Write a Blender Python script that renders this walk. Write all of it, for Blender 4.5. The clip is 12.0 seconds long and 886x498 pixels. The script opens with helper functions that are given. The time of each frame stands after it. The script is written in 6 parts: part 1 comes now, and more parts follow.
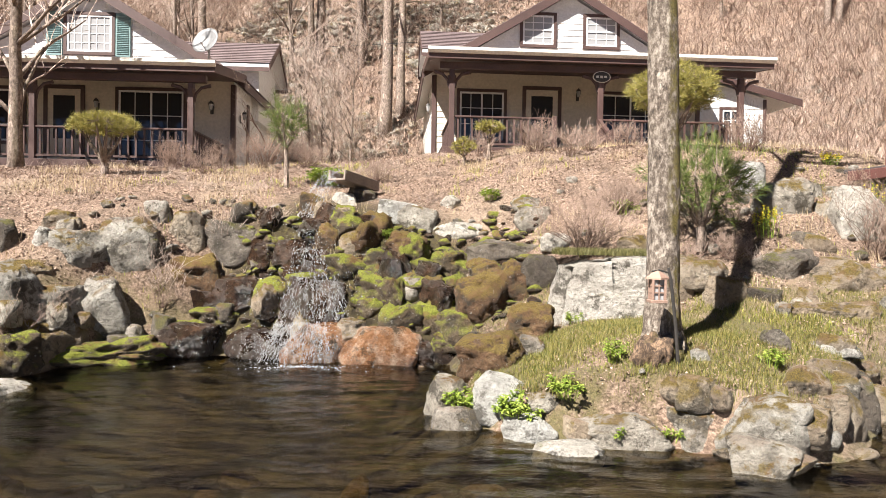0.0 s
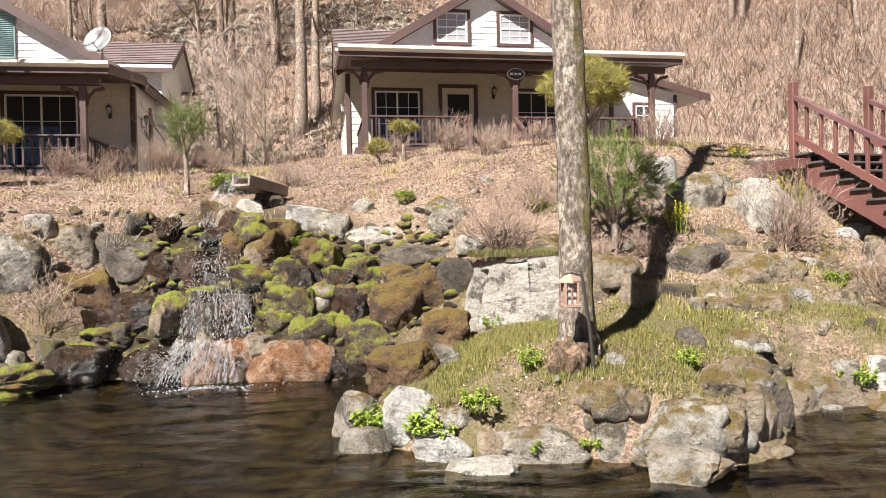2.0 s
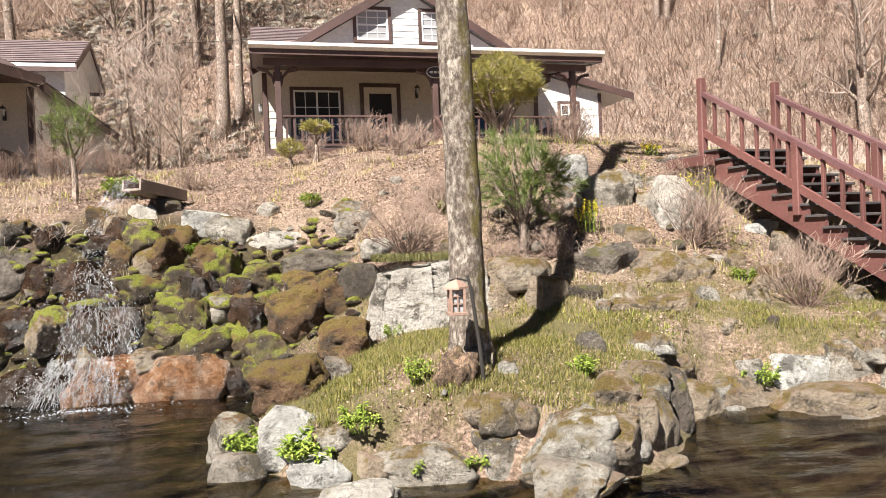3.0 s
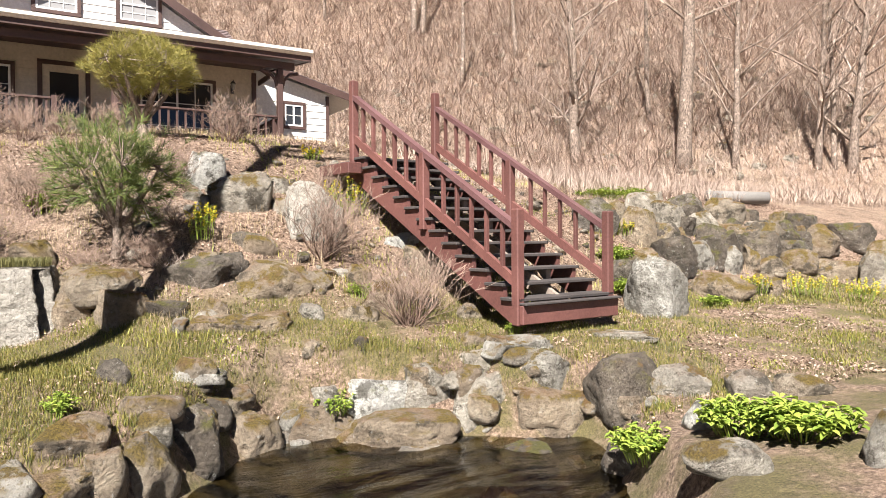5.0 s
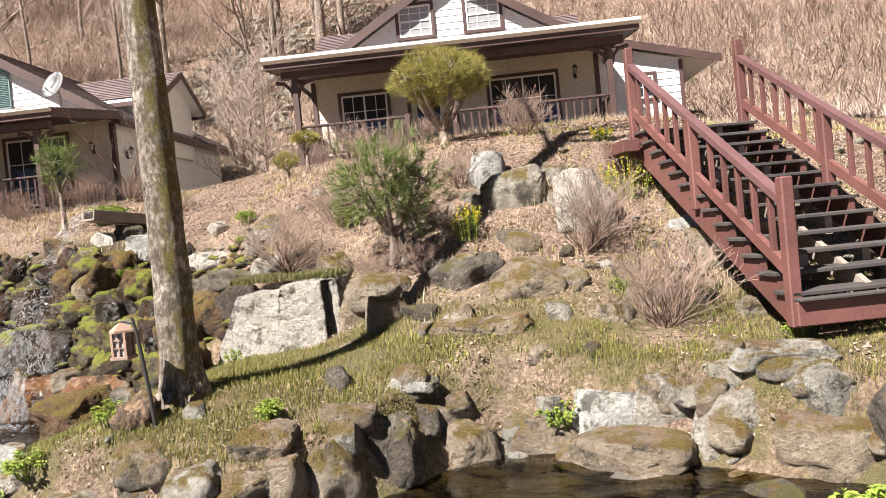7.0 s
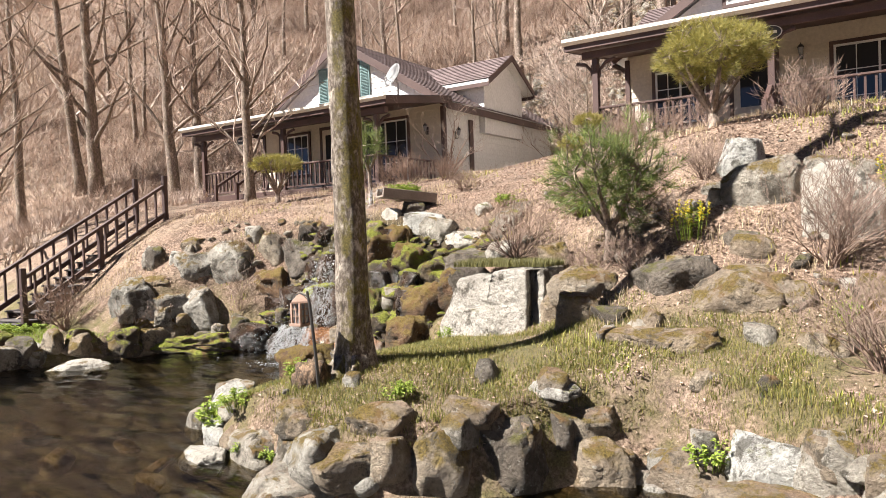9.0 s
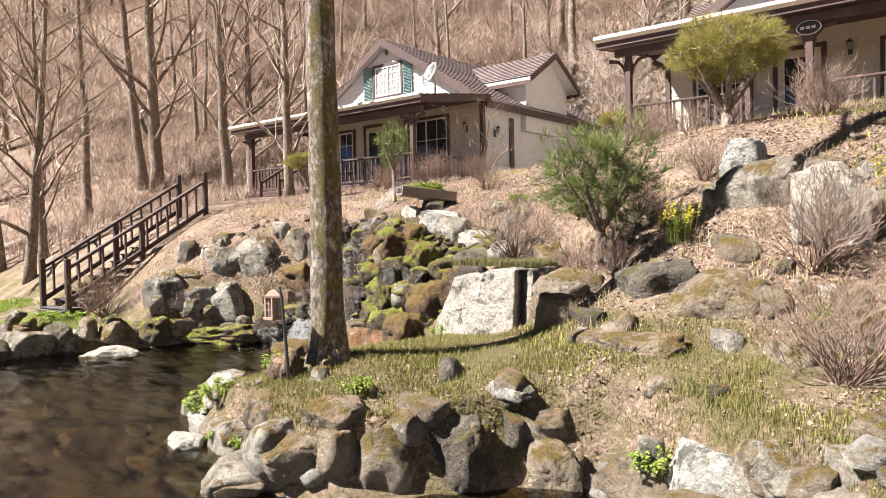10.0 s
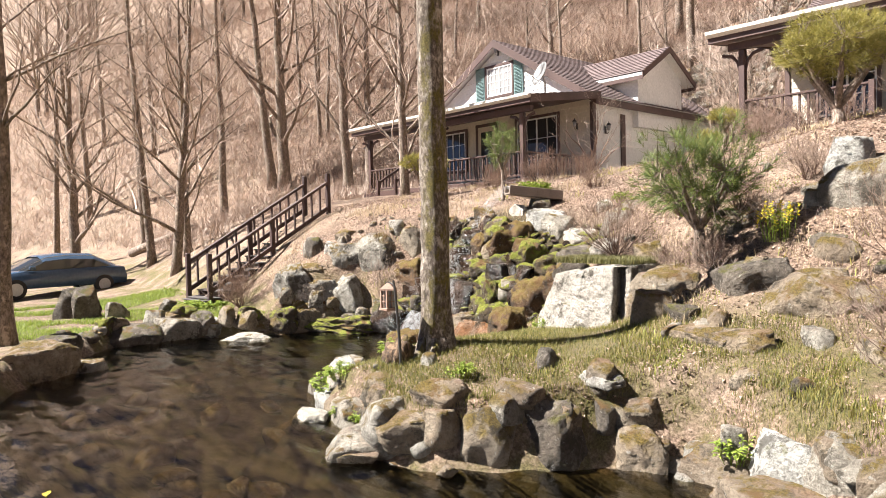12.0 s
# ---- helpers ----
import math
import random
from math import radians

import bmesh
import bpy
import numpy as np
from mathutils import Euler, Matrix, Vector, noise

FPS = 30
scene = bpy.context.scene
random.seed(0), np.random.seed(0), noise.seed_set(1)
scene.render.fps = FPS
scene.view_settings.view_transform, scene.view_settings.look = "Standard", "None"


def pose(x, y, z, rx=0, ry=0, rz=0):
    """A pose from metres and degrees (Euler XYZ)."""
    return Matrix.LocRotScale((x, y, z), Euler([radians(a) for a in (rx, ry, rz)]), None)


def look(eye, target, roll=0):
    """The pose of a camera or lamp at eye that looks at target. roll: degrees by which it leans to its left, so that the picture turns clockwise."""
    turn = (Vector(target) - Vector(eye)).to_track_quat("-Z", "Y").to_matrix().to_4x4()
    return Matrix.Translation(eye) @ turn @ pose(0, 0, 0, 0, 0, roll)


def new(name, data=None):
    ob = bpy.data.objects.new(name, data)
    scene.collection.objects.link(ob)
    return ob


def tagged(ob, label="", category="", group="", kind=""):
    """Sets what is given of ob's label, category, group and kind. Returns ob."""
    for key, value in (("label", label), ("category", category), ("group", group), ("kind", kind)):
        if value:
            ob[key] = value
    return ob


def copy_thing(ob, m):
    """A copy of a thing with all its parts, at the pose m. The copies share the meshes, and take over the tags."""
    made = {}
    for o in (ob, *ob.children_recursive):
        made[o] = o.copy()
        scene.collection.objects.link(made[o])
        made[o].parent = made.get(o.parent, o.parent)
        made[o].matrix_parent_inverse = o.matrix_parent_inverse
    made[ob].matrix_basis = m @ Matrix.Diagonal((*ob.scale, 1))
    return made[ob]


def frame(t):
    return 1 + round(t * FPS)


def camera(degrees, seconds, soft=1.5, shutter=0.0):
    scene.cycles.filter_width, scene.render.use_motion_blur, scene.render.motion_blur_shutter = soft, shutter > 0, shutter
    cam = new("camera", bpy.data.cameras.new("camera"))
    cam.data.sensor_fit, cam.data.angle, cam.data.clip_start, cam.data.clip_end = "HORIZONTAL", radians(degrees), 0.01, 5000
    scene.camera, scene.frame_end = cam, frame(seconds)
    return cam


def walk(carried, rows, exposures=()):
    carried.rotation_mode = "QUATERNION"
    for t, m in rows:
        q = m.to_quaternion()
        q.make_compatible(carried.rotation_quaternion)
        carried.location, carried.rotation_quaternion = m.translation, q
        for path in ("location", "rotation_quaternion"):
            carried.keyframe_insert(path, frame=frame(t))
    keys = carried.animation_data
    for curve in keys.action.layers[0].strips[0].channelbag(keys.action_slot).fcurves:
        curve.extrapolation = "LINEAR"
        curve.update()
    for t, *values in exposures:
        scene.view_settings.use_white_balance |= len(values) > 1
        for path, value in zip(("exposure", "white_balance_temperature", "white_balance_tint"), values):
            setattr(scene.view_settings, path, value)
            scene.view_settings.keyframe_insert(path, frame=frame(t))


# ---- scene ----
cam = camera(64.1, 12.0, 0.5)
METRES, EYE, TILT, LEAN, TURN = 10.6, 1.99, 0.0, 0.0, 0.0
ROWS = [
    (0.0, 0.0, 0.0, 0.0, 0.01, -0.81, -0.85),
    (0.5, 0.001, 0.0028, 0.003, -0.39, -0.84, -0.74),
    (1.0, 0.0043, 0.01, 0.0057, -3.19, -0.81, -0.22),
    (1.5, 0.0123, 0.0228, 0.0066, -5.93, -0.85, 0.05),
    (2.0, 0.0249, 0.0417, 0.0079, -5.81, -0.89, 1.15),
    (2.5, 0.0479, 0.0645, 0.0086, -7.85, -0.9, 2.08),
    (4.5, 0.2794, 0.0946, 0.0104, -21.96, -0.85, 0.5),
    (5.0, 0.3456, 0.1021, 0.0081, -26.65, -0.82, 0.35),
    (5.5, 0.3947, 0.1086, 0.0106, -25.24, -0.87, 0.67),
    (6.0, 0.4435, 0.1179, 0.011, -9.48, -1.0, 2.88),
    (6.5, 0.5033, 0.1257, 0.0135, 1.28, -1.1, 5.29),
    (7.0, 0.5563, 0.127, 0.0201, 7.08, -1.18, 5.56),
    (7.5, 0.5989, 0.1461, 0.0197, 15.29, -1.23, 4.16),
    (9.5, 0.7749, 0.2381, 0.0282, 40.45, -1.26, 1.58),
    (10.0, 0.8121, 0.2682, 0.0256, 41.98, -1.31, 1.16),
    (10.5, 0.8419, 0.2897, 0.0277, 41.88, -1.38, 1.09),
    (11.0, 0.8544, 0.29, 0.029, 41.81, -1.47, 0.58),
    (11.5, 0.8534, 0.2681, 0.0275, 42.39, -1.51, 0.8),
    (12.0, 0.8684, 0.2335, 0.0302, 51.25, -1.51, 1.21),
]
# The walk along the south bank of the pond.
walk(cam, [(t, pose(0, 0, EYE, TILT, LEAN, TURN) @ pose(METRES * x, METRES * y, METRES * z, 90 + pitch, roll, yaw)) for t, x, y, z, yaw, pitch, roll in ROWS], [(0.0, 1.75), (2.5, 1.68), (5.5, 1.7), (6.5, 1.7), (7.5, 1.72), (9.5, 1.9), (12.0, 2.05)])

# ---- world and sun ----
SUN_TO = Vector((-0.62, -0.78, 1.15)).normalized()
world = bpy.data.worlds.new("sky")
scene.world = world
world.use_nodes = True
sky = world.node_tree.nodes.new("ShaderNodeTexSky")
sky.sky_type, sky.sun_disc = "NISHITA", False
sky.sun_elevation = math.asin(SUN_TO.z)
sky.sun_rotation = math.atan2(SUN_TO.x, SUN_TO.y)
sky.air_density, sky.dust_density = 0.15, 0.05
world.node_tree.links.new(sky.outputs[0], world.node_tree.nodes["Background"].inputs[0])
world.node_tree.nodes["Background"].inputs[1].default_value = 0.05
sun_data = bpy.data.lights.new("sun", "SUN")
sun_data.energy, sun_data.angle, sun_data.color = 5.0, radians(0.55), (1.0, 0.945, 0.89)
sun = new("sun", sun_data)
sun.matrix_world = look(SUN_TO * 60, (0, 0, 0))


# ---- materials ----
def ramp_into(nt, fac, stops):
    """A colour ramp fed by fac, with (position, colour) stops."""
    r = nt.nodes.new("ShaderNodeValToRGB")
    el = r.color_ramp.elements
    while len(el) < len(stops):
        el.new(0.5)
    for e, (p, c) in zip(el, stops):
        e.position, e.color = p, (*c, 1)
    nt.links.new(fac, r.inputs[0])
    return r.outputs[0]


def noise_of(nt, coord, scale, detail=4.0, rough=0.55, stretch=(1, 1, 1)):
    m = nt.nodes.new("ShaderNodeMapping")
    m.inputs["Scale"].default_value = stretch
    nt.links.new(coord, m.inputs[0])
    n = nt.nodes.new("ShaderNodeTexNoise")
    n.inputs["Scale"].default_value, n.inputs["Detail"].default_value, n.inputs["Roughness"].default_value = scale, detail, rough
    nt.links.new(m.outputs[0], n.inputs["Vector"])
    return n.outputs[0]


def mix_of(nt, fac, a, b, how="MIX"):
    m = nt.nodes.new("ShaderNodeMix")
    m.data_type, m.blend_type = "RGBA", how
    for val, sock in ((fac, m.inputs[0]), (a, m.inputs[6]), (b, m.inputs[7])):
        if isinstance(val, (int, float)):
            sock.default_value = val
        elif isinstance(val, tuple):
            sock.default_value = (*val, 1)
        else:
            nt.links.new(val, sock)
    return m.outputs[2]


def span(nt, val, lo, hi, to_lo=0.0, to_hi=1.0):
    m = nt.nodes.new("ShaderNodeMapRange")
    m.interpolation_type = "SMOOTHSTEP"
    for k, v in zip((1, 2, 3, 4), (lo, hi, to_lo, to_hi)):
        m.inputs[k].default_value = v
    nt.links.new(val, m.inputs[0])
    return m.outputs[0]


def times(nt, a, b):
    m = nt.nodes.new("ShaderNodeMath")
    m.operation = "MULTIPLY"
    for val, sock in ((a, m.inputs[0]), (b, m.inputs[1])):
        if isinstance(val, (int, float)):
            sock.default_value = val
        else:
            nt.links.new(val, sock)
    return m.outputs[0]


def start(name, rough=0.8, metal=0.0):
    mat = bpy.data.materials.new(name)
    mat.use_nodes = True
    nt = mat.node_tree
    b = nt.nodes["Principled BSDF"]
    b.inputs["Roughness"].default_value, b.inputs["Metallic"].default_value = rough, metal
    where = nt.nodes.new("ShaderNodeNewGeometry")
    return mat, nt, b, where


def bumped(nt, b, height, strength, distance):
    u = nt.nodes.new("ShaderNodeBump")
    u.inputs["Strength"].default_value, u.inputs["Distance"].default_value = strength, distance
    nt.links.new(height, u.inputs["Height"])
    nt.links.new(u.outputs[0], b.inputs["Normal"])


def painted(name, dark, light, rough=0.6, scale=6.0, stretch=(1, 1, 1), bump=0.002, vary=0.12, metal=0.0):
    """A plain surface with broad stains, fine grain and a little difference from piece to piece."""
    mat, nt, b, where = start(name, rough, metal)
    pos = where.outputs["Position"]
    broad = noise_of(nt, pos, scale * 0.25, 5)
    fine = noise_of(nt, pos, scale * 6, 6, 0.65, stretch)
    c = ramp_into(nt, broad, [(0.3, dark), (0.7, light)])
    c = mix_of(nt, 0.35, c, ramp_into(nt, fine, [(0.3, tuple(0.55 * x for x in dark)), (0.7, tuple(min(1, 1.15 * x) for x in light))]))
    info = nt.nodes.new("ShaderNodeObjectInfo")
    c = mix_of(nt, 1.0, c, ramp_into(nt, info.outputs["Random"], [(0.0, (1 - vary,) * 3), (1.0, (1, 1, 1))]), "MULTIPLY")
    nt.links.new(c, b.inputs["Base Color"])
    bumped(nt, b, fine, 0.6, bump)
    return mat


def rocky(name, dark, mid, light, moss=0.0, moss_dark=(0.05, 0.055, 0.012), moss_light=(0.17, 0.17, 0.035), wet=0.0, litter=0.0):
    """Weathered stone: mottled body, speckle, cracks, lichen, and moss or dead leaves on the faces that look up."""
    mat, nt, b, where = start(name, 0.9)
    pos, nor = where.outputs["Position"], where.outputs["Normal"]
    info = nt.nodes.new("ShaderNodeObjectInfo")
    body = noise_of(nt, pos, 3.2, 9, 0.7)
    grain = noise_of(nt, pos, 24, 7, 0.75)
    c = ramp_into(nt, body, [(0.28, dark), (0.5, mid), (0.72, light)])
    c = mix_of(nt, 0.42, c, ramp_into(nt, grain, [(0.36, (0.14, 0.12, 0.10)), (0.52, (1, 1, 1))]), "MULTIPLY")
    c = mix_of(nt, 1.0, c, ramp_into(nt, info.outputs["Random"], [(0.0, (0.72, 0.69, 0.66)), (0.5, (1, 0.97, 0.92)), (1.0, (0.95, 0.98, 1.0))]), "MULTIPLY")
    stain = span(nt, noise_of(nt, pos, 2.3, 8, 0.75), 0.52, 0.60)
    c = mix_of(nt, times(nt, stain, 0.8), c, (0.055, 0.045, 0.03))
    lichen = span(nt, noise_of(nt, pos, 13, 6, 0.75), 0.6, 0.67)
    c = mix_of(nt, times(nt, lichen, 0.6), c, (0.5, 0.49, 0.44))
    sep = nt.nodes.new("ShaderNodeSeparateXYZ")
    nt.links.new(nor, sep.inputs[0])
    height = grain
    if moss:
        patch = span(nt, noise_of(nt, pos, 3.0, 6, 0.7), 0.62 - 0.3 * moss, 0.72 - 0.3 * moss)
        up = span(nt, sep.outputs[2], 0.55 - 0.75 * moss, 0.95 - 0.5 * moss)
        f = times(nt, patch, up)
        green = ramp_into(nt, noise_of(nt, pos, 60, 4, 0.7), [(0.3, moss_dark), (0.7, moss_light)])
        green = mix_of(nt, span(nt, noise_of(nt, pos, 4, 3), 0.5, 0.68), green, (0.16, 0.09, 0.03))
        c = mix_of(nt, f, c, green)
    if litter:
        patch = span(nt, noise_of(nt, pos, 4.2, 5, 0.6), 0.46, 0.58)
        f = times(nt, times(nt, patch, litter), span(nt, sep.outputs[2], 0.6, 0.9))
        c = mix_of(nt, f, c, ramp_into(nt, noise_of(nt, pos, 45, 4, 0.7), [(0.3, (0.12, 0.07, 0.045)), (0.7, (0.42, 0.29, 0.2))]))
    nt.links.new(c, b.inputs["Base Color"])
    if wet:
        sheen = span(nt, noise_of(nt, pos, 3.5, 4), 0.4, 0.6, 0.45, 0.12)
        nt.links.new(sheen, b.inputs["Roughness"])
        b.inputs["Specular IOR Level"].default_value = 0.7
    both = nt.nodes.new("ShaderNodeMath")
    both.operation = "ADD"
    nt.links.new(times(nt, noise_of(nt, pos, 9, 7, 0.7), 2.2), both.inputs[0])
    nt.links.new(height, both.inputs[1])
    bumped(nt, b, both.outputs[0], 1.0, 0.075)
    return mat


def leafy(name, dark, light, rough=0.6, through_light=0.25):
    """Leaves, needles and blades, each a little different, that let some light through."""
    mat, nt, b, where = start(name, rough)
    c = ramp_into(nt, where.outputs["Random Per Island"], [(0.0, dark), (1.0, light)])
    nt.links.new(c, b.inputs["Base Color"])
    thin = nt.nodes.new("ShaderNodeBsdfTranslucent")
    nt.links.new(c, thin.inputs[0])
    m = nt.nodes.new("ShaderNodeMixShader")
    m.inputs[0].default_value = through_light
    nt.links.new(b.outputs[0], m.inputs[1])
    nt.links.new(thin.outputs[0], m.inputs[2])
    nt.links.new(m.outputs[0], nt.nodes["Material Output"].inputs[0])
    return mat


def ground_look():
    """Leaf litter over earth, with worn grass on the flat near the pond and mud under the water."""
    mat, nt, b, where = start("litter_and_grass", 0.95)
    pos = where.outputs["Position"]
    sep = nt.nodes.new("ShaderNodeSeparateXYZ")
    nt.links.new(pos, sep.inputs[0])
    fine = noise_of(nt, pos, 24, 8, 0.75)
    mid = noise_of(nt, pos, 3.2, 6, 0.65)
    broad = noise_of(nt, pos, 0.35, 5, 0.6)
    c = ramp_into(nt, fine, [(0.34, (0.04, 0.026, 0.018)), (0.48, (0.19, 0.13, 0.092)), (0.64, (0.44, 0.33, 0.25))])
    c = mix_of(nt, span(nt, mid, 0.5, 0.7, 0, 0.6), c, (0.21, 0.15, 0.11))
    c = mix_of(nt, span(nt, broad, 0.5, 0.62, 0, 0.35), c, (0.31, 0.25, 0.18))
    clump = noise_of(nt, pos, 1.6, 9, 0.78)
    c = mix_of(nt, 1.0, c, ramp_into(nt, clump, [(0.34, (0.42, 0.38, 0.36)), (0.47, (1.0, 0.98, 0.97)), (0.64, (1.4, 1.36, 1.34))]), "MULTIPLY")
    green = ramp_into(nt, noise_of(nt, pos, 55, 4, 0.7), [(0.3, (0.05, 0.046, 0.016)), (0.7, (0.22, 0.18, 0.075))])
    low = span(nt, sep.outputs[2], 1.7, 0.95)
    patch = span(nt, noise_of(nt, pos, 1.3, 6, 0.65), 0.40, 0.60)
    near = span(nt, sep.outputs[1], 13.0, 11.0)
    c = mix_of(nt, times(nt, times(nt, low, patch), near), c, green)
    fall = nt.nodes.new("ShaderNodeVectorMath")
    fall.operation = "DISTANCE"
    fall.inputs[1].default_value = (-1.6, 11.9, 1.0)
    nt.links.new(pos, fall.inputs[0])
    soggy = ramp_into(nt, noise_of(nt, pos, 7, 6, 0.7), [(0.3, (0.016, 0.011, 0.007)), (0.55, (0.06, 0.045, 0.016)), (0.75, (0.15, 0.13, 0.03))])
    c = mix_of(nt, span(nt, fall.outputs["Value"], 3.0, 1.9), c, soggy)
    c = mix_of(nt, span(nt, sep.outputs[2], 0.03, -0.12), c, ramp_into(nt, mid, [(0.3, (0.03, 0.026, 0.016)), (0.7, (0.14, 0.12, 0.072))]))
    nt.links.new(c, b.inputs["Base Color"])
    both = nt.nodes.new("ShaderNodeMath")
    both.operation = "ADD"
    nt.links.new(times(nt, mid, 2.0), both.inputs[0])
    nt.links.new(fine, both.inputs[1])
    bumped(nt, b, both.outputs[0], 1.0, 0.06)
    return mat


def water_look():
    """Clear, slightly brown pond water, rippled by the fall and the breeze."""
    mat, nt, b, where = start("pond_water")
    pos = where.outputs["Position"]
    nt.nodes.remove(b)
    clear = nt.nodes.new("ShaderNodeBsdfTransparent")
    clear.inputs[0].default_value = (0.49, 0.44, 0.31, 1)
    gloss = nt.nodes.new("ShaderNodeBsdfGlossy")
    gloss.inputs["Roughness"].default_value = 0.03
    fres = nt.nodes.new("ShaderNodeFresnel")
    fres.inputs[0].default_value = 1.5
    u = nt.nodes.new("ShaderNodeBump")
    u.inputs["Strength"].default_value, u.inputs["Distance"].default_value = 1.0, 0.012
    nt.links.new(noise_of(nt, pos, 9, 3, 0.55, (0.45, 1.5, 1)), u.inputs["Height"])
    for n in (gloss, fres):
        nt.links.new(u.outputs[0], n.inputs["Normal"])
    m = nt.nodes.new("ShaderNodeMixShader")
    nt.links.new(fres.outputs[0], m.inputs[0])
    nt.links.new(clear.outputs[0], m.inputs[1])
    nt.links.new(gloss.outputs[0], m.inputs[2])
    nt.links.new(m.outputs[0], nt.nodes["Material Output"].inputs[0])
    return mat


def glass_look(name, tint):
    """Window glass: a mirror of the day outside over a dim room."""
    mat, nt, b, where = start(name, 0.03)
    b.inputs["Base Color"].default_value = (*tint, 1)
    b.inputs["Specular IOR Level"].default_value = 0.6
    return mat


def bark_look(name, dark, light, moss=0.0):
    mat, nt, b, where = start(name, 0.95)
    pos = where.outputs["Position"]
    plates = noise_of(nt, pos, 15, 8, 0.75, (1.3, 1.3, 0.7))
    blotch = noise_of(nt, pos, 5, 5, 0.7, (1, 1, 0.7))
    c = ramp_into(nt, plates, [(0.34, tuple(0.3 * x for x in dark)), (0.48, dark), (0.64, light)])
    c = mix_of(nt, span(nt, blotch, 0.55, 0.66, 0, 0.7), c, tuple(min(0.75, 1.6 * x) for x in light))
    if moss:
        sep = nt.nodes.new("ShaderNodeSeparateXYZ")
        nt.links.new(where.outputs["Normal"], sep.inputs[0])
        side = span(nt, sep.outputs[0], -0.25, 0.6)
        f = times(nt, times(nt, side, moss), span(nt, noise_of(nt, pos, 4.5, 6, 0.7, (1, 1, 0.5)), 0.44, 0.58))
        c = mix_of(nt, f, c, ramp_into(nt, noise_of(nt, pos, 50, 4), [(0.3, (0.05, 0.045, 0.012)), (0.7, (0.17, 0.135, 0.03))]))
    nt.links.new(c, b.inputs["Base Color"])
    bumped(nt, b, plates, 1.0, 0.03)
    return mat


GROUND = ground_look()
WATER = water_look()
ROCK_GREY = rocky("grey_stone", (0.12, 0.105, 0.085), (0.38, 0.35, 0.30), (0.66, 0.625, 0.56), moss=0.5, moss_dark=(0.06, 0.042, 0.01), moss_light=(0.23, 0.155, 0.025), litter=0.3)
ROCK_TAN = rocky("tan_stone", (0.17, 0.135, 0.10), (0.33, 0.265, 0.195), (0.52, 0.445, 0.345), moss=0.62, moss_dark=(0.06, 0.042, 0.01), moss_light=(0.24, 0.165, 0.025), litter=0.6)
ROCK_WHITE = rocky("pale_stone", (0.30, 0.275, 0.24), (0.55, 0.525, 0.475), (0.72, 0.70, 0.66), moss=0.2)
ROCK_DARK = rocky("dark_stone", (0.05, 0.042, 0.034), (0.15, 0.125, 0.10), (0.32, 0.28, 0.235), moss=0.5, moss_light=(0.15, 0.13, 0.03))
ROCK_MOSSY = rocky("mossy_stone", (0.045, 0.035, 0.022), (0.12, 0.085, 0.05), (0.22, 0.17, 0.11), moss=0.85, moss_dark=(0.05, 0.06, 0.006), moss_light=(0.34, 0.36, 0.035))
ROCK_ORANGE = rocky("rust_moss_stone", (0.06, 0.035, 0.018), (0.16, 0.09, 0.045), (0.3, 0.19, 0.1), moss=0.8, moss_dark=(0.08, 0.045, 0.012), moss_light=(0.24, 0.17, 0.03))
# Wet brown stone; the near-black colour also stands in for shade by the fall.
ROCK_WET_SHADE = rocky("wet_shaded_brown_stone", (0.012, 0.008, 0.006), (0.05, 0.028, 0.017), (0.15, 0.09, 0.058), wet=1.0, moss=0.12)
ROCK_RUST = rocky("wet_rusty_stone", (0.07, 0.03, 0.014), (0.32, 0.16, 0.08), (0.62, 0.48, 0.36), wet=1.0)
SIDING = painted("white_siding", (0.66, 0.655, 0.62), (0.80, 0.795, 0.765), 0.55, 2.0, bump=0.001, vary=0.04)
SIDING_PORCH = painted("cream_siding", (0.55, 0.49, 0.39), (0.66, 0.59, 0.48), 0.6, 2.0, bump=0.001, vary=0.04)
BROWN = painted("dark_brown_paint", (0.050, 0.026, 0.022), (0.105, 0.06, 0.05), 0.55, 5.0, (1, 1, 1), 0.002)
STAIN = painted("red_brown_stain", (0.095, 0.037, 0.031), (0.19, 0.08, 0.068), 0.6, 5.0, (1, 1, 1), 0.003, 0.25)
STAIN_RAIL = painted("worn_red_brown_handrail", (0.10, 0.045, 0.045), (0.19, 0.10, 0.10), 0.5, 5.0, (1, 1, 1), 0.003, 0.15)
STAIN_DARK = painted("dark_stained_timber", (0.035, 0.02, 0.018), (0.08, 0.045, 0.04), 0.65, 5.0, (1, 1, 1), 0.003, 0.25)
TREAD = painted("weathered_tread_timber", (0.035, 0.03, 0.03), (0.10, 0.085, 0.08), 0.75, 6.0, (1, 1, 1), 0.003, 0.3)
WHITE = painted("white_window_frame", (0.68, 0.68, 0.66), (0.8, 0.8, 0.78), 0.4, 3.0, bump=0.0005, vary=0.03)
GUTTER = painted("cream_gutter", (0.60, 0.56, 0.49), (0.74, 0.70, 0.62), 0.45, 3.0, bump=0.0005, vary=0.03)
TEAL = painted("blue_green_shutter_paint", (0.13, 0.22, 0.22), (0.22, 0.33, 0.32), 0.6, 4.0, bump=0.001)
ROOF = painted("brown_shingle", (0.10, 0.07, 0.07), (0.20, 0.15, 0.145), 0.9, 9.0, (1, 1, 1), 0.006, 0.2)
GLASS = glass_look("window_glass", (0.03, 0.032, 0.035))
CURTAIN_GLASS = glass_look("curtained_glass", (0.30, 0.30, 0.30))
IRON = painted("black_iron", (0.02, 0.018, 0.016), (0.05, 0.045, 0.04), 0.5, 8.0, bump=0.001)
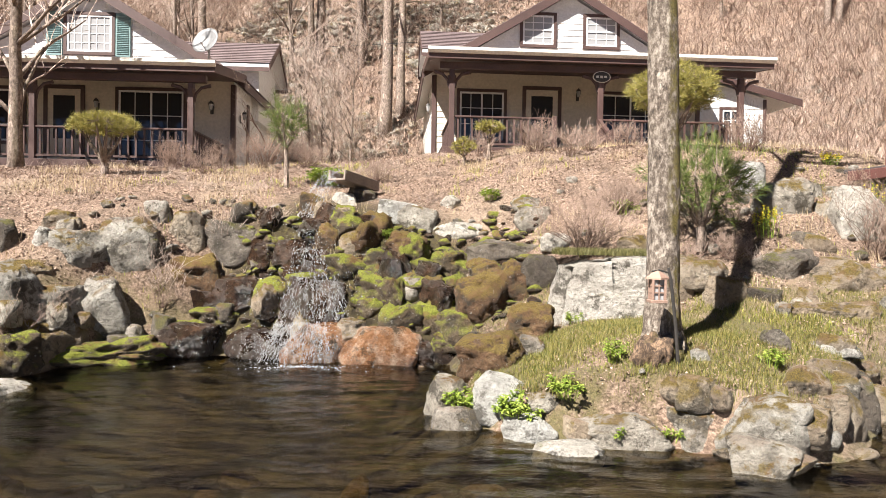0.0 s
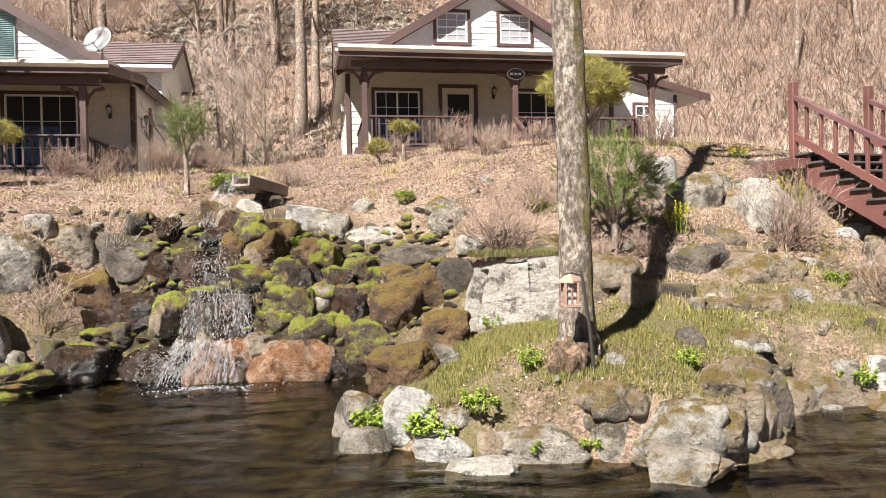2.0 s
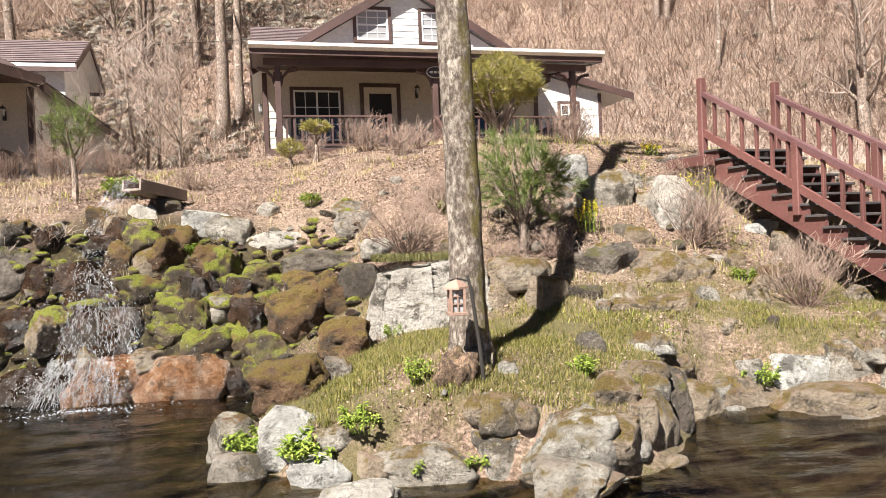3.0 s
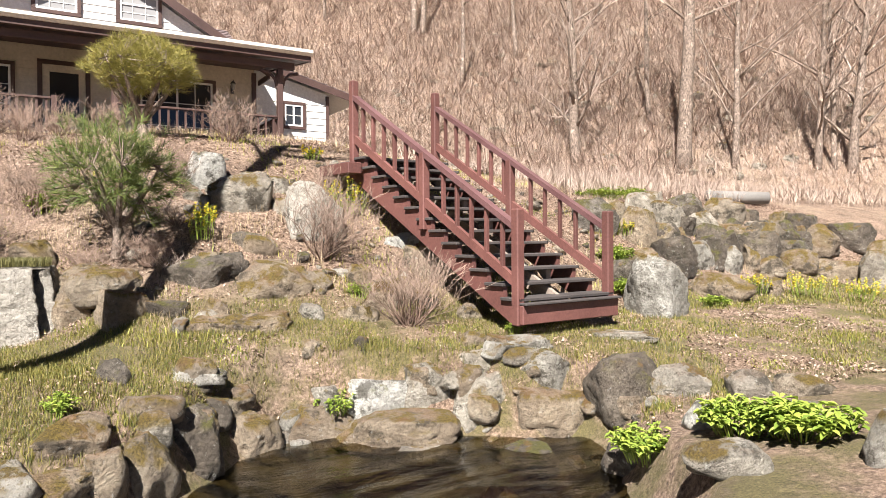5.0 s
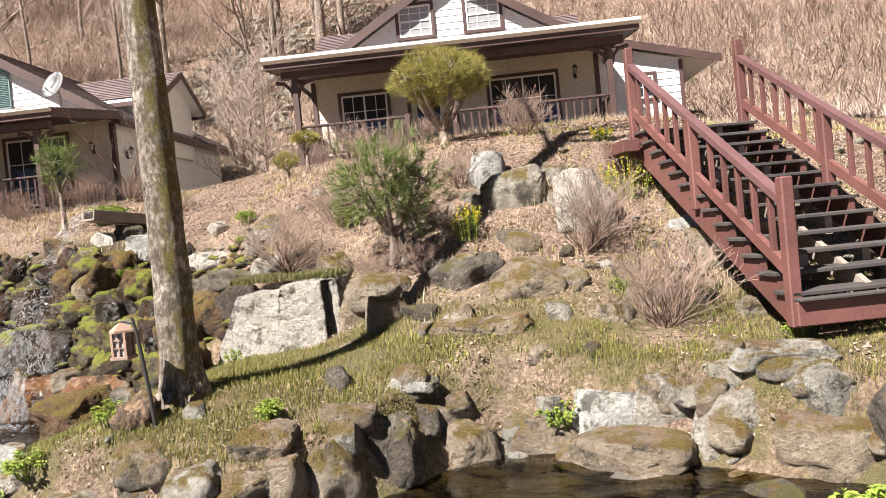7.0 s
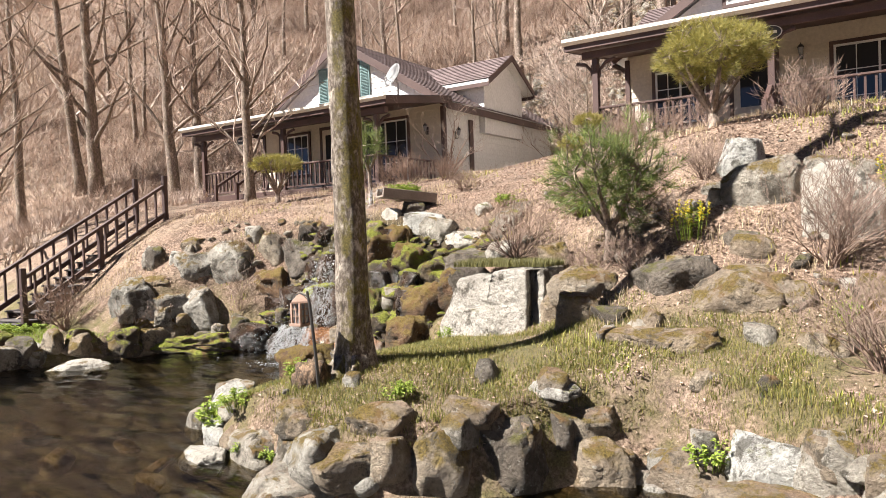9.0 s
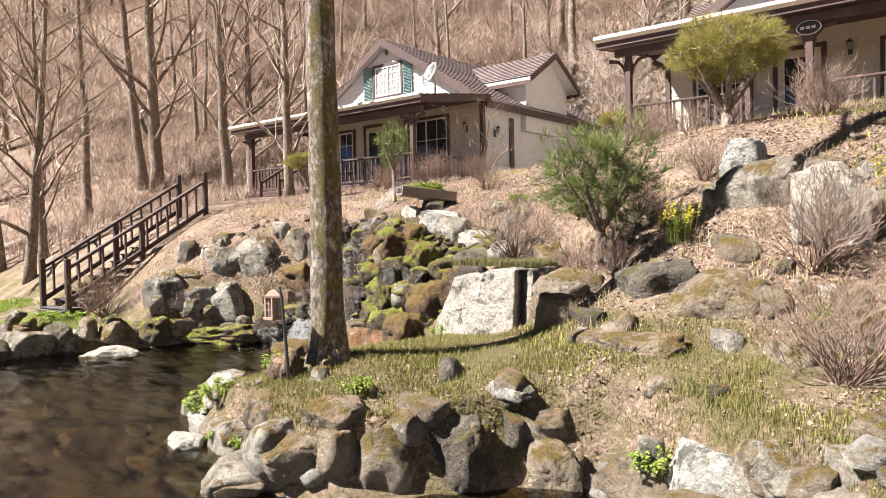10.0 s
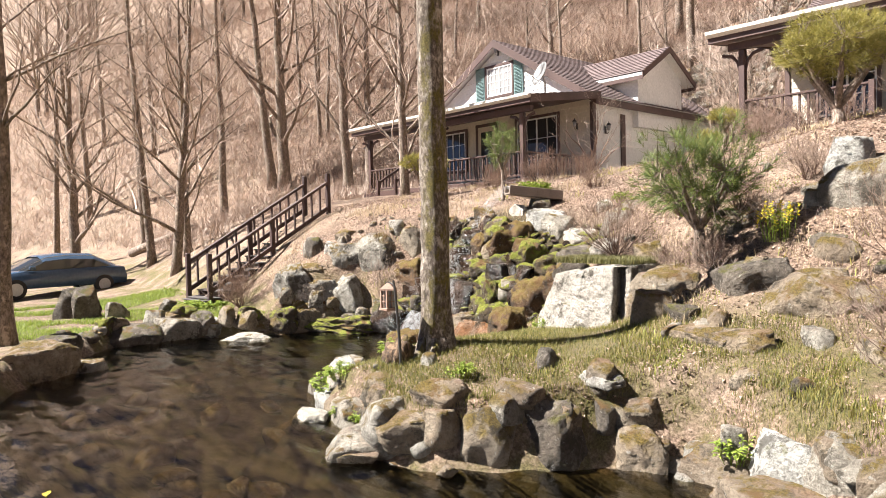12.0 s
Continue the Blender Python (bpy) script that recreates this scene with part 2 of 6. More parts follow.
GREY_METAL = painted("grey_painted_metal", (0.36, 0.36, 0.36), (0.5, 0.5, 0.49), 0.4, 4.0, bump=0.0005)
CONCRETE = painted("grey_concrete", (0.14, 0.13, 0.12), (0.25, 0.235, 0.215), 0.9, 6.0, bump=0.004)
BARK_MAIN = bark_look("pale_blotched_bark", (0.11, 0.085, 0.065), (0.34, 0.295, 0.245), 1.0)
BARK_HILL = bark_look("grey_brown_bark", (0.16, 0.12, 0.095), (0.34, 0.27, 0.22), 0.25)
TWIG = painted("dry_twigs", (0.33, 0.25, 0.205), (0.60, 0.48, 0.40), 0.9, 8.0, bump=0.001, vary=0.25)
TWIG_SHRUB = painted("shrub_twigs", (0.20, 0.135, 0.10), (0.40, 0.29, 0.23), 0.9, 8.0, bump=0.001, vary=0.25)
TWIG_DARK = painted("dark_dry_twigs", (0.13, 0.08, 0.06), (0.27, 0.185, 0.14), 0.9, 8.0, bump=0.001, vary=0.2)
NEEDLE = leafy("pine_needles", (0.05, 0.085, 0.02), (0.21, 0.25, 0.06))
NEEDLE_DRY = leafy("yellowed_pine_needles", (0.14, 0.14, 0.025), (0.42, 0.36, 0.10))
GRASS = leafy("spring_grass", (0.055, 0.075, 0.012), (0.30, 0.255, 0.07))
LEAF_GREEN = leafy("fresh_green_leaves", (0.12, 0.19, 0.02), (0.34, 0.41, 0.07))
LEAF_DEAD = leafy("dead_leaves", (0.10, 0.06, 0.042), (0.50, 0.37, 0.29), 0.85, 0.1)
YELLOW = leafy("yellow_blossom", (0.62, 0.48, 0.03), (0.8, 0.7, 0.10))
WOOD_GREY = painted("weathered_grey_wood", (0.16, 0.125, 0.10), (0.33, 0.27, 0.225), 0.85, 6.0, (1, 1, 1), 0.003)


# ---- building helpers ----
def mesh_from(bm, name, material, smooth=False):
    me = bpy.data.meshes.new(name)
    bm.normal_update()
    bm.to_mesh(me)
    bm.free()
    me.materials.append(material)
    if smooth:
        me.polygons.foreach_set("use_smooth", [True] * len(me.polygons))
    return me


def part(name, bm, material, parent, label="", smooth=False):
    """Links a bmesh as one mesh object under a thing or a part."""
    ob = new(name, mesh_from(bm, name, material, smooth))
    ob.parent = parent
    if label:
        tagged(ob, label)
    return ob


def piece(name, me, parent, m=None):
    """One more object on a shared mesh."""
    ob = new(name, me)
    ob.parent = parent
    if m is not None:
        ob.matrix_basis = m
    return ob


def thing(name, at, label, category, group="", kind=""):
    """An empty at the base of a thing, to parent its parts."""
    ob = new(name)
    ob.matrix_basis = at
    return tagged(ob, label, category, group, kind)


def box(bm, x0, x1, y0, y1, z0, z1, bevel=0.0, m=None):
    r = bmesh.ops.create_cube(bm, size=1.0)
    mm = Matrix.Translation(((x0 + x1) / 2, (y0 + y1) / 2, (z0 + z1) / 2)) @ Matrix.Diagonal((x1 - x0, y1 - y0, z1 - z0, 1))
    bmesh.ops.transform(bm, matrix=mm if m is None else m @ mm, verts=r["verts"])
    if bevel:
        edges = list({e for v in r["verts"] for e in v.link_edges})
        bmesh.ops.bevel(bm, geom=edges, offset=bevel, segments=1, affect="EDGES")
    return bm


def block(x0, x1, y0, y1, z0, z1, bevel=0.0, m=None):
    return box(bmesh.new(), x0, x1, y0, y1, z0, z1, bevel, m)


def prism(points, a, b, axis="y"):
    """A flat outline (u, v) pushed from a to b along an axis."""
    bm = bmesh.new()
    put = {"y": lambda u, v, w: (u, w, v), "x": lambda u, v, w: (w, u, v), "z": lambda u, v, w: (u, v, w)}[axis]
    lo = [bm.verts.new(put(u, v, a)) for u, v in points]
    hi = [bm.verts.new(put(u, v, b)) for u, v in points]
    n = len(points)
    bm.faces.new(lo)
    bm.faces.new(hi[::-1])
    for i in range(n):
        bm.faces.new((lo[i], hi[i], hi[(i + 1) % n], lo[(i + 1) % n]))
    bmesh.ops.recalc_face_normals(bm, faces=bm.faces)
    return bm


def tube(bm, path, radii, sides=6):
    """A tapered round limb along a path of points."""
    rings = []
    side = Vector((0.31, 0.95, 0.05))
    for i, p in enumerate(path):
        way = (Vector(path[min(i + 1, len(path) - 1)]) - Vector(path[max(i - 1, 0)])).normalized()
        a = way.cross(side)
        if a.length < 0.05:
            a = way.cross(Vector((1, 0, 0)))
        a.normalize()
        b = way.cross(a)
        rings.append([bm.verts.new(Vector(p) + radii[i] * (math.cos(k * math.tau / sides) * a + math.sin(k * math.tau / sides) * b)) for k in range(sides)])
    for r0, r1 in zip(rings, rings[1:]):
        for k in range(sides):
            bm.faces.new((r0[k], r0[(k + 1) % sides], r1[(k + 1) % sides], r1[k]))
    if sides > 2:
        bm.faces.new(rings[-1])
        bm.faces.new(rings[0][::-1])
    return bm


def lathe(profile, sides=16):
    """A turned shape from (radius, height) pairs."""
    bm = bmesh.new()
    rings = [[bm.verts.new((r * math.cos(k * math.tau / sides), r * math.sin(k * math.tau / sides), z)) for k in range(sides)] for r, z in profile]
    for a, b in zip(rings, rings[1:]):
        for k in range(sides):
            bm.faces.new((a[k], a[(k + 1) % sides], b[(k + 1) % sides], b[k]))
    bm.faces.new(rings[0][::-1])
    bm.faces.new(rings[-1])
    return bm


# ---- the lie of the land ----
SHORE = [(-4.4, 4.6), (-2, 3.4), (0, 3.1), (2, 3.2), (4, 3.3), (6, 3.6), (7.0, 4.4), (7.5, 5.3), (8.3, 6.4), (8.3, 7.1), (7.5, 7.5), (6.6, 8.0), (5.5, 8.4),
         (4.85, 7.95), (4.4, 7.3), (3.8, 6.6), (3.0, 6.4), (2.1, 6.85), (1.4, 6.9), (0.95, 7.05), (0.4, 7.5), (0.15, 7.9), (0.45, 9.5), (0.2, 11.3), (-0.7, 11.2),
         (-2.5, 11.7), (-3.9, 11.8), (-5.0, 11.2), (-5.8, 10.2), (-6.2, 8.8), (-7.1, 7.4), (-7.0, 6.4)]
STEPS_Y = [5.5, 8.0, 9.5, 10.5, 11.5, 12.5, 13.5, 16.0, 19.0]
BANKS = {-30.0: (0.3, 0.5, 0.7, 0.9, 1.1, 1.3, 1.5, 2.0, 2.6), -13.0: (0.3, 0.4, 0.6, 1.2, 2.0, 2.7, 3.1, 3.5, 3.8), -6.0: (0.3, 0.3, 0.4, 1.2, 2.0, 2.6, 3.0, 3.4, 3.85),
         -3.0: (0.3, 0.3, 0.3, 0.3, 0.9, 2.1, 2.8, 3.4, 4.0), 0.0: (0.3, 0.3, 0.3, 0.3, 0.7, 1.7, 2.5, 3.4, 4.3),
         2.5: (0.3, 0.92, 0.86, 0.88, 1.9, 2.7, 3.3, 4.0, 4.45), 5.0: (0.3, 0.7, 1.1, 1.7, 2.4, 3.05, 3.75, 4.2, 4.5),
         8.0: (0.4, 0.85, 1.05, 1.6, 2.3, 3.0, 3.65, 4.2, 4.5), 11.0: (0.6, 0.85, 1.0, 1.4, 2.2, 2.8, 3.1, 3.6, 4.2),
         16.0: (0.7, 0.9, 1.0, 1.2, 1.9, 2.5, 2.8, 3.3, 3.8)}
_BX = sorted(BANKS)
_BZ = np.array([BANKS[k] for k in _BX])


def shore_distance(x, y):
    """Metres from the water's edge, negative over the water."""
    x, y = np.asarray(x, float), np.asarray(y, float)
    best = np.full(x.shape, 1e9)
    inside = np.zeros(x.shape, bool)
    for (ax, ay), (bx, by) in zip(SHORE, SHORE[1:] + SHORE[:1]):
        dx, dy = bx - ax, by - ay
        u = np.clip(((x - ax) * dx + (y - ay) * dy) / (dx * dx + dy * dy), 0, 1)
        best = np.minimum(best, np.hypot(x - ax - u * dx, y - ay - u * dy))
        cross = (ay > y) != (by > y)
        inside ^= cross & (x < dx * (y - ay) / (dy if dy else 1e-9) + ax)
    return np.where(inside, -best, best)


def land(x, y):
    """Height of the ground."""
    x, y = np.asarray(x, float), np.asarray(y, float)
    cols = np.array([np.interp(y, STEPS_Y, row) for row in _BZ])
    k = np.clip(np.searchsorted(_BX, x) - 1, 0, len(_BX) - 2)
    bx = np.array(_BX)
    f = np.clip((x - bx[k]) / (bx[k + 1] - bx[k]), 0, 1)
    f = f * f * (3 - 2 * f)
    c0 = np.take_along_axis(cols, k[None], 0)[0]
    c1 = np.take_along_axis(cols, (k + 1)[None], 0)[0]
    north = c0 + (c1 - c0) * f
    south = 0.45 + 0.3 * np.clip((x - 5) / 4, 0, 1) - 0.1 * np.clip((-3 - x) / 2, 0, 1)
    blend = np.clip((y - 4.2) / 2.2, 0, 1)
    z = south + (north - south) * blend
    hill = np.maximum(np.maximum(y - 27.0, -0.6 * (x + 8) + 0.8 * (y - 27)), 0.6 * (x - 13) + 0.8 * (y - 24))
    up = np.clip(hill, 0, 110)
    z = z + np.where(up > 0, 0.74 * up * up / (up + 3.0), 0) * np.clip((x + 130) / 80, 0.85, 1)
    d = shore_distance(x, y)
    z = np.where(d > 0, np.where(d < 9, np.minimum(z, 0.06 + d * 2.2), z), np.maximum(-0.75, 0.06 + d * 0.75))
    return z

# ---- ground and water ----
def spread(fine0, fine1, step, far0, far1, grow=1.16):
    """Grid lines: even in the middle, wider and wider outwards."""
    mid = list(np.arange(fine0, fine1, step))
    out, s = [mid[-1]], step
    while out[-1] < far1:
        s = min(s * grow, 12)
        out.append(out[-1] + s)
    back, s = [mid[0]], step
    while back[-1] > far0:
        s = min(s * grow, 12)
        back.append(back[-1] - s)
    return np.array(back[:0:-1] + mid + out[1:])


def build_ground():
    gx, gy = spread(-13, 17, 0.13, -700, 700), spread(3.2, 17.5, 0.13, -700, 700)
    X, Y = np.meshgrid(gx, gy)
    Z = land(X, Y)
    d = shore_distance(X, Y)
    rough = np.array([noise.fractal((x * 0.9, y * 0.9, 3.1), 0.9, 2.1, 5) for x, y in zip(X.ravel(), Y.ravel())]).reshape(X.shape)
    hill = np.clip((Y - 26) / 12, 0, 1)
    Z = Z + rough * (0.035 + 0.1 * hill) * np.clip(np.abs(d) * 2, 0.2, 1)
    nx, ny = len(gx), len(gy)
    verts = np.stack([X.ravel(), Y.ravel(), Z.ravel()], 1)
    i = np.arange(nx * ny).reshape(ny, nx)
    faces = np.stack([i[:-1, :-1].ravel(), i[:-1, 1:].ravel(), i[1:, 1:].ravel(), i[1:, :-1].ravel()], 1)
    me = bpy.data.meshes.new("ground")
    me.from_pydata(verts.tolist(), [], faces.tolist())
    me.polygons.foreach_set("use_smooth", [True] * len(me.polygons))
    me.materials.append(GROUND)
    return tagged(new("ground", me), "bank and wooded hillside covered in dry leaves and thin grass", "ground", kind="structure")


build_ground()

def build_water():
    """The pond's surface, with the small waves that the fall and the breeze raise."""
    gx, gy = np.arange(-7.9, 9.7, 0.075), np.arange(2.3, 12.6, 0.055)
    X, Y = np.meshgrid(gx, gy)
    Z = np.array([0.036 * noise.noise((x * 0.9 + 0.5 * y, y * 2.6 - 0.25 * x, 1.7)) + 0.026 * noise.noise((x * 2.2, y * 6.0 + 0.5 * x, 4.1)) for x, y in zip(X.ravel(), Y.ravel())])
    verts = np.stack([X.ravel(), Y.ravel(), Z], 1)
    k = np.arange(X.size).reshape(X.shape)
    faces = np.stack([k[:-1, :-1].ravel(), k[:-1, 1:].ravel(), k[1:, 1:].ravel(), k[1:, :-1].ravel()], 1)
    me = bpy.data.meshes.new("water")
    me.from_pydata(verts.tolist(), [], faces.tolist())
    me.polygons.foreach_set("use_smooth", [True] * len(me.polygons))
    me.materials.append(WATER)
    return new("water", me)


water = build_water()
tagged(water, "clear brownish pond water with small ripples", "water", kind="structure")

# ---- the two white cottages ----
def window_unit(name, parent, x0, x1, z0, z1, y, cols, rows, glass, leaves=2, casing=BROWN, stacked=False):
    """A casement or sash window: dark casing, white frame, glass and glazing bars. Faces -y."""
    w = part(name, bmesh.new(), casing, parent)
    bm = bmesh.new()
    c = 0.1
    for a in ((x0 - c, x1 + c, z1, z1 + c), (x0 - c, x1 + c, z0 - c, z0), (x0 - c, x0, z0, z1), (x1, x1 + c, z0, z1)):
        box(bm, a[0], a[1], y - 0.05, y + 0.01, a[2], a[3], 0.006)
    part("casing", bm, casing, w)
    part("pane", block(x0, x1, y - 0.008, y, z0, z1), glass, w)
    bm = bmesh.new()
    f = 0.055
    for a in ((x0, x1, z1 - f, z1), (x0, x1, z0, z0 + f), (x0, x0 + f, z0 + f, z1 - f), (x1 - f, x1, z0 + f, z1 - f)):
        box(bm, a[0], a[1], y - 0.035, y - 0.009, a[2], a[3])
    if stacked:
        box(bm, x0 + f, x1 - f, y - 0.034, y - 0.01, (z0 + z1) / 2 - f / 2, (z0 + z1) / 2 + f / 2)
    else:
        for k in range(1, leaves):
            xm = x0 + (x1 - x0) * k / leaves
            box(bm, xm - f / 2, xm + f / 2, y - 0.034, y - 0.01, z0 + f, z1 - f)
    part("window_frame", bm, WHITE, w)
    bm = bmesh.new()
    g = 0.011
    for k in range(1, cols):
        xm = x0 + (x1 - x0) * k / cols
        box(bm, xm - g, xm + g, y - 0.022, y - 0.009, z0 + f, z1 - f)
    for k in range(1, rows):
        zm = z0 + (z1 - z0) * k / rows
        box(bm, x0 + f, x1 - f, y - 0.021, y - 0.0095, zm - g, zm + g)
    part("glazing_grid", bm, WHITE, w)
    return w


def door_unit(name, parent, x0, x1, z0, z1, y):
    w = part(name, bmesh.new(), BROWN, parent)
    bm = bmesh.new()
    c = 0.12
    box(bm, x0 - c, x1 + c, y - 0.05, y + 0.01, z1, z1 + c, 0.006)
    box(bm, x0 - c, x0, y - 0.05, y + 0.01, z0, z1, 0.006)
    box(bm, x1, x1 + c, y - 0.05, y + 0.01, z0, z1, 0.006)
    part("casing", bm, BROWN, w)
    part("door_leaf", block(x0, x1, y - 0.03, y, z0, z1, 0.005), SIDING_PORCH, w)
    zm = z0 + 0.95
    part("pane", block(x0 + 0.17, x1 - 0.17, y - 0.036, y - 0.031, zm, z1 - 0.2), GLASS, w)
    bm = bmesh.new()
    box(bm, x0 + 0.17, x1 - 0.17, y - 0.04, y - 0.031, z0 + 0.2, z0 + 0.75, 0.01)
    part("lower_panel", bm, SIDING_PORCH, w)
    part("door_handle", block(x1 - 0.12, x1 - 0.07, y - 0.09, y - 0.031, z0 + 0.95, z0 + 1.08, 0.008), IRON, w, "dark metal lever handle")
    return w


def wall_lamp(parent, m, name="wall_lamp"):
    """A coach lantern on a scrolled bracket; faces -y."""
    lamp = part(name, block(-0.05, 0.05, -0.015, 0.0, -0.16, 0.1, 0.006), IRON, parent, "black iron coach lamp")
    lamp.matrix_basis = m
    bm = bmesh.new()
    tube(bm, [(0, 0, -0.1), (0, -0.07, -0.16), (0, -0.14, -0.12), (0, -0.14, -0.05)], [0.01] * 4, 5)
    part("bracket", bm, IRON, lamp)
    body = part("lantern_glass", lathe([(0.045, -0.05), (0.075, 0.12)], 6), CURTAIN_GLASS, lamp)
    body.matrix_basis = Matrix.Translation((0, -0.14, 0))
    cap = part("lantern_cap", lathe([(0.09, 0.12), (0.06, 0.18), (0.012, 0.22), (0.012, 0.25)], 6), IRON, lamp)
    cap.matrix_basis = Matrix.Translation((0, -0.14, 0))
    return lamp


def boards(parent, name, xs, z0, z1, y, material, cut=None, step=0.2):
    """Lap siding on a wall that faces -y: one board a course, cut to the gable by cut(z) -> half width."""
    z = z0
    while z < z1 - 0.02:
        top = min(z + step, z1)
        a, b = xs
        if cut:
            a, b = max(a, -cut(top)), min(b, cut(top))
        if b - a > 0.1:
            bm = bmesh.new()
            pts = [(y - 0.022, z), (y - 0.006, top), (y, top), (y, z)]
            lo = [bm.verts.new((a, p, q)) for p, q in pts]
            hi = [bm.verts.new((b, p, q)) for p, q in pts]
            for i in range(4):
                bm.faces.new((lo[i], hi[i], hi[(i + 1) % 4], lo[(i + 1) % 4]))
            bm.faces.new(lo[::-1])
            bm.faces.new(hi)
            bmesh.ops.recalc_face_normals(bm, faces=bm.faces)
            part(name, bm, material, parent)
        z = top


def shingles(parent, p0, p1, q0, q1, rows):
    """Courses of roofing from the edge p0-p1 up to the edge q0-q1: each course is a strip with a raised butt."""
    p0, p1, q0, q1 = map(Vector, (p0, p1, q0, q1))
    nrm = (p1 - p0).cross(q0 - p0).normalized()
    if nrm.z < 0:
        nrm = -nrm
    for k in range(rows):
        a, b = k / rows, min(1, (k + 1.15) / rows)
        c = [p0.lerp(q0, a) + nrm * 0.05, p1.lerp(q1, a) + nrm * 0.05, p1.lerp(q1, b) + nrm * 0.025, p0.lerp(q0, b) + nrm * 0.025]
        bm = bmesh.new()
        up = [bm.verts.new(v) for v in c]
        dn = [bm.verts.new(v - nrm * 0.02) for v in c]
        bm.faces.new(up)
        bm.faces.new(dn[::-1])
        for i in range(4):
            bm.faces.new((up[i], dn[i], dn[(i + 1) % 4], up[(i + 1) % 4]))
        bmesh.ops.recalc_face_normals(bm, faces=bm.faces)
        part("shingle_course", bm, ROOF, parent)


def slab(p, thick):
    """A sloping plate from four corners of its top."""
    bm = bmesh.new()
    up = [bm.verts.new(v) for v in p]
    dn = [bm.verts.new(Vector(v) - Vector((0, 0, thick))) for v in p]
    bm.faces.new(up)
    bm.faces.new(dn[::-1])
    n = len(p)
    for i in range(n):
        bm.faces.new((up[i], dn[i], dn[(i + 1) % n], up[(i + 1) % n]))
    bmesh.ops.recalc_face_normals(bm, faces=bm.faces)
    return bm


def railing(parent, a, b, z, high=0.86, gap=0.2):
    """A porch rail between two points of the plan, with square balusters."""
    a, b = Vector((*a, z)), Vector((*b, z))
    way = b - a
    L = way.length
    rail = part("railing", bmesh.new(), BROWN, parent)
    rail.matrix_basis = Matrix.Translation(a) @ Matrix.Rotation(math.atan2(way.y, way.x), 4, "Z")
    part("top_rail", block(0, L, -0.055, 0.055, high - 0.05, high, 0.008), BROWN, rail)
    part("lower_rail", block(0, L, -0.03, 0.03, 0.07, 0.13, 0.005), BROWN, rail)
    me = mesh_from(block(-0.024, 0.024, -0.024, 0.024, 0.131, high - 0.051), "baluster", BROWN)
    n = max(2, round(L / gap))
    for k in range(n):
        piece("baluster", me, rail, Matrix.Translation(((k + 0.5) * L / n, 0, 0)))
    return rail


def porch_post(parent, x, y, z0, z1):
    p = part("porch_post", block(-0.075, 0.075, -0.075, 0.075, 0, z1 - z0, 0.01), BROWN, parent)
    p.matrix_basis = Matrix.Translation((x, y, z0))
    H = z1 - z0
    for s in (-1, 1):
        bm = bmesh.new()
        tube(bm, [(s * 0.07, 0, H - 0.5), (s * 0.12, 0, H - 0.28), (s * 0.26, 0, H - 0.12), (s * 0.5, 0, H - 0.06)], [0.04, 0.04, 0.045, 0.05], 6)
        part("bracket", bm, BROWN, p)
    bm = bmesh.new()
    tube(bm, [(0, 0, H - 0.36), (0, 0, H - 0.16)], [0.10, 0.12], 8)
    part("post_capital", bm, BROWN, p)
    return p


def oval_sign(parent, x, y, z, label):
    s = part("name_sign", bmesh.new(), WHITE, parent, label)
    s.matrix_basis = pose(x, y, z, 90, 0, 0) @ Matrix.Diagonal((1, 0.62, 1, 1))
    part("sign_rim", lathe([(0.25, 0), (0.25, 0.02)], 24), GUTTER, s)
    part("sign_face", lathe([(0.225, 0.021), (0.225, 0.026)], 24), IRON, s)
    bm = bmesh.new()
    for k, wide in enumerate((0.11, 0.15, 0.09)):
        box(bm, -0.16 + k * 0.11, -0.16 + k * 0.11 + 0.08, -0.05, 0.05, 0.027, 0.03)
    part("lettering", bm, GUTTER, s, "pale lettering too small to read")
    return s


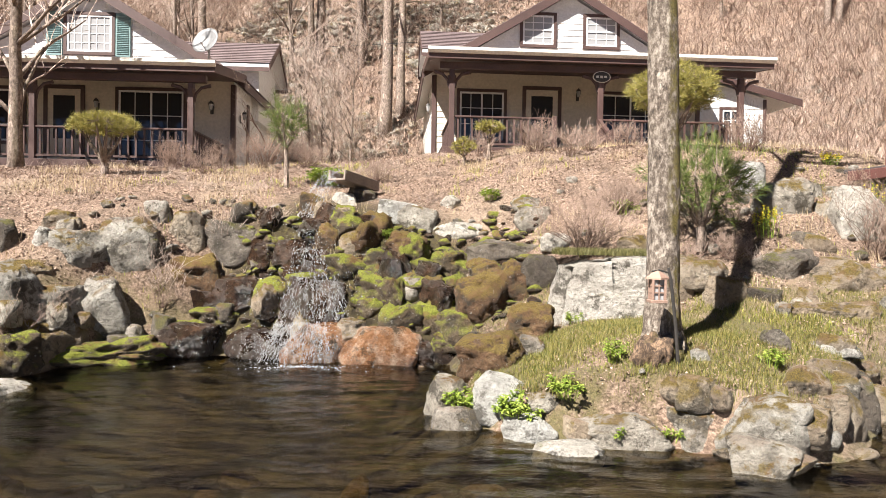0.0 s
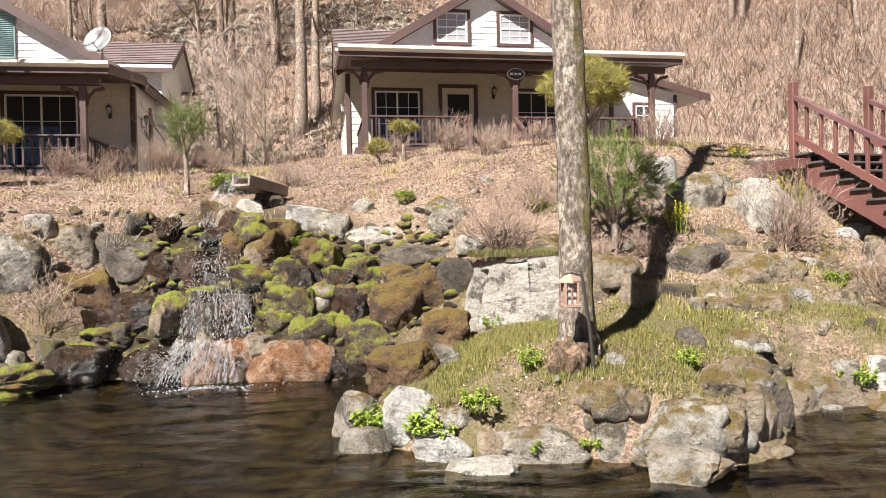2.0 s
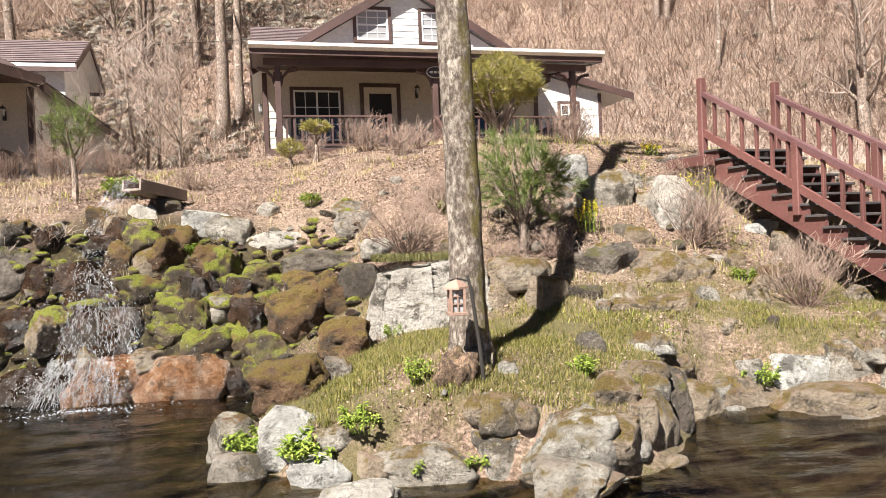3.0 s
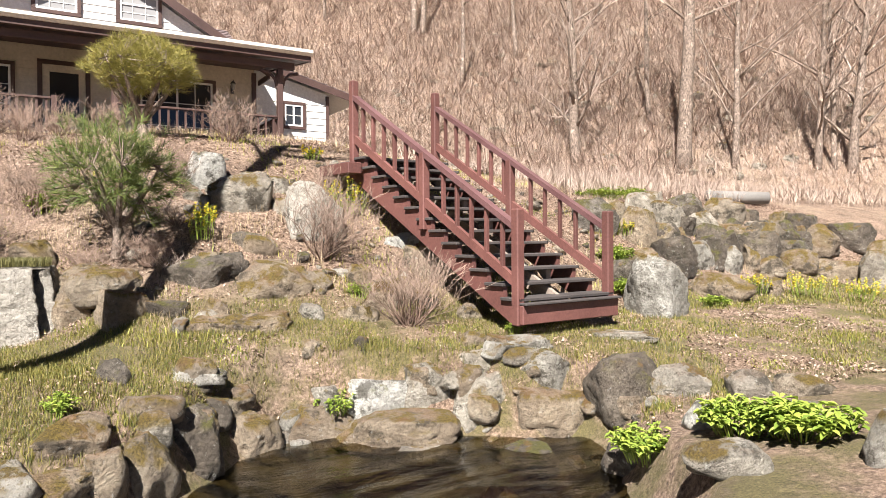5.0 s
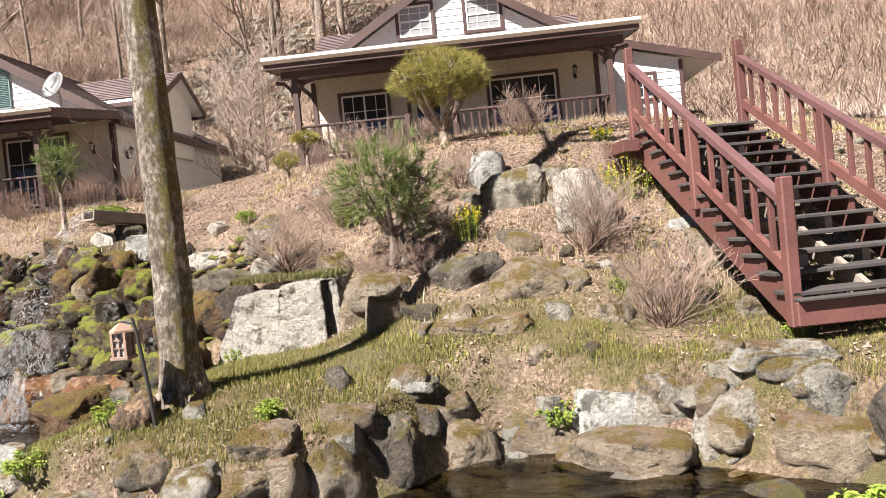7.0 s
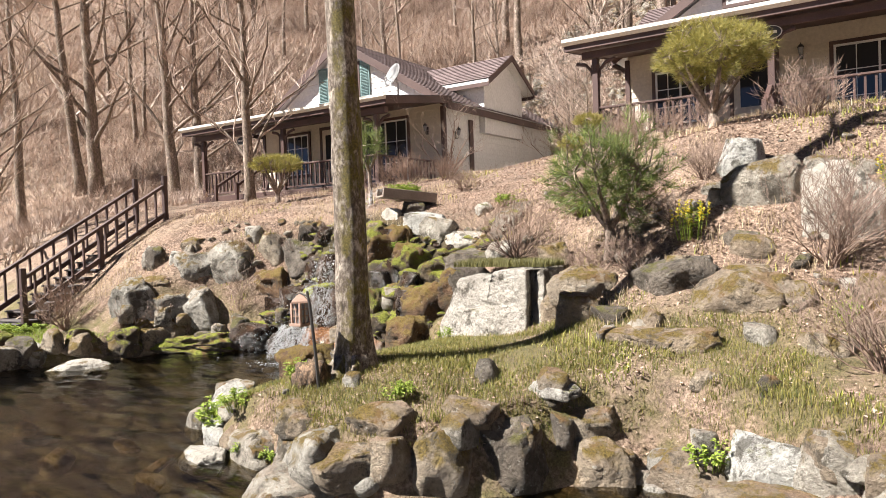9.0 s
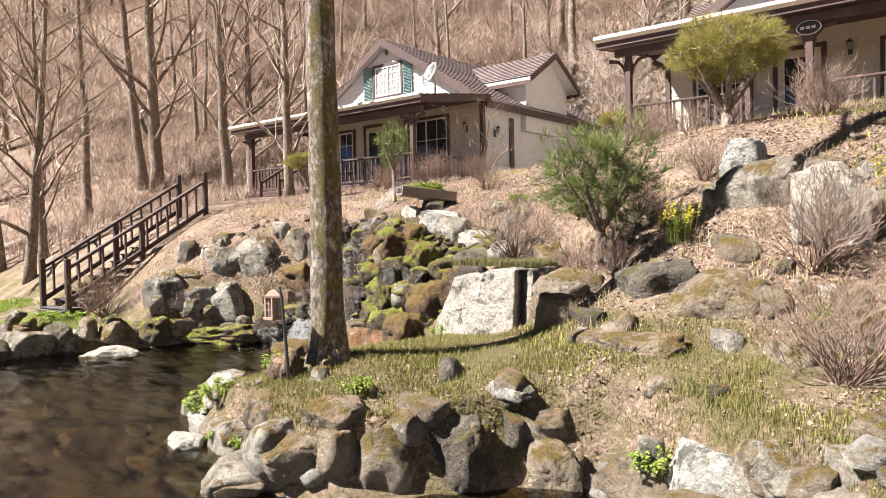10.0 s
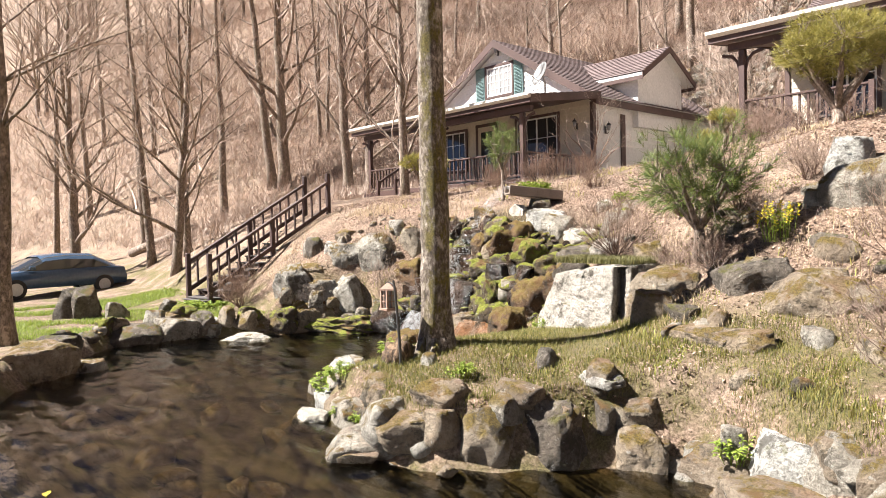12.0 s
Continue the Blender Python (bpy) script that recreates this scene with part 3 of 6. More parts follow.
def cottage(at, label, z_floor, z_eave, pitch, two_windows, porch, name, dormer_side, wing):
    """A gabled cottage with a deep front porch. Local origin: middle of the front wall, at world height zero."""
    h = thing(name, at, label, "house")
    W, D, E = 4.35, 8.5, 4.72
    zs = z_eave + 0.32
    apex = zs + pitch * E
    under = lambda x: apex - pitch * abs(x) - 0.22
    # walls
    wall = part("wall", prism([(-W, z_floor - 1.2), (W, z_floor - 1.2), (W, under(W)), (0, under(0)), (-W, under(W))], 0.03, D), SIDING, h)
    boards(wall, "siding_board", (-W, W), z_eave + 0.42, under(0), 0.03, SIDING, lambda z: (apex - 0.22 - z) / pitch)
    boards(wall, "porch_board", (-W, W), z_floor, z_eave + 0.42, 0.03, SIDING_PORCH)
    for s in (-1, 1):
        z = z_floor - 0.3
        while z < under(W) - 0.2:
            part("siding_board", prism([(s * W, z), (s * (W + 0.022), z), (s * (W + 0.006), z + 0.2), (s * W, z + 0.2)], 0.15, D), SIDING, wall)
            z += 0.2
        part("corner_board", block(s * W - 0.09, s * W + 0.05, -0.03, 0.14, z_floor - 0.8, zs - 0.1, 0.008), BROWN, h)
    # main roof
    roof = part("roof", bmesh.new(), ROOF, h)
    f, bk = -0.28, D + 0.5
    for s in (-1, 1):
        part("roof_deck", slab([(s * E, f, zs), (0, f, apex), (0, bk, apex), (s * E, bk, zs)], 0.12), WHITE, roof)
        shingles(roof, (s * (E + 0.04), f - 0.03, zs - 0.03), (s * (E + 0.04), bk, zs - 0.03), (0, f - 0.03, apex), (0, bk, apex), 26)
        part("rake_board", prism([(s * (E + 0.02), zs - 0.26), (0, apex - 0.26), (0, apex + 0.02), (s * (E + 0.02), zs + 0.02)], f - 0.04, f - 0.005), BROWN, roof)
        part("fascia", block(min(s * E, s * (E + 0.04)), max(s * E, s * (E + 0.04)), f, bk, zs - 0.28, zs - 0.04), BROWN, roof)
    # porch roof: nearly flat, with a cream gutter and a brown fascia
    pr = part("porch_roof", bmesh.new(), ROOF, h)
    yf = -porch - 0.42
    part("porch_deck", slab([(-E, yf, z_eave), (E, yf, z_eave), (E, -0.02, z_eave + 0.5), (-E, -0.02, z_eave + 0.5)], 0.1), BROWN, pr)
    shingles(pr, (-E, yf, z_eave - 0.02), (E, yf, z_eave - 0.02), (-E, -0.02, z_eave + 0.48), (E, -0.02, z_eave + 0.48), 12)
    part("fascia", block(-E - 0.03, E + 0.03, yf - 0.03, yf, z_eave - 0.24, z_eave - 0.02, 0.006), BROWN, pr)
    part("gutter", prism([(yf - 0.14, z_eave - 0.03), (yf - 0.14, z_eave + 0.05), (yf - 0.125, z_eave + 0.05), (yf - 0.12, z_eave - 0.015), (yf - 0.031, z_eave - 0.015), (yf - 0.031, z_eave - 0.10), (yf - 0.08, z_eave - 0.10)], -E - 0.05, E + 0.05, "x"), GUTTER, pr, "cream metal gutter")
    for s in (-1, 1):
        part("side_fascia", prism([(yf, z_eave - 0.24), (-0.03, z_eave + 0.26), (-0.03, z_eave + 0.48), (yf, z_eave - 0.02)], s * E, s * (E + 0.03), "x"), BROWN, pr)
    part("porch_soffit", slab([(-E + 0.02, yf + 0.01, z_eave - 0.2), (E - 0.02, yf + 0.01, z_eave - 0.2), (E - 0.02, -0.02, z_eave + 0.34), (-E + 0.02, -0.02, z_eave + 0.34)], 0.03), BROWN, pr)
    part("beam", block(-E + 0.3, E - 0.3, -porch - 0.09, -porch + 0.09, z_eave - 0.42, z_eave - 0.235, 0.01), BROWN, pr)
    # porch floor, one board at a time
    fl = part("porch_floor", block(-W, W, -porch - 0.15, 0.02, z_floor - 0.22, z_floor - 0.06), BROWN, h)
    me = mesh_from(block(-W, W, -0.066, 0.066, -0.055, 0.0, 0.006), "floor_board", TREAD)
    k = -porch - 0.08
    while k < -0.1:
        piece("floor_board", me, fl, Matrix.Translation((0, k, z_floor)))
        k += 0.14
    part("skirt_board", block(-W, W, -porch - 0.19, -porch - 0.152, z_floor - 0.26, z_floor - 0.005, 0.006), BROWN, fl)
    for x in (-W + 0.27, 0.03, W - 0.32):
        porch_post(h, x, -porch, z_floor, z_eave - 0.43)
        part("pier", block(x - 0.12, x + 0.12, -porch - 0.12, -porch + 0.12, z_floor - 1.1, z_floor - 0.225, 0.01), CONCRETE, h)
    return h, under, zs, apex


def dormer(h, s, zs, apex, pitch, y0, y1, out, ztop):
    """A cross gable on one side of the main roof; s is the side."""
    W = 4.4
    ym = (y0 + y1) / 2
    half = (y1 - y0) / 2
    rise = 0.62 * half
    d = part("dormer", bmesh.new(), SIDING, h)
    zt = ztop - rise
    x_in = 0.6
    part("dormer_wall", prism([(y0, zs - 0.8), (y1, zs - 0.8), (y1, zt), (ym, ztop - 0.1), (y0, zt)], min(s * x_in, s * out), max(s * x_in, s * out), "x"), SIDING, d)
    for sy in (-1, 1):
        ye = ym + sy * (half + 0.35)
        ze = ztop - 0.62 * (half + 0.35)
        part("dormer_deck", slab([(s * (out + 0.4), ye, ze), (s * (out + 0.4), ym, ztop), (s * 0.2, ym, ztop), (s * 0.2, ye, ze)], 0.1), WHITE, d)
        shingles(d, (s * (out + 0.42), ye, ze), (s * 0.2, ye, ze), (s * (out + 0.42), ym, ztop), (s * 0.2, ym, ztop), 12)
        part("rake_board", prism([(ye, ze - 0.2), (ym, ztop - 0.2), (ym, ztop + 0.02), (ye, ze + 0.02)], s * (out + 0.4), s * (out + 0.44), "x"), BROWN, d)
        part("fascia", block(min(s * 0.4, s * (out + 0.4)), max(s * 0.4, s * (out + 0.4)), min(ye, ye - sy * 0.03), max(ye, ye - sy * 0.03), ze - 0.24, ze - 0.11), BROWN, d)
    return d


# cottage behind the big boulder: two sash windows in the gable
at2 = pose(4.005, 23.087, 0, 0, 0, 4.0)
house_b, under_b, zs_b, apex_b = cottage(at2, "white timber cottage with brown trim and a deep front porch", 4.5, 7.03, 0.60, True, 3.5, "house", -1, True)
for x0, x1 in ((-1.53, -0.53), (0.54, 1.56)):
    window_unit("window", house_b, x0, x1, 8.33, 9.27, 0.0, 3, 4, CURTAIN_GLASS, stacked=True)
window_unit("window", house_b, -3.54, -2.12, 5.2, 6.74, 0.0, 4, 3, GLASS)
door_unit("door", house_b, -1.39, -0.35, 4.5, 6.86, 0.0)
window_unit("window", house_b, 1.05, 3.07, 4.75, 6.78, 0.0, 4, 3, GLASS)
for x in (0.3, 3.66):
    wall_lamp(house_b, pose(x, 0.0, 6.7))
wall_lamp(house_b, pose(-4.38, 0.9, 6.3, 0, 0, -90))
oval_sign(house_b, 0.03, -3.60, 6.5, "oval house sign with a pale rim")
railing(house_b, (-4.0, -3.5), (-1.3, -3.5), 4.5)
part("end_post", block(-1.30, -1.18, -3.56, -3.44, 4.5, 5.4, 0.008), BROWN, house_b)
railing(house_b, (0.11, -3.5), (3.95, -3.5), 4.5)
railing(house_b, (-4.08, -3.42), (-4.08, -0.05), 4.5)
railing(house_b, (4.03, -3.42), (4.03, -0.05), 4.5)
dormer(house_b, -1, zs_b, apex_b, 0.60, 2.2, 5.2, 4.3, 9.7)
dormer(house_b, 1, zs_b, apex_b, 0.60, 2.2, 5.2, 4.0, 9.5)
# lean-to on the east side
wing = part("wing", prism([(4.36, 3.2), (7.1, 3.2), (7.1, 7.0), (4.36, 7.72)], 0.9, 6.5), SIDING, house_b)
for k in range(12):
    z = 4.2 + k * 0.22
    part("siding_board", prism([(0.878, z), (0.896, z + 0.22), (0.9, z + 0.22), (0.9, z)], 4.41, 7.1, "x"), SIDING, wing)
part("corner_board", block(7.03, 7.15, 0.86, 1.0, 3.6, 6.95, 0.006), BROWN, wing)
part("wing_roof", slab([(4.36, 0.62, 7.92), (8.24, 0.62, 6.92), (8.24, 7.0, 6.92), (4.36, 7.0, 7.92)], 0.1), WHITE, wing)
shingles(wing, (8.26, 0.60, 6.91), (8.26, 7.0, 6.91), (4.36, 0.60, 7.92), (4.36, 7.0, 7.92), 12)
part("rake_board", prism([(4.36, 7.70), (8.27, 6.69), (8.27, 6.91), (4.36, 7.92)], 0.58, 0.615), BROWN, wing)
window_unit("window", wing, 5.58, 6.2, 5.85, 6.56, 0.876, 2, 2, GLASS)
# steps and sloping handrails between the two rails
for k in range(3):
    part("porch_step", block(-1.15, -0.06, -3.85 - 0.3 * k, -3.57 - 0.3 * k, 4.20 - 0.17 * k, 4.32 - 0.17 * k, 0.008), BROWN, house_b)
for x in (0.0,):
    part("step_rail", slab([(x - 0.05, -4.5, 4.85), (x + 0.05, -4.5, 4.85), (x + 0.05, -3.58, 5.35), (x - 0.05, -3.58, 5.35)], 0.09), BROWN, house_b)
    part("step_rail_post", block(x - 0.05, x + 0.05, -4.55, -4.45, 4.0, 4.9, 0.006), BROWN, house_b)
    for k in range(4):
        y = -4.3 + k * 0.2
        part("baluster", block(x - 0.022, x + 0.022, y - 0.022, y + 0.022, 4.3, 4.86 + k * 0.11), BROWN, house_b)

# cottage by the waterfall: one shuttered window in the gable
at1 = pose(-10.8, 21.45, 0, 0, 0, 3.0)
house_a, under_a, zs_a, apex_a = cottage(at1, "white timber cottage with shuttered gable window and front porch", 3.9, 6.38, 0.60, False, 3.2, "house", 1, False)
window_unit("window", house_a, -0.62, 0.70, 7.48, 8.58, 0.0, 6, 4, CURTAIN_GLASS)
for x0, x1 in ((-1.22, -0.74), (0.82, 1.26)):
    sh = part("shutter", block(x0, x1, -0.05, 0.0, 7.35, 8.66, 0.006), TEAL, house_a, "blue-green louvred shutter")
    me = mesh_from(block(x0 + 0.05, x1 - 0.05, -0.012, 0.012, -0.02, 0.02), "slat", TEAL)
    for k in range(22):
        piece("slat", me, sh, pose(0, -0.055, 7.43 + k * 0.054, 35, 0, 0))
wall_lamp(house_a, pose(0.0, 0.0, 9.15))
window_unit("window", house_a, -3.4, -1.9, 4.75, 6.3, 0.0, 4, 3, GLASS)
door_unit("door", house_a, -1.17, -0.2, 3.9, 6.35, 0.0)
window_unit("window", house_a, 0.92, 2.85, 4.1, 6.35, 0.0, 4, 3, GLASS)
for x in (0.3, 3.7):
    wall_lamp(house_a, pose(x, 0.0, 5.85))
wall_lamp(house_a, pose(4.38, 0.7, 5.7, 0, 0, 90))
oval_sign(house_a, -1.9, -3.30, 5.75, "oval house sign with a pale rim")
railing(house_a, (-4.0, -3.2), (-2.2, -3.2), 3.9)
railing(house_a, (-1.1, -3.2), (3.95, -3.2), 3.9)
railing(house_a, (4.03, -3.1), (4.03, -0.05), 3.9)
for x in (-2.15, -1.1):
    part("step_rail", slab([(x - 0.05, -4.3, 4.15), (x + 0.05, -4.3, 4.15), (x + 0.05, -3.25, 4.75), (x - 0.05, -3.25, 4.75)], 0.09), BROWN, house_a)
    part("step_rail_post", block(x - 0.05, x + 0.05, -4.35, -4.25, 3.2, 4.2, 0.006), BROWN, house_a)
for k in range(3):
    part("porch_step", block(-2.05, -1.2, -3.5 - 0.3 * k, -3.22 - 0.3 * k, 3.62 - 0.17 * k, 3.74 - 0.17 * k, 0.008), BROWN, house_a)
dormer(house_a, 1, zs_a, apex_a, 0.60, 2.4, 5.4, 4.6, 8.9)
part("side_board", block(4.376, 4.43, 1.6, 1.85, 3.2, 6.3, 0.006), BROWN, house_a)

# ---- the two outdoor stairs ----
def stairs(at, wide, run, rise, risers, wood, rail_wood, label, newel=1.38, post_gap=2):
    """Open timber stairs; local origin at the foot, climbing along +y, x across from 0 to wide."""
    st = thing("stairs", at, label, "stairs", "outdoor stairs")
    dy, dz = run / risers, rise / risers
    for x in (0.0, wide):
        pts = []
        for k in range(risers):
            pts += [(k * dy, k * dz), (k * dy, (k + 1) * dz)]
        pts += [(run, rise), (run + 0.05, rise - 0.30), (0.12, -0.12), (0, -0.12)]
        part("stringer", prism(pts, x - 0.035, x + 0.035, "x"), wood, st)
    part("stringer", prism([(0.1, -0.05), (run, rise - 0.3), (run, rise - 0.05), (0.1, 0.2 - 0.02)], wide / 2 - 0.03, wide / 2 + 0.03, "x"), WOOD_GREY, st)
    tread = mesh_from(block(-0.08, wide + 0.08, -0.03, dy + 0.012, 0.0, 0.04, 0.006), "tread", TREAD)
    for k in range(risers):
        piece("tread", tread, st, Matrix.Translation((0, k * dy, (k + 1) * dz)))
        if k % 2 == 0:
            for x in (0.45, wide - 0.45):
                part("cleat", prism([(k * dy + 0.05, (k + 1) * dz - 0.2), (k * dy + 0.05, (k + 1) * dz - 0.002), (k * dy + 0.25, (k + 1) * dz - 0.002)], x - 0.04, x + 0.04, "x"), WOOD_GREY, st)
    part("kick_board", block(-0.08, wide + 0.1, -0.1, -0.032, -0.1, 0.13, 0.01), wood, st)
    part("foot_board", block(-0.08, wide + 0.1, -0.16, -0.0325, 0.132, 0.16, 0.006), TREAD, st)
    slope = rise / run
    for x in (0.0, wide):
        side = -1 if x == 0 else 1
        px = x - side * 0.0
        zr = newel - 0.22
        for y, z0, top in ((0.03, -0.12, newel), (run * 0.5, rise * 0.5 - 0.05, rise * 0.5 + zr - 0.02), (run, rise - 0.3, rise + newel)):
            part("newel_post", block(px - 0.06 + side * 0.04, px + 0.06 + side * 0.04, y - 0.06, y + 0.06, z0, top, 0.014), wood, st)
        e = 0.05
        part("handrail", prism([(e, zr - 0.07 + slope * e), (run, zr - 0.07 + rise), (run, zr + 0.01 + rise), (e, zr + 0.01 + slope * e)], px - 0.055 + side * 0.04, px + 0.055 + side * 0.04, "x"), rail_wood, st)
        part("lower_rail", prism([(e, 0.30 + slope * e), (run, 0.30 + rise), (run, 0.43 + rise), (e, 0.43 + slope * e)], px - 0.03 + side * 0.04, px + 0.03 + side * 0.04, "x"), wood, st)
        n = 13
        me = mesh_from(block(-0.028, 0.028, -0.022, 0.022, 0.40, zr - 0.08, 0.004), "baluster", wood)
        for k in range(1, n):
            if k == round(n / 2):
                continue
            y = run * k / n
            piece("baluster", me, st, Matrix.Translation((px + side * 0.04, y, y * slope)))
    land_top = part("landing", block(-0.1, wide + 0.1, run - 0.02, run + 1.0, rise - 0.06, rise, 0.008), TREAD, st)
    part("landing_beam", block(-0.12, wide + 0.12, run + 0.0, run + 0.06, rise - 0.24, rise - 0.065, 0.008), wood, st)
    part("landing_beam", block(-0.35, -0.11, run - 0.35, run + 0.6, rise - 0.24, rise - 0.065, 0.008), wood, st)
    return st


stairs(pose(8.282, 8.192, 1.151, 0, 0, 10.8), 1.56, 3.836, 2.197, 13, STAIN, STAIN_RAIL, "red-brown stained timber stairs with handrails up the bank", 1.28)
stairs(pose(-10.2, 9.1, 0.45, 0, 0, 7.0), 1.12, 3.9, 2.25, 13, STAIN_DARK, STAIN_DARK, "dark stained timber stairs climbing the leafy bank")

# ---- boulders ----
ROCK_TEXT = {ROCK_GREY: ("grey weathered boulder with lichen on the bank", "boulder"), ROCK_TAN: ("tan boulder with dead leaves and brown moss", "boulder"),
             ROCK_WHITE: ("pale whitish boulder lit by the sun", "boulder"), ROCK_DARK: ("dark shaded boulder among dry leaves", "boulder"),
             ROCK_MOSSY: ("wet stone covered in bright green moss", "mossy stone"), ROCK_ORANGE: ("stone covered in rusty orange-green moss", "mossy stone"),
             ROCK_WET_SHADE: ("wet stone by the waterfall, its colour darkened for shade", "wet stone"), ROCK_RUST: ("wet rust-brown stone at the foot of the waterfall", "wet stone")}
rock_count = [0]


def rock(x, y, z, wide, deep, high, turn, material):
    """One boulder standing at z, with worn flat faces, edges and hollows."""
    rock_count[0] += 1
    grow = 1.28 if material in (ROCK_MOSSY, ROCK_ORANGE) else 1.12
    wide, deep, high = wide * grow, deep * grow, high * (0.97 if grow < 1.2 else 1.15)
    rng = random.Random(rock_count[0] * 7 + 3)
    bm = bmesh.new()
    bmesh.ops.create_icosphere(bm, subdivisions=5 if wide > 1.5 else (4 if wide > 0.55 else 3), radius=1.0)
    off = Vector((rng.uniform(-50, 50), rng.uniform(-50, 50), rng.uniform(-50, 50)))
    cuts = []
    for k in range(rng.randint(11, 15)):
        a, e = rng.uniform(0, math.tau), rng.uniform(-0.25, 0.95)
        cuts.append((Vector((math.cos(a) * math.cos(e), math.sin(a) * math.cos(e), math.sin(e))), rng.uniform(0.56, 0.84)))
    cuts.append((Vector((rng.uniform(-0.2, 0.2), rng.uniform(-0.35, 0.1), 1)).normalized(), rng.uniform(0.5, 0.68)))
    square = rng.uniform(0.3, 0.7)
    if wide > 1.9:
        square, cuts = 0.97, [(n, lim + 0.26) for n, lim in cuts]
    soft = material in (ROCK_MOSSY, ROCK_ORANGE)
    for v in bm.verts:
        p = v.co.copy()
        m = max(abs(p.x), abs(p.y), abs(p.z))
        p = p.lerp(p / m * 0.86, square)
        p += p.normalized() * 0.14 * noise.fractal(p * 1.0 + off, 1.0, 2.0, 2)
        for n, lim in cuts:
            over = p.dot(n) - lim
            if over > 0:
                p -= n * over * (0.7 if soft else 0.97)
        p += p.normalized() * ((0.24 if soft else 0.05) * noise.fractal(p * 1.2 + off, 1.0, 2.0, 3) + (0.11 if soft else 0.05) * noise.fractal(p * 4.2 + off, 0.8, 2.1, 4))
        if not soft:
            crack = abs(noise.noise(p * 1.7 + off))
            p -= p.normalized() * 0.07 * max(0, 1 - crack * 16)
        v.co = p
    xs, ys, zs = [v.co.x for v in bm.verts], [v.co.y for v in bm.verts], [v.co.z for v in bm.verts]
    sx, sy = wide / (max(xs) - min(xs)), deep / (max(ys) - min(ys))
    sz = high * 1.3 / (max(zs) - min(zs))
    cx, cy, lo = (max(xs) + min(xs)) / 2, (max(ys) + min(ys)) / 2, min(zs)
    for v in bm.verts:
        v.co = ((v.co.x - cx) * sx, (v.co.y - cy) * sy, (v.co.z - lo) * sz - 0.3 * high)
    ob = new("boulder" if not soft else "mossy_stone", mesh_from(bm, "boulder", material, True))
    z = min(z, max(float(land(x, y)), -0.15) + 0.02)
    ob.matrix_basis = pose(x, y, z, 0, 0, turn)
    label, category = ROCK_TEXT[material]
    return tagged(ob, label, category, "boulders round the pond")


rock(0.08, 7.94, -0.06, 0.53, 0.42, 0.54, -1, ROCK_GREY)
rock(0.17, 7.45, -0.05, 0.50, 0.40, 0.33, -1, ROCK_GREY)
rock(0.62, 7.56, 0.12, 0.56, 0.45, 0.47, -5, ROCK_WHITE)
rock(0.91, 7.16, -0.03, 0.53, 0.43, 0.29, -7, ROCK_WHITE)
rock(1.22, 6.70, -0.04, 0.63, 0.39, 0.19, -10, ROCK_WHITE)
rock(1.70, 7.11, -0.02, 1.11, 0.69, 0.34, -13, ROCK_GREY)
rock(2.49, 6.89, 0.03, 0.64, 0.52, 0.36, -20, ROCK_GREY)
rock(3.04, 6.69, 0.06, 0.83, 0.66, 0.56, -24, ROCK_GREY)
rock(2.91, 6.37, -0.04, 0.82, 0.51, 0.16, -25, ROCK_TAN)
rock(2.98, 6.48, -0.04, 0.99, 0.61, 0.32, 60, ROCK_GREY)
rock(3.38, 6.74, 0.12, 0.77, 0.62, 0.41, 57, ROCK_TAN)
rock(3.59, 6.95, 0.52, 0.65, 0.40, 0.29, 54, ROCK_TAN)
rock(4.01, 7.16, 0.01, 0.61, 0.49, 0.58, 50, ROCK_TAN)
rock(4.48, 7.64, -0.02, 0.57, 0.46, 0.66, 44, ROCK_DARK)
rock(4.72, 8.36, 0.33, 1.00, 0.62, 0.35, 38, ROCK_TAN)
rock(4.12, 7.48, 0.57, 0.49, 0.31, 0.23, 1, ROCK_TAN)
rock(4.57, 8.21, 0.71, 0.54, 0.33, 0.14, -3, ROCK_WHITE)
rock(5.09, 8.18, -0.05, 0.59, 0.47, 0.45, -7, ROCK_TAN)
rock(5.85, 8.41, -0.05, 0.74, 0.59, 0.40, -13, ROCK_TAN)
rock(6.53, 7.93, -0.05, 1.21, 0.75, 0.33, -19, ROCK_TAN)
rock(6.52, 8.32, 0.14, 0.71, 0.57, 0.44, -18, ROCK_WHITE)
rock(7.00, 8.12, 0.24, 0.56, 0.45, 0.51, -22, ROCK_GREY)
rock(7.48, 7.79, 0.06, 0.65, 0.52, 0.64, -26, ROCK_GREY)
rock(8.16, 7.62, 0.49, 0.78, 0.48, 0.35, -32, ROCK_GREY)
rock(8.26, 7.46, 0.03, 0.97, 0.78, 0.52, -33, ROCK_TAN)
rock(7.54, 7.94, 0.63, 0.49, 0.30, 0.24, -26, ROCK_GREY)
rock(8.16, 7.94, 0.81, 0.58, 0.36, 0.16, -30, ROCK_GREY)
rock(8.60, 6.74, 0.32, 0.79, 0.63, 0.62, -38, ROCK_DARK)
rock(8.88, 6.29, 0.55, 0.54, 0.43, 0.29, -42, ROCK_GREY)
rock(9.25, 5.77, 0.56, 0.40, 0.32, 0.27, -48, ROCK_GREY)
rock(9.61, 5.46, 0.61, 0.49, 0.30, 0.20, -52, ROCK_TAN)
rock(6.73, 7.49, -0.05, 0.64, 0.40, 0.15, -22, ROCK_GREY)
rock(7.55, 6.98, -0.05, 0.55, 0.34, 0.20, -30, ROCK_DARK)
rock(9.59, 7.98, 0.82, 0.79, 0.49, 0.10, -38, ROCK_GREY)
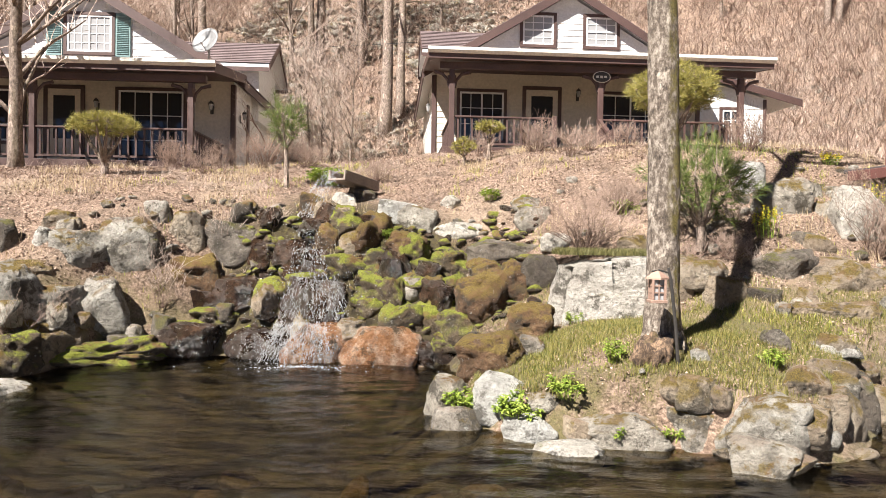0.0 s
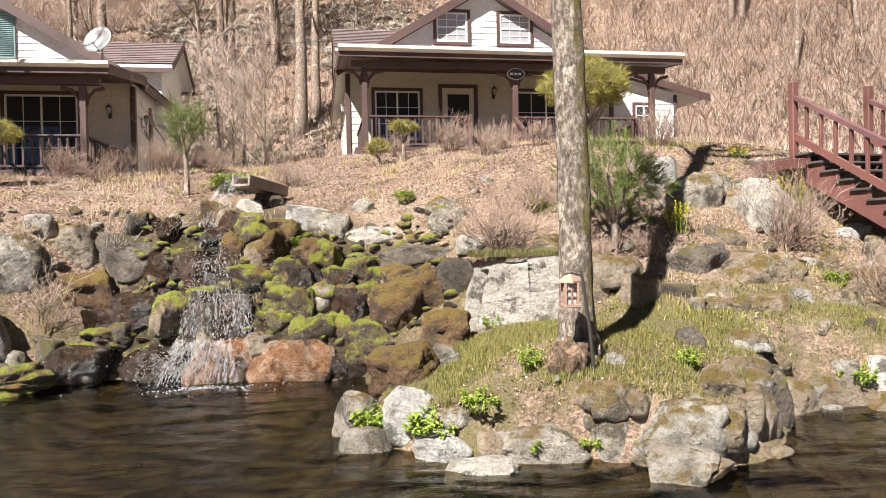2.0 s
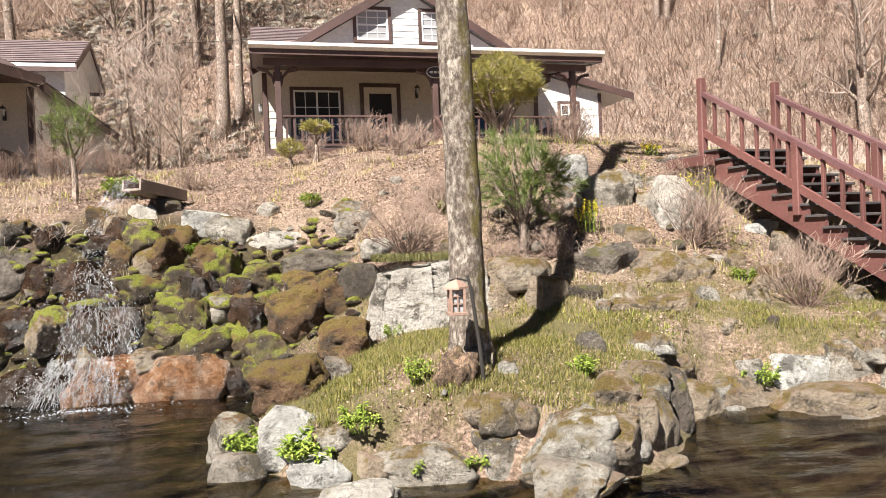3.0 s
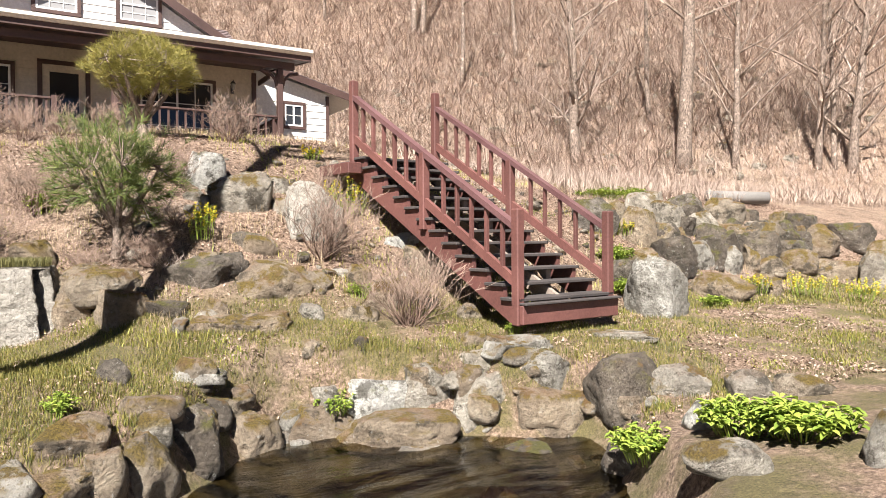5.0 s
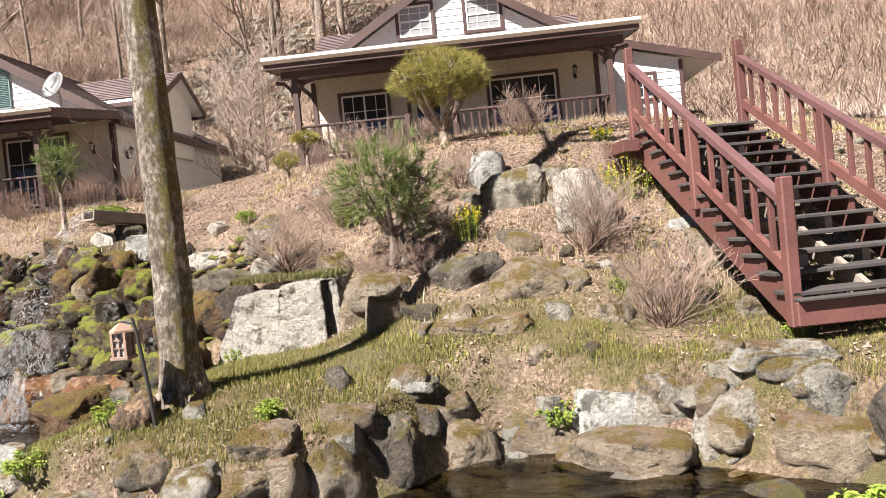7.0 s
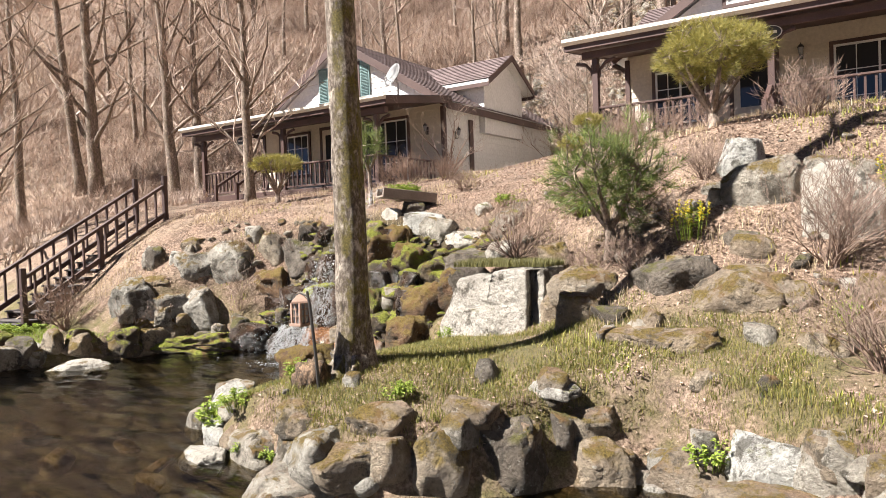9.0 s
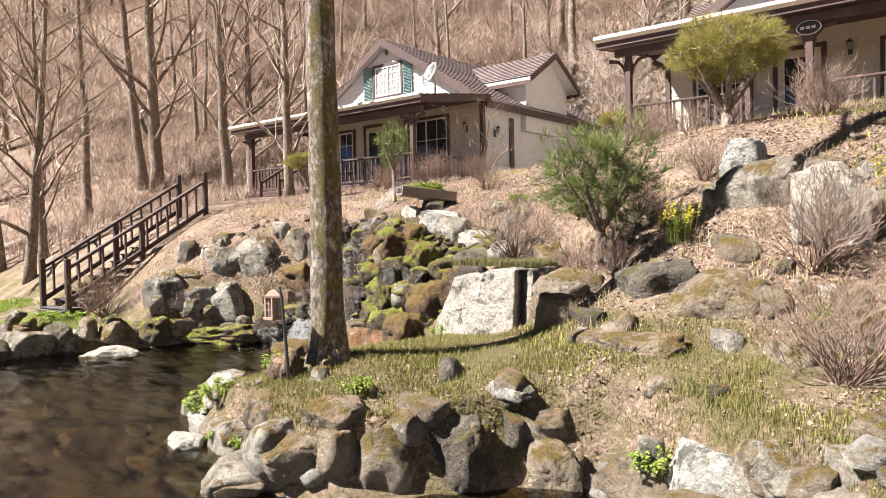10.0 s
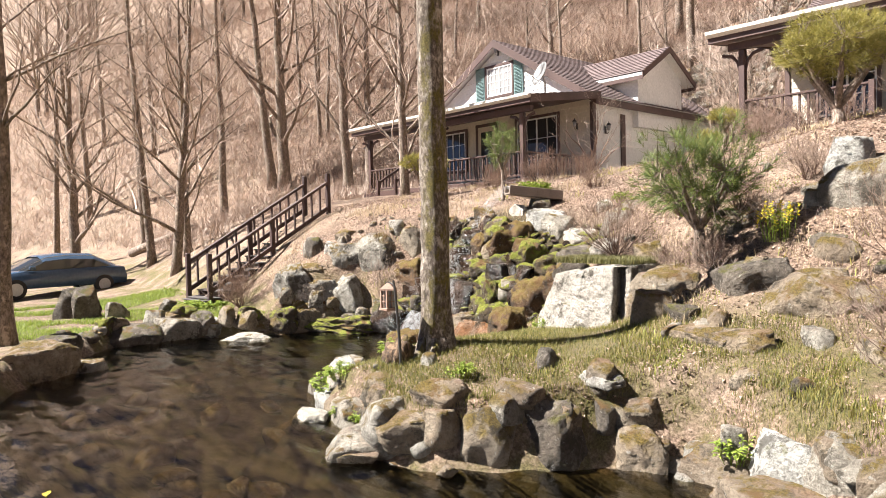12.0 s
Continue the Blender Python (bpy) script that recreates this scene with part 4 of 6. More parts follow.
rock(8.06, 5.18, 0.55, 0.33, 0.27, 0.22, -44, ROCK_WHITE)
rock(8.55, 4.68, 0.65, 0.42, 0.26, 0.17, -51, ROCK_GREY)
rock(7.95, 5.94, 0.02, 0.46, 0.37, 0.31, -38, ROCK_DARK)
rock(7.30, 4.30, 0.60, 0.49, 0.30, 0.20, -45, ROCK_GREY)
rock(8.09, 3.72, 0.65, 0.31, 0.25, 0.36, -57, ROCK_GREY)
rock(11.17, 9.01, 0.88, 0.86, 0.69, 0.99, -42, ROCK_GREY)
rock(13.60, 11.54, 1.96, 0.76, 0.47, 0.33, -42, ROCK_TAN)
rock(14.89, 11.94, 2.12, 0.53, 0.43, 0.33, -45, ROCK_DARK)
rock(13.99, 11.04, 1.52, 0.78, 0.63, 0.52, -45, ROCK_GREY)
rock(14.72, 10.90, 1.39, 0.59, 0.47, 0.55, -47, ROCK_GREY)
rock(15.69, 10.91, 1.36, 0.95, 0.59, 0.46, -50, ROCK_TAN)
rock(16.79, 10.88, 1.33, 0.71, 0.57, 0.52, -52, ROCK_TAN)
rock(13.25, 9.79, 1.00, 1.16, 0.72, 0.49, -46, ROCK_TAN)
rock(14.53, 9.88, 1.04, 0.58, 0.47, 0.39, -50, ROCK_TAN)
rock(17.46, 11.54, 1.81, 0.81, 0.50, 0.41, -52, ROCK_DARK)
rock(17.57, 10.57, 1.16, 1.09, 0.67, 0.47, -55, ROCK_TAN)
rock(16.41, 11.65, 1.84, 0.85, 0.68, 0.51, -49, ROCK_TAN)
rock(19.41, 11.60, 1.78, 1.15, 0.92, 0.65, -56, ROCK_DARK)
rock(17.83, 9.87, 1.01, 0.60, 0.48, 0.83, -57, ROCK_GREY)
rock(12.10, 10.62, 1.36, 0.42, 0.34, 0.38, -40, ROCK_GREY)
rock(13.34, 11.08, 1.67, 0.36, 0.29, 0.29, -43, ROCK_TAN)
rock(5.71, 11.96, 2.3, 0.91, 0.73, 0.86, -8, ROCK_GREY)
rock(5.27, 12.4, 2.75, 0.62, 0.50, 0.72, -6, ROCK_WHITE)
rock(6.33, 12.33, 2.80, 0.42, 0.33, 0.30, -11, ROCK_GREY)
rock(6.68, 11.30, 2.0, 0.78, 0.55, 1.0, -8, ROCK_WHITE)
rock(5.01, 10.42, 1.49, 0.96, 0.59, 0.45, -5, ROCK_DARK)
rock(5.81, 10.25, 1.33, 0.95, 0.76, 0.51, -10, ROCK_TAN)
rock(4.48, 9.83, 1.20, 0.43, 0.27, 0.20, -2, ROCK_DARK)
rock(3.83, 10.49, 1.39, 0.79, 0.49, 0.41, 2, ROCK_TAN)
rock(5.79, 10.92, 1.85, 0.44, 0.35, 0.31, -9, ROCK_TAN)
rock(7.22, 9.91, 1.13, 0.73, 0.59, 0.46, -19, ROCK_TAN)
rock(8.07, 10.52, 1.49, 0.57, 0.46, 0.52, -23, ROCK_TAN)
rock(8.11, 11.17, 1.96, 0.37, 0.30, 0.23, -21, ROCK_WHITE)
rock(4.98, 9.49, 1.03, 0.81, 0.50, 0.20, -5, ROCK_TAN)
rock(5.50, 9.36, 1.01, 0.59, 0.37, 0.25, -9, ROCK_TAN)
rock(6.78, 10.49, 1.56, 0.32, 0.20, 0.12, -16, ROCK_WHITE)
rock(8.16, 9.29, 0.99, 0.32, 0.26, 0.25, -26, ROCK_TAN)
rock(3.75, 10.74, 1.52, 0.74, 0.46, 0.31, 10, ROCK_TAN)
rock(7.94, 11.13, 1.93, 0.57, 0.36, 0.21, -15, ROCK_WHITE)
rock(3.04, 11.29, 1.77, 0.47, 0.38, 0.34, 13, ROCK_TAN)
rock(-5.99, 11.40, 1.53, 0.65, 0.52, 0.56, 28, ROCK_GREY)
rock(-5.43, 12.12, 1.47, 1.04, 0.83, 0.89, 24, ROCK_GREY)
rock(-5.03, 12.46, 2.20, 0.42, 0.34, 0.41, 22, ROCK_WHITE)
rock(-4.56, 12.58, 1.74, 0.63, 0.51, 0.73, 20, ROCK_TAN)
rock(-3.74, 12.89, 1.56, 1.24, 0.99, 0.77, 16, ROCK_DARK)
rock(-7.01, 11.28, 1.68, 0.46, 0.37, 0.55, 32, ROCK_DARK)
rock(-6.44, 11.35, 1.79, 0.25, 0.20, 0.32, 30, ROCK_WHITE)
rock(-6.41, 11.84, 2.10, 0.49, 0.39, 0.30, 28, ROCK_TAN)
rock(-6.07, 10.88, 0.77, 0.98, 0.78, 0.51, 29, ROCK_GREY)
rock(-5.47, 11.33, 0.46, 0.77, 0.62, 0.92, 26, ROCK_GREY)
rock(-5.80, 10.66, 0.13, 0.77, 0.62, 0.65, 29, ROCK_TAN)
rock(-6.03, 9.95, 0.06, 0.60, 0.48, 0.50, 31, ROCK_MOSSY)
rock(-5.29, 11.07, -0.06, 1.60, 0.99, 0.40, 26, ROCK_MOSSY)
rock(-4.31, 11.93, 0.11, 1.08, 0.67, 0.42, 20, ROCK_MOSSY)
rock(-3.05, 11.7, 0.1, 1.0, 0.7, 0.45, 15, ROCK_WET_SHADE)
rock(-4.40, 12.37, 1.08, 0.77, 0.61, 0.53, 20, ROCK_ORANGE)
rock(-3.75, 12.22, 0.47, 1.03, 0.64, 0.34, 17, ROCK_MOSSY)
# Hollow left of the fall: its shade is put into the dark wet stone colour.
rock(-3.48, 12.43, 0.81, 0.97, 0.78, 0.61, 16, ROCK_WET_SHADE)
rock(-4.15, 11.65, 0.1, 1.0, 0.6, 0.52, 22, ROCK_WET_SHADE)
rock(-4.18, 12.25, 0.65, 0.69, 0.55, 0.46, 19, ROCK_WET_SHADE)
rock(-3.14, 12.65, 1.52, 0.65, 0.52, 0.51, 14, ROCK_WET_SHADE)
rock(-6.41, 10.87, 1.35, 0.77, 0.48, 0.24, 31, ROCK_TAN)
rock(-2.19, 12.91, 2.19, 0.40, 0.32, 0.49, 10, ROCK_TAN)
rock(-1.85, 12.93, 2.10, 0.65, 0.52, 0.51, 8, ROCK_TAN)
rock(-0.86, 13.39, 2.25, 0.76, 0.60, 0.50, 4, ROCK_WHITE)
rock(-0.51, 13.27, 2.12, 0.76, 0.61, 0.52, 2, ROCK_GREY)
rock(0.41, 13.11, 1.98, 1.20, 0.74, 0.34, -2, ROCK_WHITE)
rock(0.14, 13.87, 2.58, 0.38, 0.31, 0.29, -1, ROCK_WHITE)
rock(1.12, 12.32, 1.64, 1.32, 0.82, 0.39, -5, ROCK_DARK)
rock(1.54, 12.96, 2.54, 0.58, 0.36, 0.25, -7, ROCK_GREY)
rock(1.57, 12.49, 2.20, 0.58, 0.46, 0.41, -7, ROCK_GREY)
rock(1.89, 11.77, 1.85, 0.50, 0.40, 0.29, -9, ROCK_WHITE)
rock(-2.42, 12.51, 1.27, 0.80, 0.64, 0.47, 11, ROCK_WET_SHADE)
rock(-1.65, 12.25, 1.23, 0.71, 0.57, 0.43, 8, ROCK_MOSSY)
rock(-1.10, 11.95, 0.97, 0.65, 0.52, 0.42, 5, ROCK_MOSSY)
rock(-2.10, 12.05, 0.45, 1.32, 0.9, 0.92, 6, ROCK_WET_SHADE)
rock(-2.28, 12.42, 1.1, 0.74, 0.6, 0.74, 8, ROCK_WET_SHADE)
rock(-1.55, 12.4, 1.1, 0.66, 0.6, 0.66, -6, ROCK_WET_SHADE)
rock(-2.95, 12.20, 0.63, 0.61, 0.49, 0.60, 14, ROCK_MOSSY)
rock(-0.60, 11.67, 0.48, 0.72, 0.58, 0.47, 3, ROCK_MOSSY)
rock(-1.18, 11.80, 0.67, 0.47, 0.37, 0.36, 6, ROCK_MOSSY)
rock(-0.11, 11.66, 0.43, 0.59, 0.47, 0.54, 1, ROCK_MOSSY)
rock(0.24, 11.83, 0.88, 0.46, 0.37, 0.46, -1, ROCK_MOSSY)
rock(0.69, 11.37, 0.70, 0.79, 0.63, 0.71, -3, ROCK_ORANGE)
rock(-0.41, 11.97, 0.96, 0.79, 0.49, 0.40, 2, ROCK_MOSSY)
rock(-0.52, 12.28, 1.27, 0.81, 0.50, 0.35, 2, ROCK_MOSSY)
rock(0.19, 12.39, 1.33, 0.78, 0.62, 0.44, -1, ROCK_MOSSY)
rock(-1.95, 11.42, -0.05, 1.2, 0.75, 0.68, 9, ROCK_RUST)
rock(-1.0, 11.3, -0.05, 1.25, 0.66, 0.66, 4, ROCK_RUST)
rock(-0.47, 11.43, -0.01, 0.75, 0.60, 0.42, 2, ROCK_WET_SHADE)
rock(0.39, 11.38, 0.40, 0.84, 0.52, 0.45, -2, ROCK_MOSSY)
rock(1.26, 10.09, 0.68, 0.55, 0.44, 0.45, -7, ROCK_ORANGE)
rock(1.56, 11.33, 1.32, 0.57, 0.46, 0.47, -8, ROCK_DARK)
rock(0.62, 8.72, 0.37, 0.71, 0.57, 0.43, -4, ROCK_ORANGE)
rock(0.17, 11.44, 0.01, 0.58, 0.46, 0.43, -1, ROCK_WET_SHADE)
rock(1.11, 11.36, 1.04, 0.48, 0.39, 0.57, -6, ROCK_ORANGE)
rock(-2.07, 12.53, 1.73, 0.45, 0.36, 0.47, 9, ROCK_ORANGE)
rock(-1.58, 12.48, 1.70, 0.49, 0.39, 0.49, 7, ROCK_TAN)
rock(-1.22, 12.92, 2.00, 0.53, 0.42, 0.43, 5, ROCK_ORANGE)
rock(-0.59, 12.59, 1.63, 0.69, 0.43, 0.32, 3, ROCK_ORANGE)
rock(1.13, 8.90, 0.57, 0.31, 0.25, 0.24, -7, ROCK_GREY)
rock(-1.12, 12.33, 1.40, 0.58, 0.47, 0.39, 5, ROCK_MOSSY)
rock(0.74, 12.08, 1.32, 0.57, 0.46, 0.35, -4, ROCK_ORANGE)
rock(-6.87, 7.81, -0.06, 1.24, 0.77, 0.56, 73, ROCK_GREY)
rock(-6.66, 8.42, -0.00, 0.68, 0.55, 0.36, 71, ROCK_GREY)
rock(-5.66, 8.77, -0.05, 1.07, 0.66, 0.28, 69, ROCK_WHITE)
rock(-6.13, 9.98, 0.02, 1.10, 0.68, 0.53, 65, ROCK_TAN)
rock(-5.90, 10.58, 0.09, 1.16, 0.72, 0.60, 63, ROCK_TAN)
rock(-6.39, 10.32, 0.63, 0.90, 0.72, 1.01, 65, ROCK_GREY)
rock(-6.28, 9.21, 0.07, 0.61, 0.38, 0.23, 68, ROCK_TAN)
rock(-7.21, 11.31, 1.76, 0.47, 0.37, 0.47, 63, ROCK_WHITE)
rock(-5.93, 11.58, 1.52, 0.79, 0.63, 0.56, 60, ROCK_GREY)
rock(-5.28, 12.11, 1.56, 0.77, 0.61, 0.60, 58, ROCK_GREY)
rock(-6.88, 7.82, -0.05, 0.88, 0.55, 0.34, 72, ROCK_DARK)
rock(-4.20, 4.46, -0.05, 1.29, 1.03, 0.68, 82, ROCK_TAN)
rock(-4.26, 5.31, -0.05, 0.55, 0.44, 0.33, 78, ROCK_GREY)
rock(-6.97, 6.79, -0.06, 1.27, 0.78, 0.50, 75, ROCK_DARK)
rock(-5.28, 4.99, 0.23, 0.81, 0.51, 0.34, 80, ROCK_DARK)
rock(7.28, 7.95, 0.48, 0.54, 0.33, 0.16, 19, ROCK_GREY)
rock(7.71, 7.85, 0.76, 0.40, 0.25, 0.19, 14, ROCK_GREY)
rock(7.93, 7.73, 0.69, 0.42, 0.26, 0.18, 12, ROCK_GREY)


def rocks_along(path, count, spread, sizes, seed, mats, sink=0.1):
    """Smaller boulders wedged in between the large ones along a line of the plan."""
    rng = random.Random(seed)
    path = [Vector(p) for p in path]
    lens = [(b - a).length for a, b in zip(path, path[1:])]
    for k in range(count):
        u = (k + rng.random()) / count * sum(lens)
        for a, b, n in zip(path, path[1:], lens):
            if u <= n:
                break
            u -= n
        p = a.lerp(b, min(1, u / n)) + Vector((rng.gauss(0, spread), rng.gauss(0, spread)))
        w = rng.uniform(*sizes)
        z = max(float(land(p.x, p.y)), -0.12)
        rock(p.x, p.y, z - sink * w, w, w * rng.uniform(0.6, 0.9), w * rng.uniform(0.55, 0.95), rng.uniform(0, 180), mats[rng.randrange(len(mats))])


MIXED = (ROCK_GREY, ROCK_TAN, ROCK_TAN, ROCK_DARK)
rocks_along([(8.4, 6.6), (8.2, 7.4), (6.6, 8.15), (5.5, 8.5), (4.7, 8.0), (4.2, 7.3), (3.7, 6.75), (3.0, 6.55), (2.1, 6.95), (1.0, 7.15), (0.4, 7.7)], 24, 0.08, (0.25, 0.42), 1, MIXED, 0.35)
rocks_along([(8.6, 7.8), (6.5, 8.6), (5.4, 8.9), (4.6, 8.3), (4.0, 7.7)], 6, 0.16, (0.25, 0.4), 2, MIXED, 0.35)
rocks_along([(0.3, 11.4), (-2.5, 11.9), (-4.0, 12.0), (-5.1, 11.4), (-6.0, 10.4), (-6.4, 8.9), (-7.3, 7.5), (-7.2, 6.3), (-4.5, 4.5)], 34, 0.14, (0.3, 0.6), 3, (ROCK_GREY, ROCK_TAN, ROCK_DARK, ROCK_MOSSY))
rocks_along([(-6.5, 11.3), (-4.5, 12.6), (-3.2, 13.0)], 6, 0.3, (0.3, 0.5), 4, (ROCK_GREY, ROCK_DARK, ROCK_TAN))
rocks_along([(3.8, 10.4), (5.2, 10.6), (6.6, 10.2), (7.8, 9.8)], 10, 0.25, (0.3, 0.6), 5, (ROCK_TAN, ROCK_TAN, ROCK_DARK), 0.35)
rocks_along([(4.0, 9.7), (5.4, 9.7), (6.8, 9.3)], 5, 0.2, (0.3, 0.5), 6, (ROCK_TAN, ROCK_GREY), 0.4)
rocks_along([(4.6, 11.6), (6.4, 11.9), (7.0, 12.6)], 4, 0.3, (0.3, 0.5), 7, (ROCK_GREY, ROCK_TAN), 0.3)
rocks_along([(11.6, 10.4), (13.5, 11.0), (16.0, 11.2), (19.0, 11.6)], 26, 0.35, (0.4, 0.9), 8, (ROCK_DARK, ROCK_TAN, ROCK_DARK))
rocks_along([(12.2, 11.6), (14.5, 12.2), (18.0, 12.6)], 22, 0.35, (0.4, 0.9), 9, (ROCK_DARK, ROCK_TAN, ROCK_GREY))
rocks_along([(0.2, 11.6), (-0.6, 12.3), (-1.6, 12.7), (-3.0, 12.5)], 22, 0.3, (0.35, 0.65), 10, (ROCK_MOSSY, ROCK_WET_SHADE, ROCK_ORANGE, ROCK_WET_SHADE))

def split_boulder():
    """The big pale block: a leaning front face, a flat top and a crack across it."""
    bm = bmesh.new()
    bmesh.ops.create_cube(bm, size=2.0)
    bmesh.ops.subdivide_edges(bm, edges=bm.edges[:], cuts=44, use_grid_fill=True)
    for v in bm.verts:
        u, w, h = v.co.x, v.co.y, (v.co.z + 1) / 2
        corner = max(0, abs(u) - 0.8) * max(0, abs(w) - 0.7) * 5
        p = Vector((u * (0.93 - corner) - 0.06 * h * u + (0.16 * h * h if u < 0 else -0.10 * h * h * u), w * (0.55 - corner) + (0.30 * h if w < 0 else 0.05 * h), h * 1.14 - 0.09 * h * (1 - u) - 0.10 * h * max(0, abs(u) - 0.6) - 0.07 * h * max(0, -w - 0.5)))
        n = noise.fractal(p * 1.6 + Vector((3, 1, 7)), 1.0, 2.0, 3) * 0.06 + noise.fractal(p * 7 + Vector((1, 9, 2)), 0.9, 2.1, 4) * 0.022
        cell = Vector((round(p.x * 2.3 + 0.4 * noise.noise(p * 2)), 0, round(p.z * 2.6 + 0.6 * noise.noise(p * 1.4 + Vector((5, 0, 0))))))
        n += 0.045 * noise.noise(cell * 3.71 + Vector((0.3, 0.7, 0.2)))
        line = abs(p.z - 0.62 - 0.16 * noise.noise(Vector((p.x * 2.2, 1, 2))) - 0.1 * p.x)
        drop = abs(p.x - 0.12 - 0.1 * noise.noise(Vector((1, 4, p.z * 4))))
        crack = max(0, 1 - line / 0.022) * (1 if p.x > -0.1 else 0) + max(0, 1 - drop / 0.02) * (1 if 0.15 < p.z < 0.66 else 0)
        d = Vector((v.co.x, v.co.y, v.co.z * 0.7)).normalized()
        v.co = p + d * (n - 0.04 * min(1, crack))
    ob = new("boulder", mesh_from(bm, "boulder", ROCK_WHITE, True))
    ob.matrix_basis = pose(2.5, 10.68, 0.68, 0, 0, -5)
    tagged(ob, "big pale split boulder with grass creeping over its top", "boulder", "boulders round the pond")


split_boulder()
rock(3.5, 10.55, 0.85, 0.5, 0.5, 0.72, 15, ROCK_TAN)
BOULDER_TOP = (2.5, 10.85, 1.80)

# ---- trees ----
def limbs(rng, start_at, way, length, radius, depth, out, bend=0.25, splits=(2, 3)):
    """Collects (path, radii, depth) of a branching limb."""
    path, rad = [Vector(start_at)], [radius]
    n = 5 if depth > 1 else 4
    p, w = Vector(start_at), Vector(way).normalized()
    for k in range(n):
        w = (w + Vector((rng.uniform(-bend, bend), rng.uniform(-bend, bend), rng.uniform(-bend * 0.3, bend * 0.5)))).normalized()
        p = p + w * length / n
        path.append(p.copy())
        rad.append(radius * (1 - 0.72 * (k + 1) / n))
    out.append((path, rad, depth))
    if depth <= 0:
        return
    for k in range(rng.randint(*splits) + (1 if depth < 3 else 0)):
        i = rng.randint(2, n)
        side = Vector((rng.uniform(-1, 1), rng.uniform(-1, 1), rng.uniform(-0.1, 0.9))).normalized()
        limbs(rng, path[i], (w * 0.75 + side * 0.9), length * rng.uniform(0.42, 0.68), rad[i] * 0.75, depth - 1, out, bend, splits)


def tree_parts(parent, seed, high, radius, branchy, bark=None):
    """A bare tree: a tapered trunk, main limbs, and fine twigs."""
    rng = random.Random(seed)
    bark = bark or BARK_HILL
    trunk, rad, p = [Vector((0, 0, -0.4))], [radius * 1.35], Vector((0, 0, -0.4))
    n = 12
    lean = Vector((rng.uniform(-0.06, 0.06), rng.uniform(-0.06, 0.06), 0))
    for k in range(n):
        p = p + Vector((lean.x + rng.uniform(-0.05, 0.05), lean.y + rng.uniform(-0.05, 0.05), 1)) * (high + 0.4) / n
        trunk.append(p.copy())
        rad.append(radius * (1 - 0.78 * (k + 1) / n))
    bm = bmesh.new()
    tube(bm, trunk, rad, 9)
    part("trunk", bm, bark, parent, smooth=True)
    out = []
    first = 2 if branchy else 5
    for i in range(first, n + 1):
        for k in range(2):
            a = rng.uniform(0, math.tau)
            up = rng.uniform(0.5, 1.4) if branchy else rng.uniform(0.3, 1.0)
            limbs(rng, trunk[i], (math.cos(a), math.sin(a), up), high * rng.uniform(0.2, 0.36) * (1.15 if branchy else 0.8), max(rad[i] * (0.42 if branchy else 0.3), 0.01), 2, out, 0.22, (3, 4))
    big, fine = bmesh.new(), bmesh.new()
    for path, r, depth in out:
        if depth == 2:
            tube(big, path, r, 5)
        else:
            tube(fine, path, [max(x, 0.006) for x in r], 3)
    part("crown", big, bark, parent, smooth=True)
    tagged(part("branchwork", fine, TWIG, parent), kind="stuff")


def bare_tree(x, y, radius, high, branchy, seed, label="bare leafless tree on the wooded hillside"):
    z = float(land(x, y))
    t = thing("tree", pose(x, y, z, 0, 0, seed * 47 % 360), label, "tree", "bare trees")
    tree_parts(t, seed, high, radius, branchy)
    return t


def main_tree():
    """The tall trunk on the spit, with a flared, cracked foot."""
    t = thing("tree", pose(2.43, 7.75, 0.62), "tall bare tree with pale blotched mossy bark", "tree")
    bm = bmesh.new()
    path, rad = [], []
    for k in range(132):
        z = -0.2 + k * 0.1
        path.append((0.02 * math.sin(z * 0.7) - 0.016 * z, 0.015 * math.sin(z * 0.9 + 1) + 0.02 * z, z))
        rad.append(0.180 + 0.15 * math.exp(-max(z, 0) * 4.2) - 0.005 * z)
    tube(bm, path, rad, 36)
    for v in bm.verts:
        flare = math.exp(-max(v.co.z, 0) * 3.0)
        out = Vector((v.co.x, v.co.y, 0)).normalized()
        ridge = noise.fractal(Vector((v.co.x * 9, v.co.y * 9, v.co.z * 2.2)), 0.9, 2, 4)
        v.co += out * (0.012 * ridge + flare * (0.13 * noise.noise(Vector((out.x * 2.2, out.y * 2.2, 0.3 + v.co.z))) + 0.03 * ridge))
    part("trunk", bm, BARK_MAIN, t, smooth=True)
    bm = bmesh.new()
    for a, r in ((200, 0.3), (265, 0.36), (320, 0.34), (20, 0.3), (110, 0.3)):
        c, s = math.cos(radians(a)), math.sin(radians(a))
        tube(bm, [(0.12 * c, 0.12 * s, 0.38), (0.22 * c, 0.22 * s, 0.15), (r * c, r * s, 0.0), ((r + 0.16) * c, (r + 0.16) * s, -0.12)], [0.09, 0.1, 0.085, 0.05], 8)
    for v in bm.verts:
        v.co += Vector((noise.noise(v.co * 6), noise.noise(v.co * 6 + Vector((9, 0, 0))), noise.noise(v.co * 6 + Vector((0, 9, 0))))) * 0.05
    part("root_flare", bm, BARK_MAIN, t, smooth=True)
    out, rng = [], random.Random(4)
    for k in range(7):
        a = rng.uniform(0, math.tau)
        limbs(rng, (-0.19, 0.24, 10.4 + k * 0.35), (math.cos(a), math.sin(a), 0.9), 2.2, 0.06, 2, out)
    bm = bmesh.new()
    for p, r, depth in out:
        tube(bm, p, [max(q, 0.006) for q in r], 5 if depth == 2 else 3)
    part("crown", bm, BARK_MAIN, t)


main_tree()


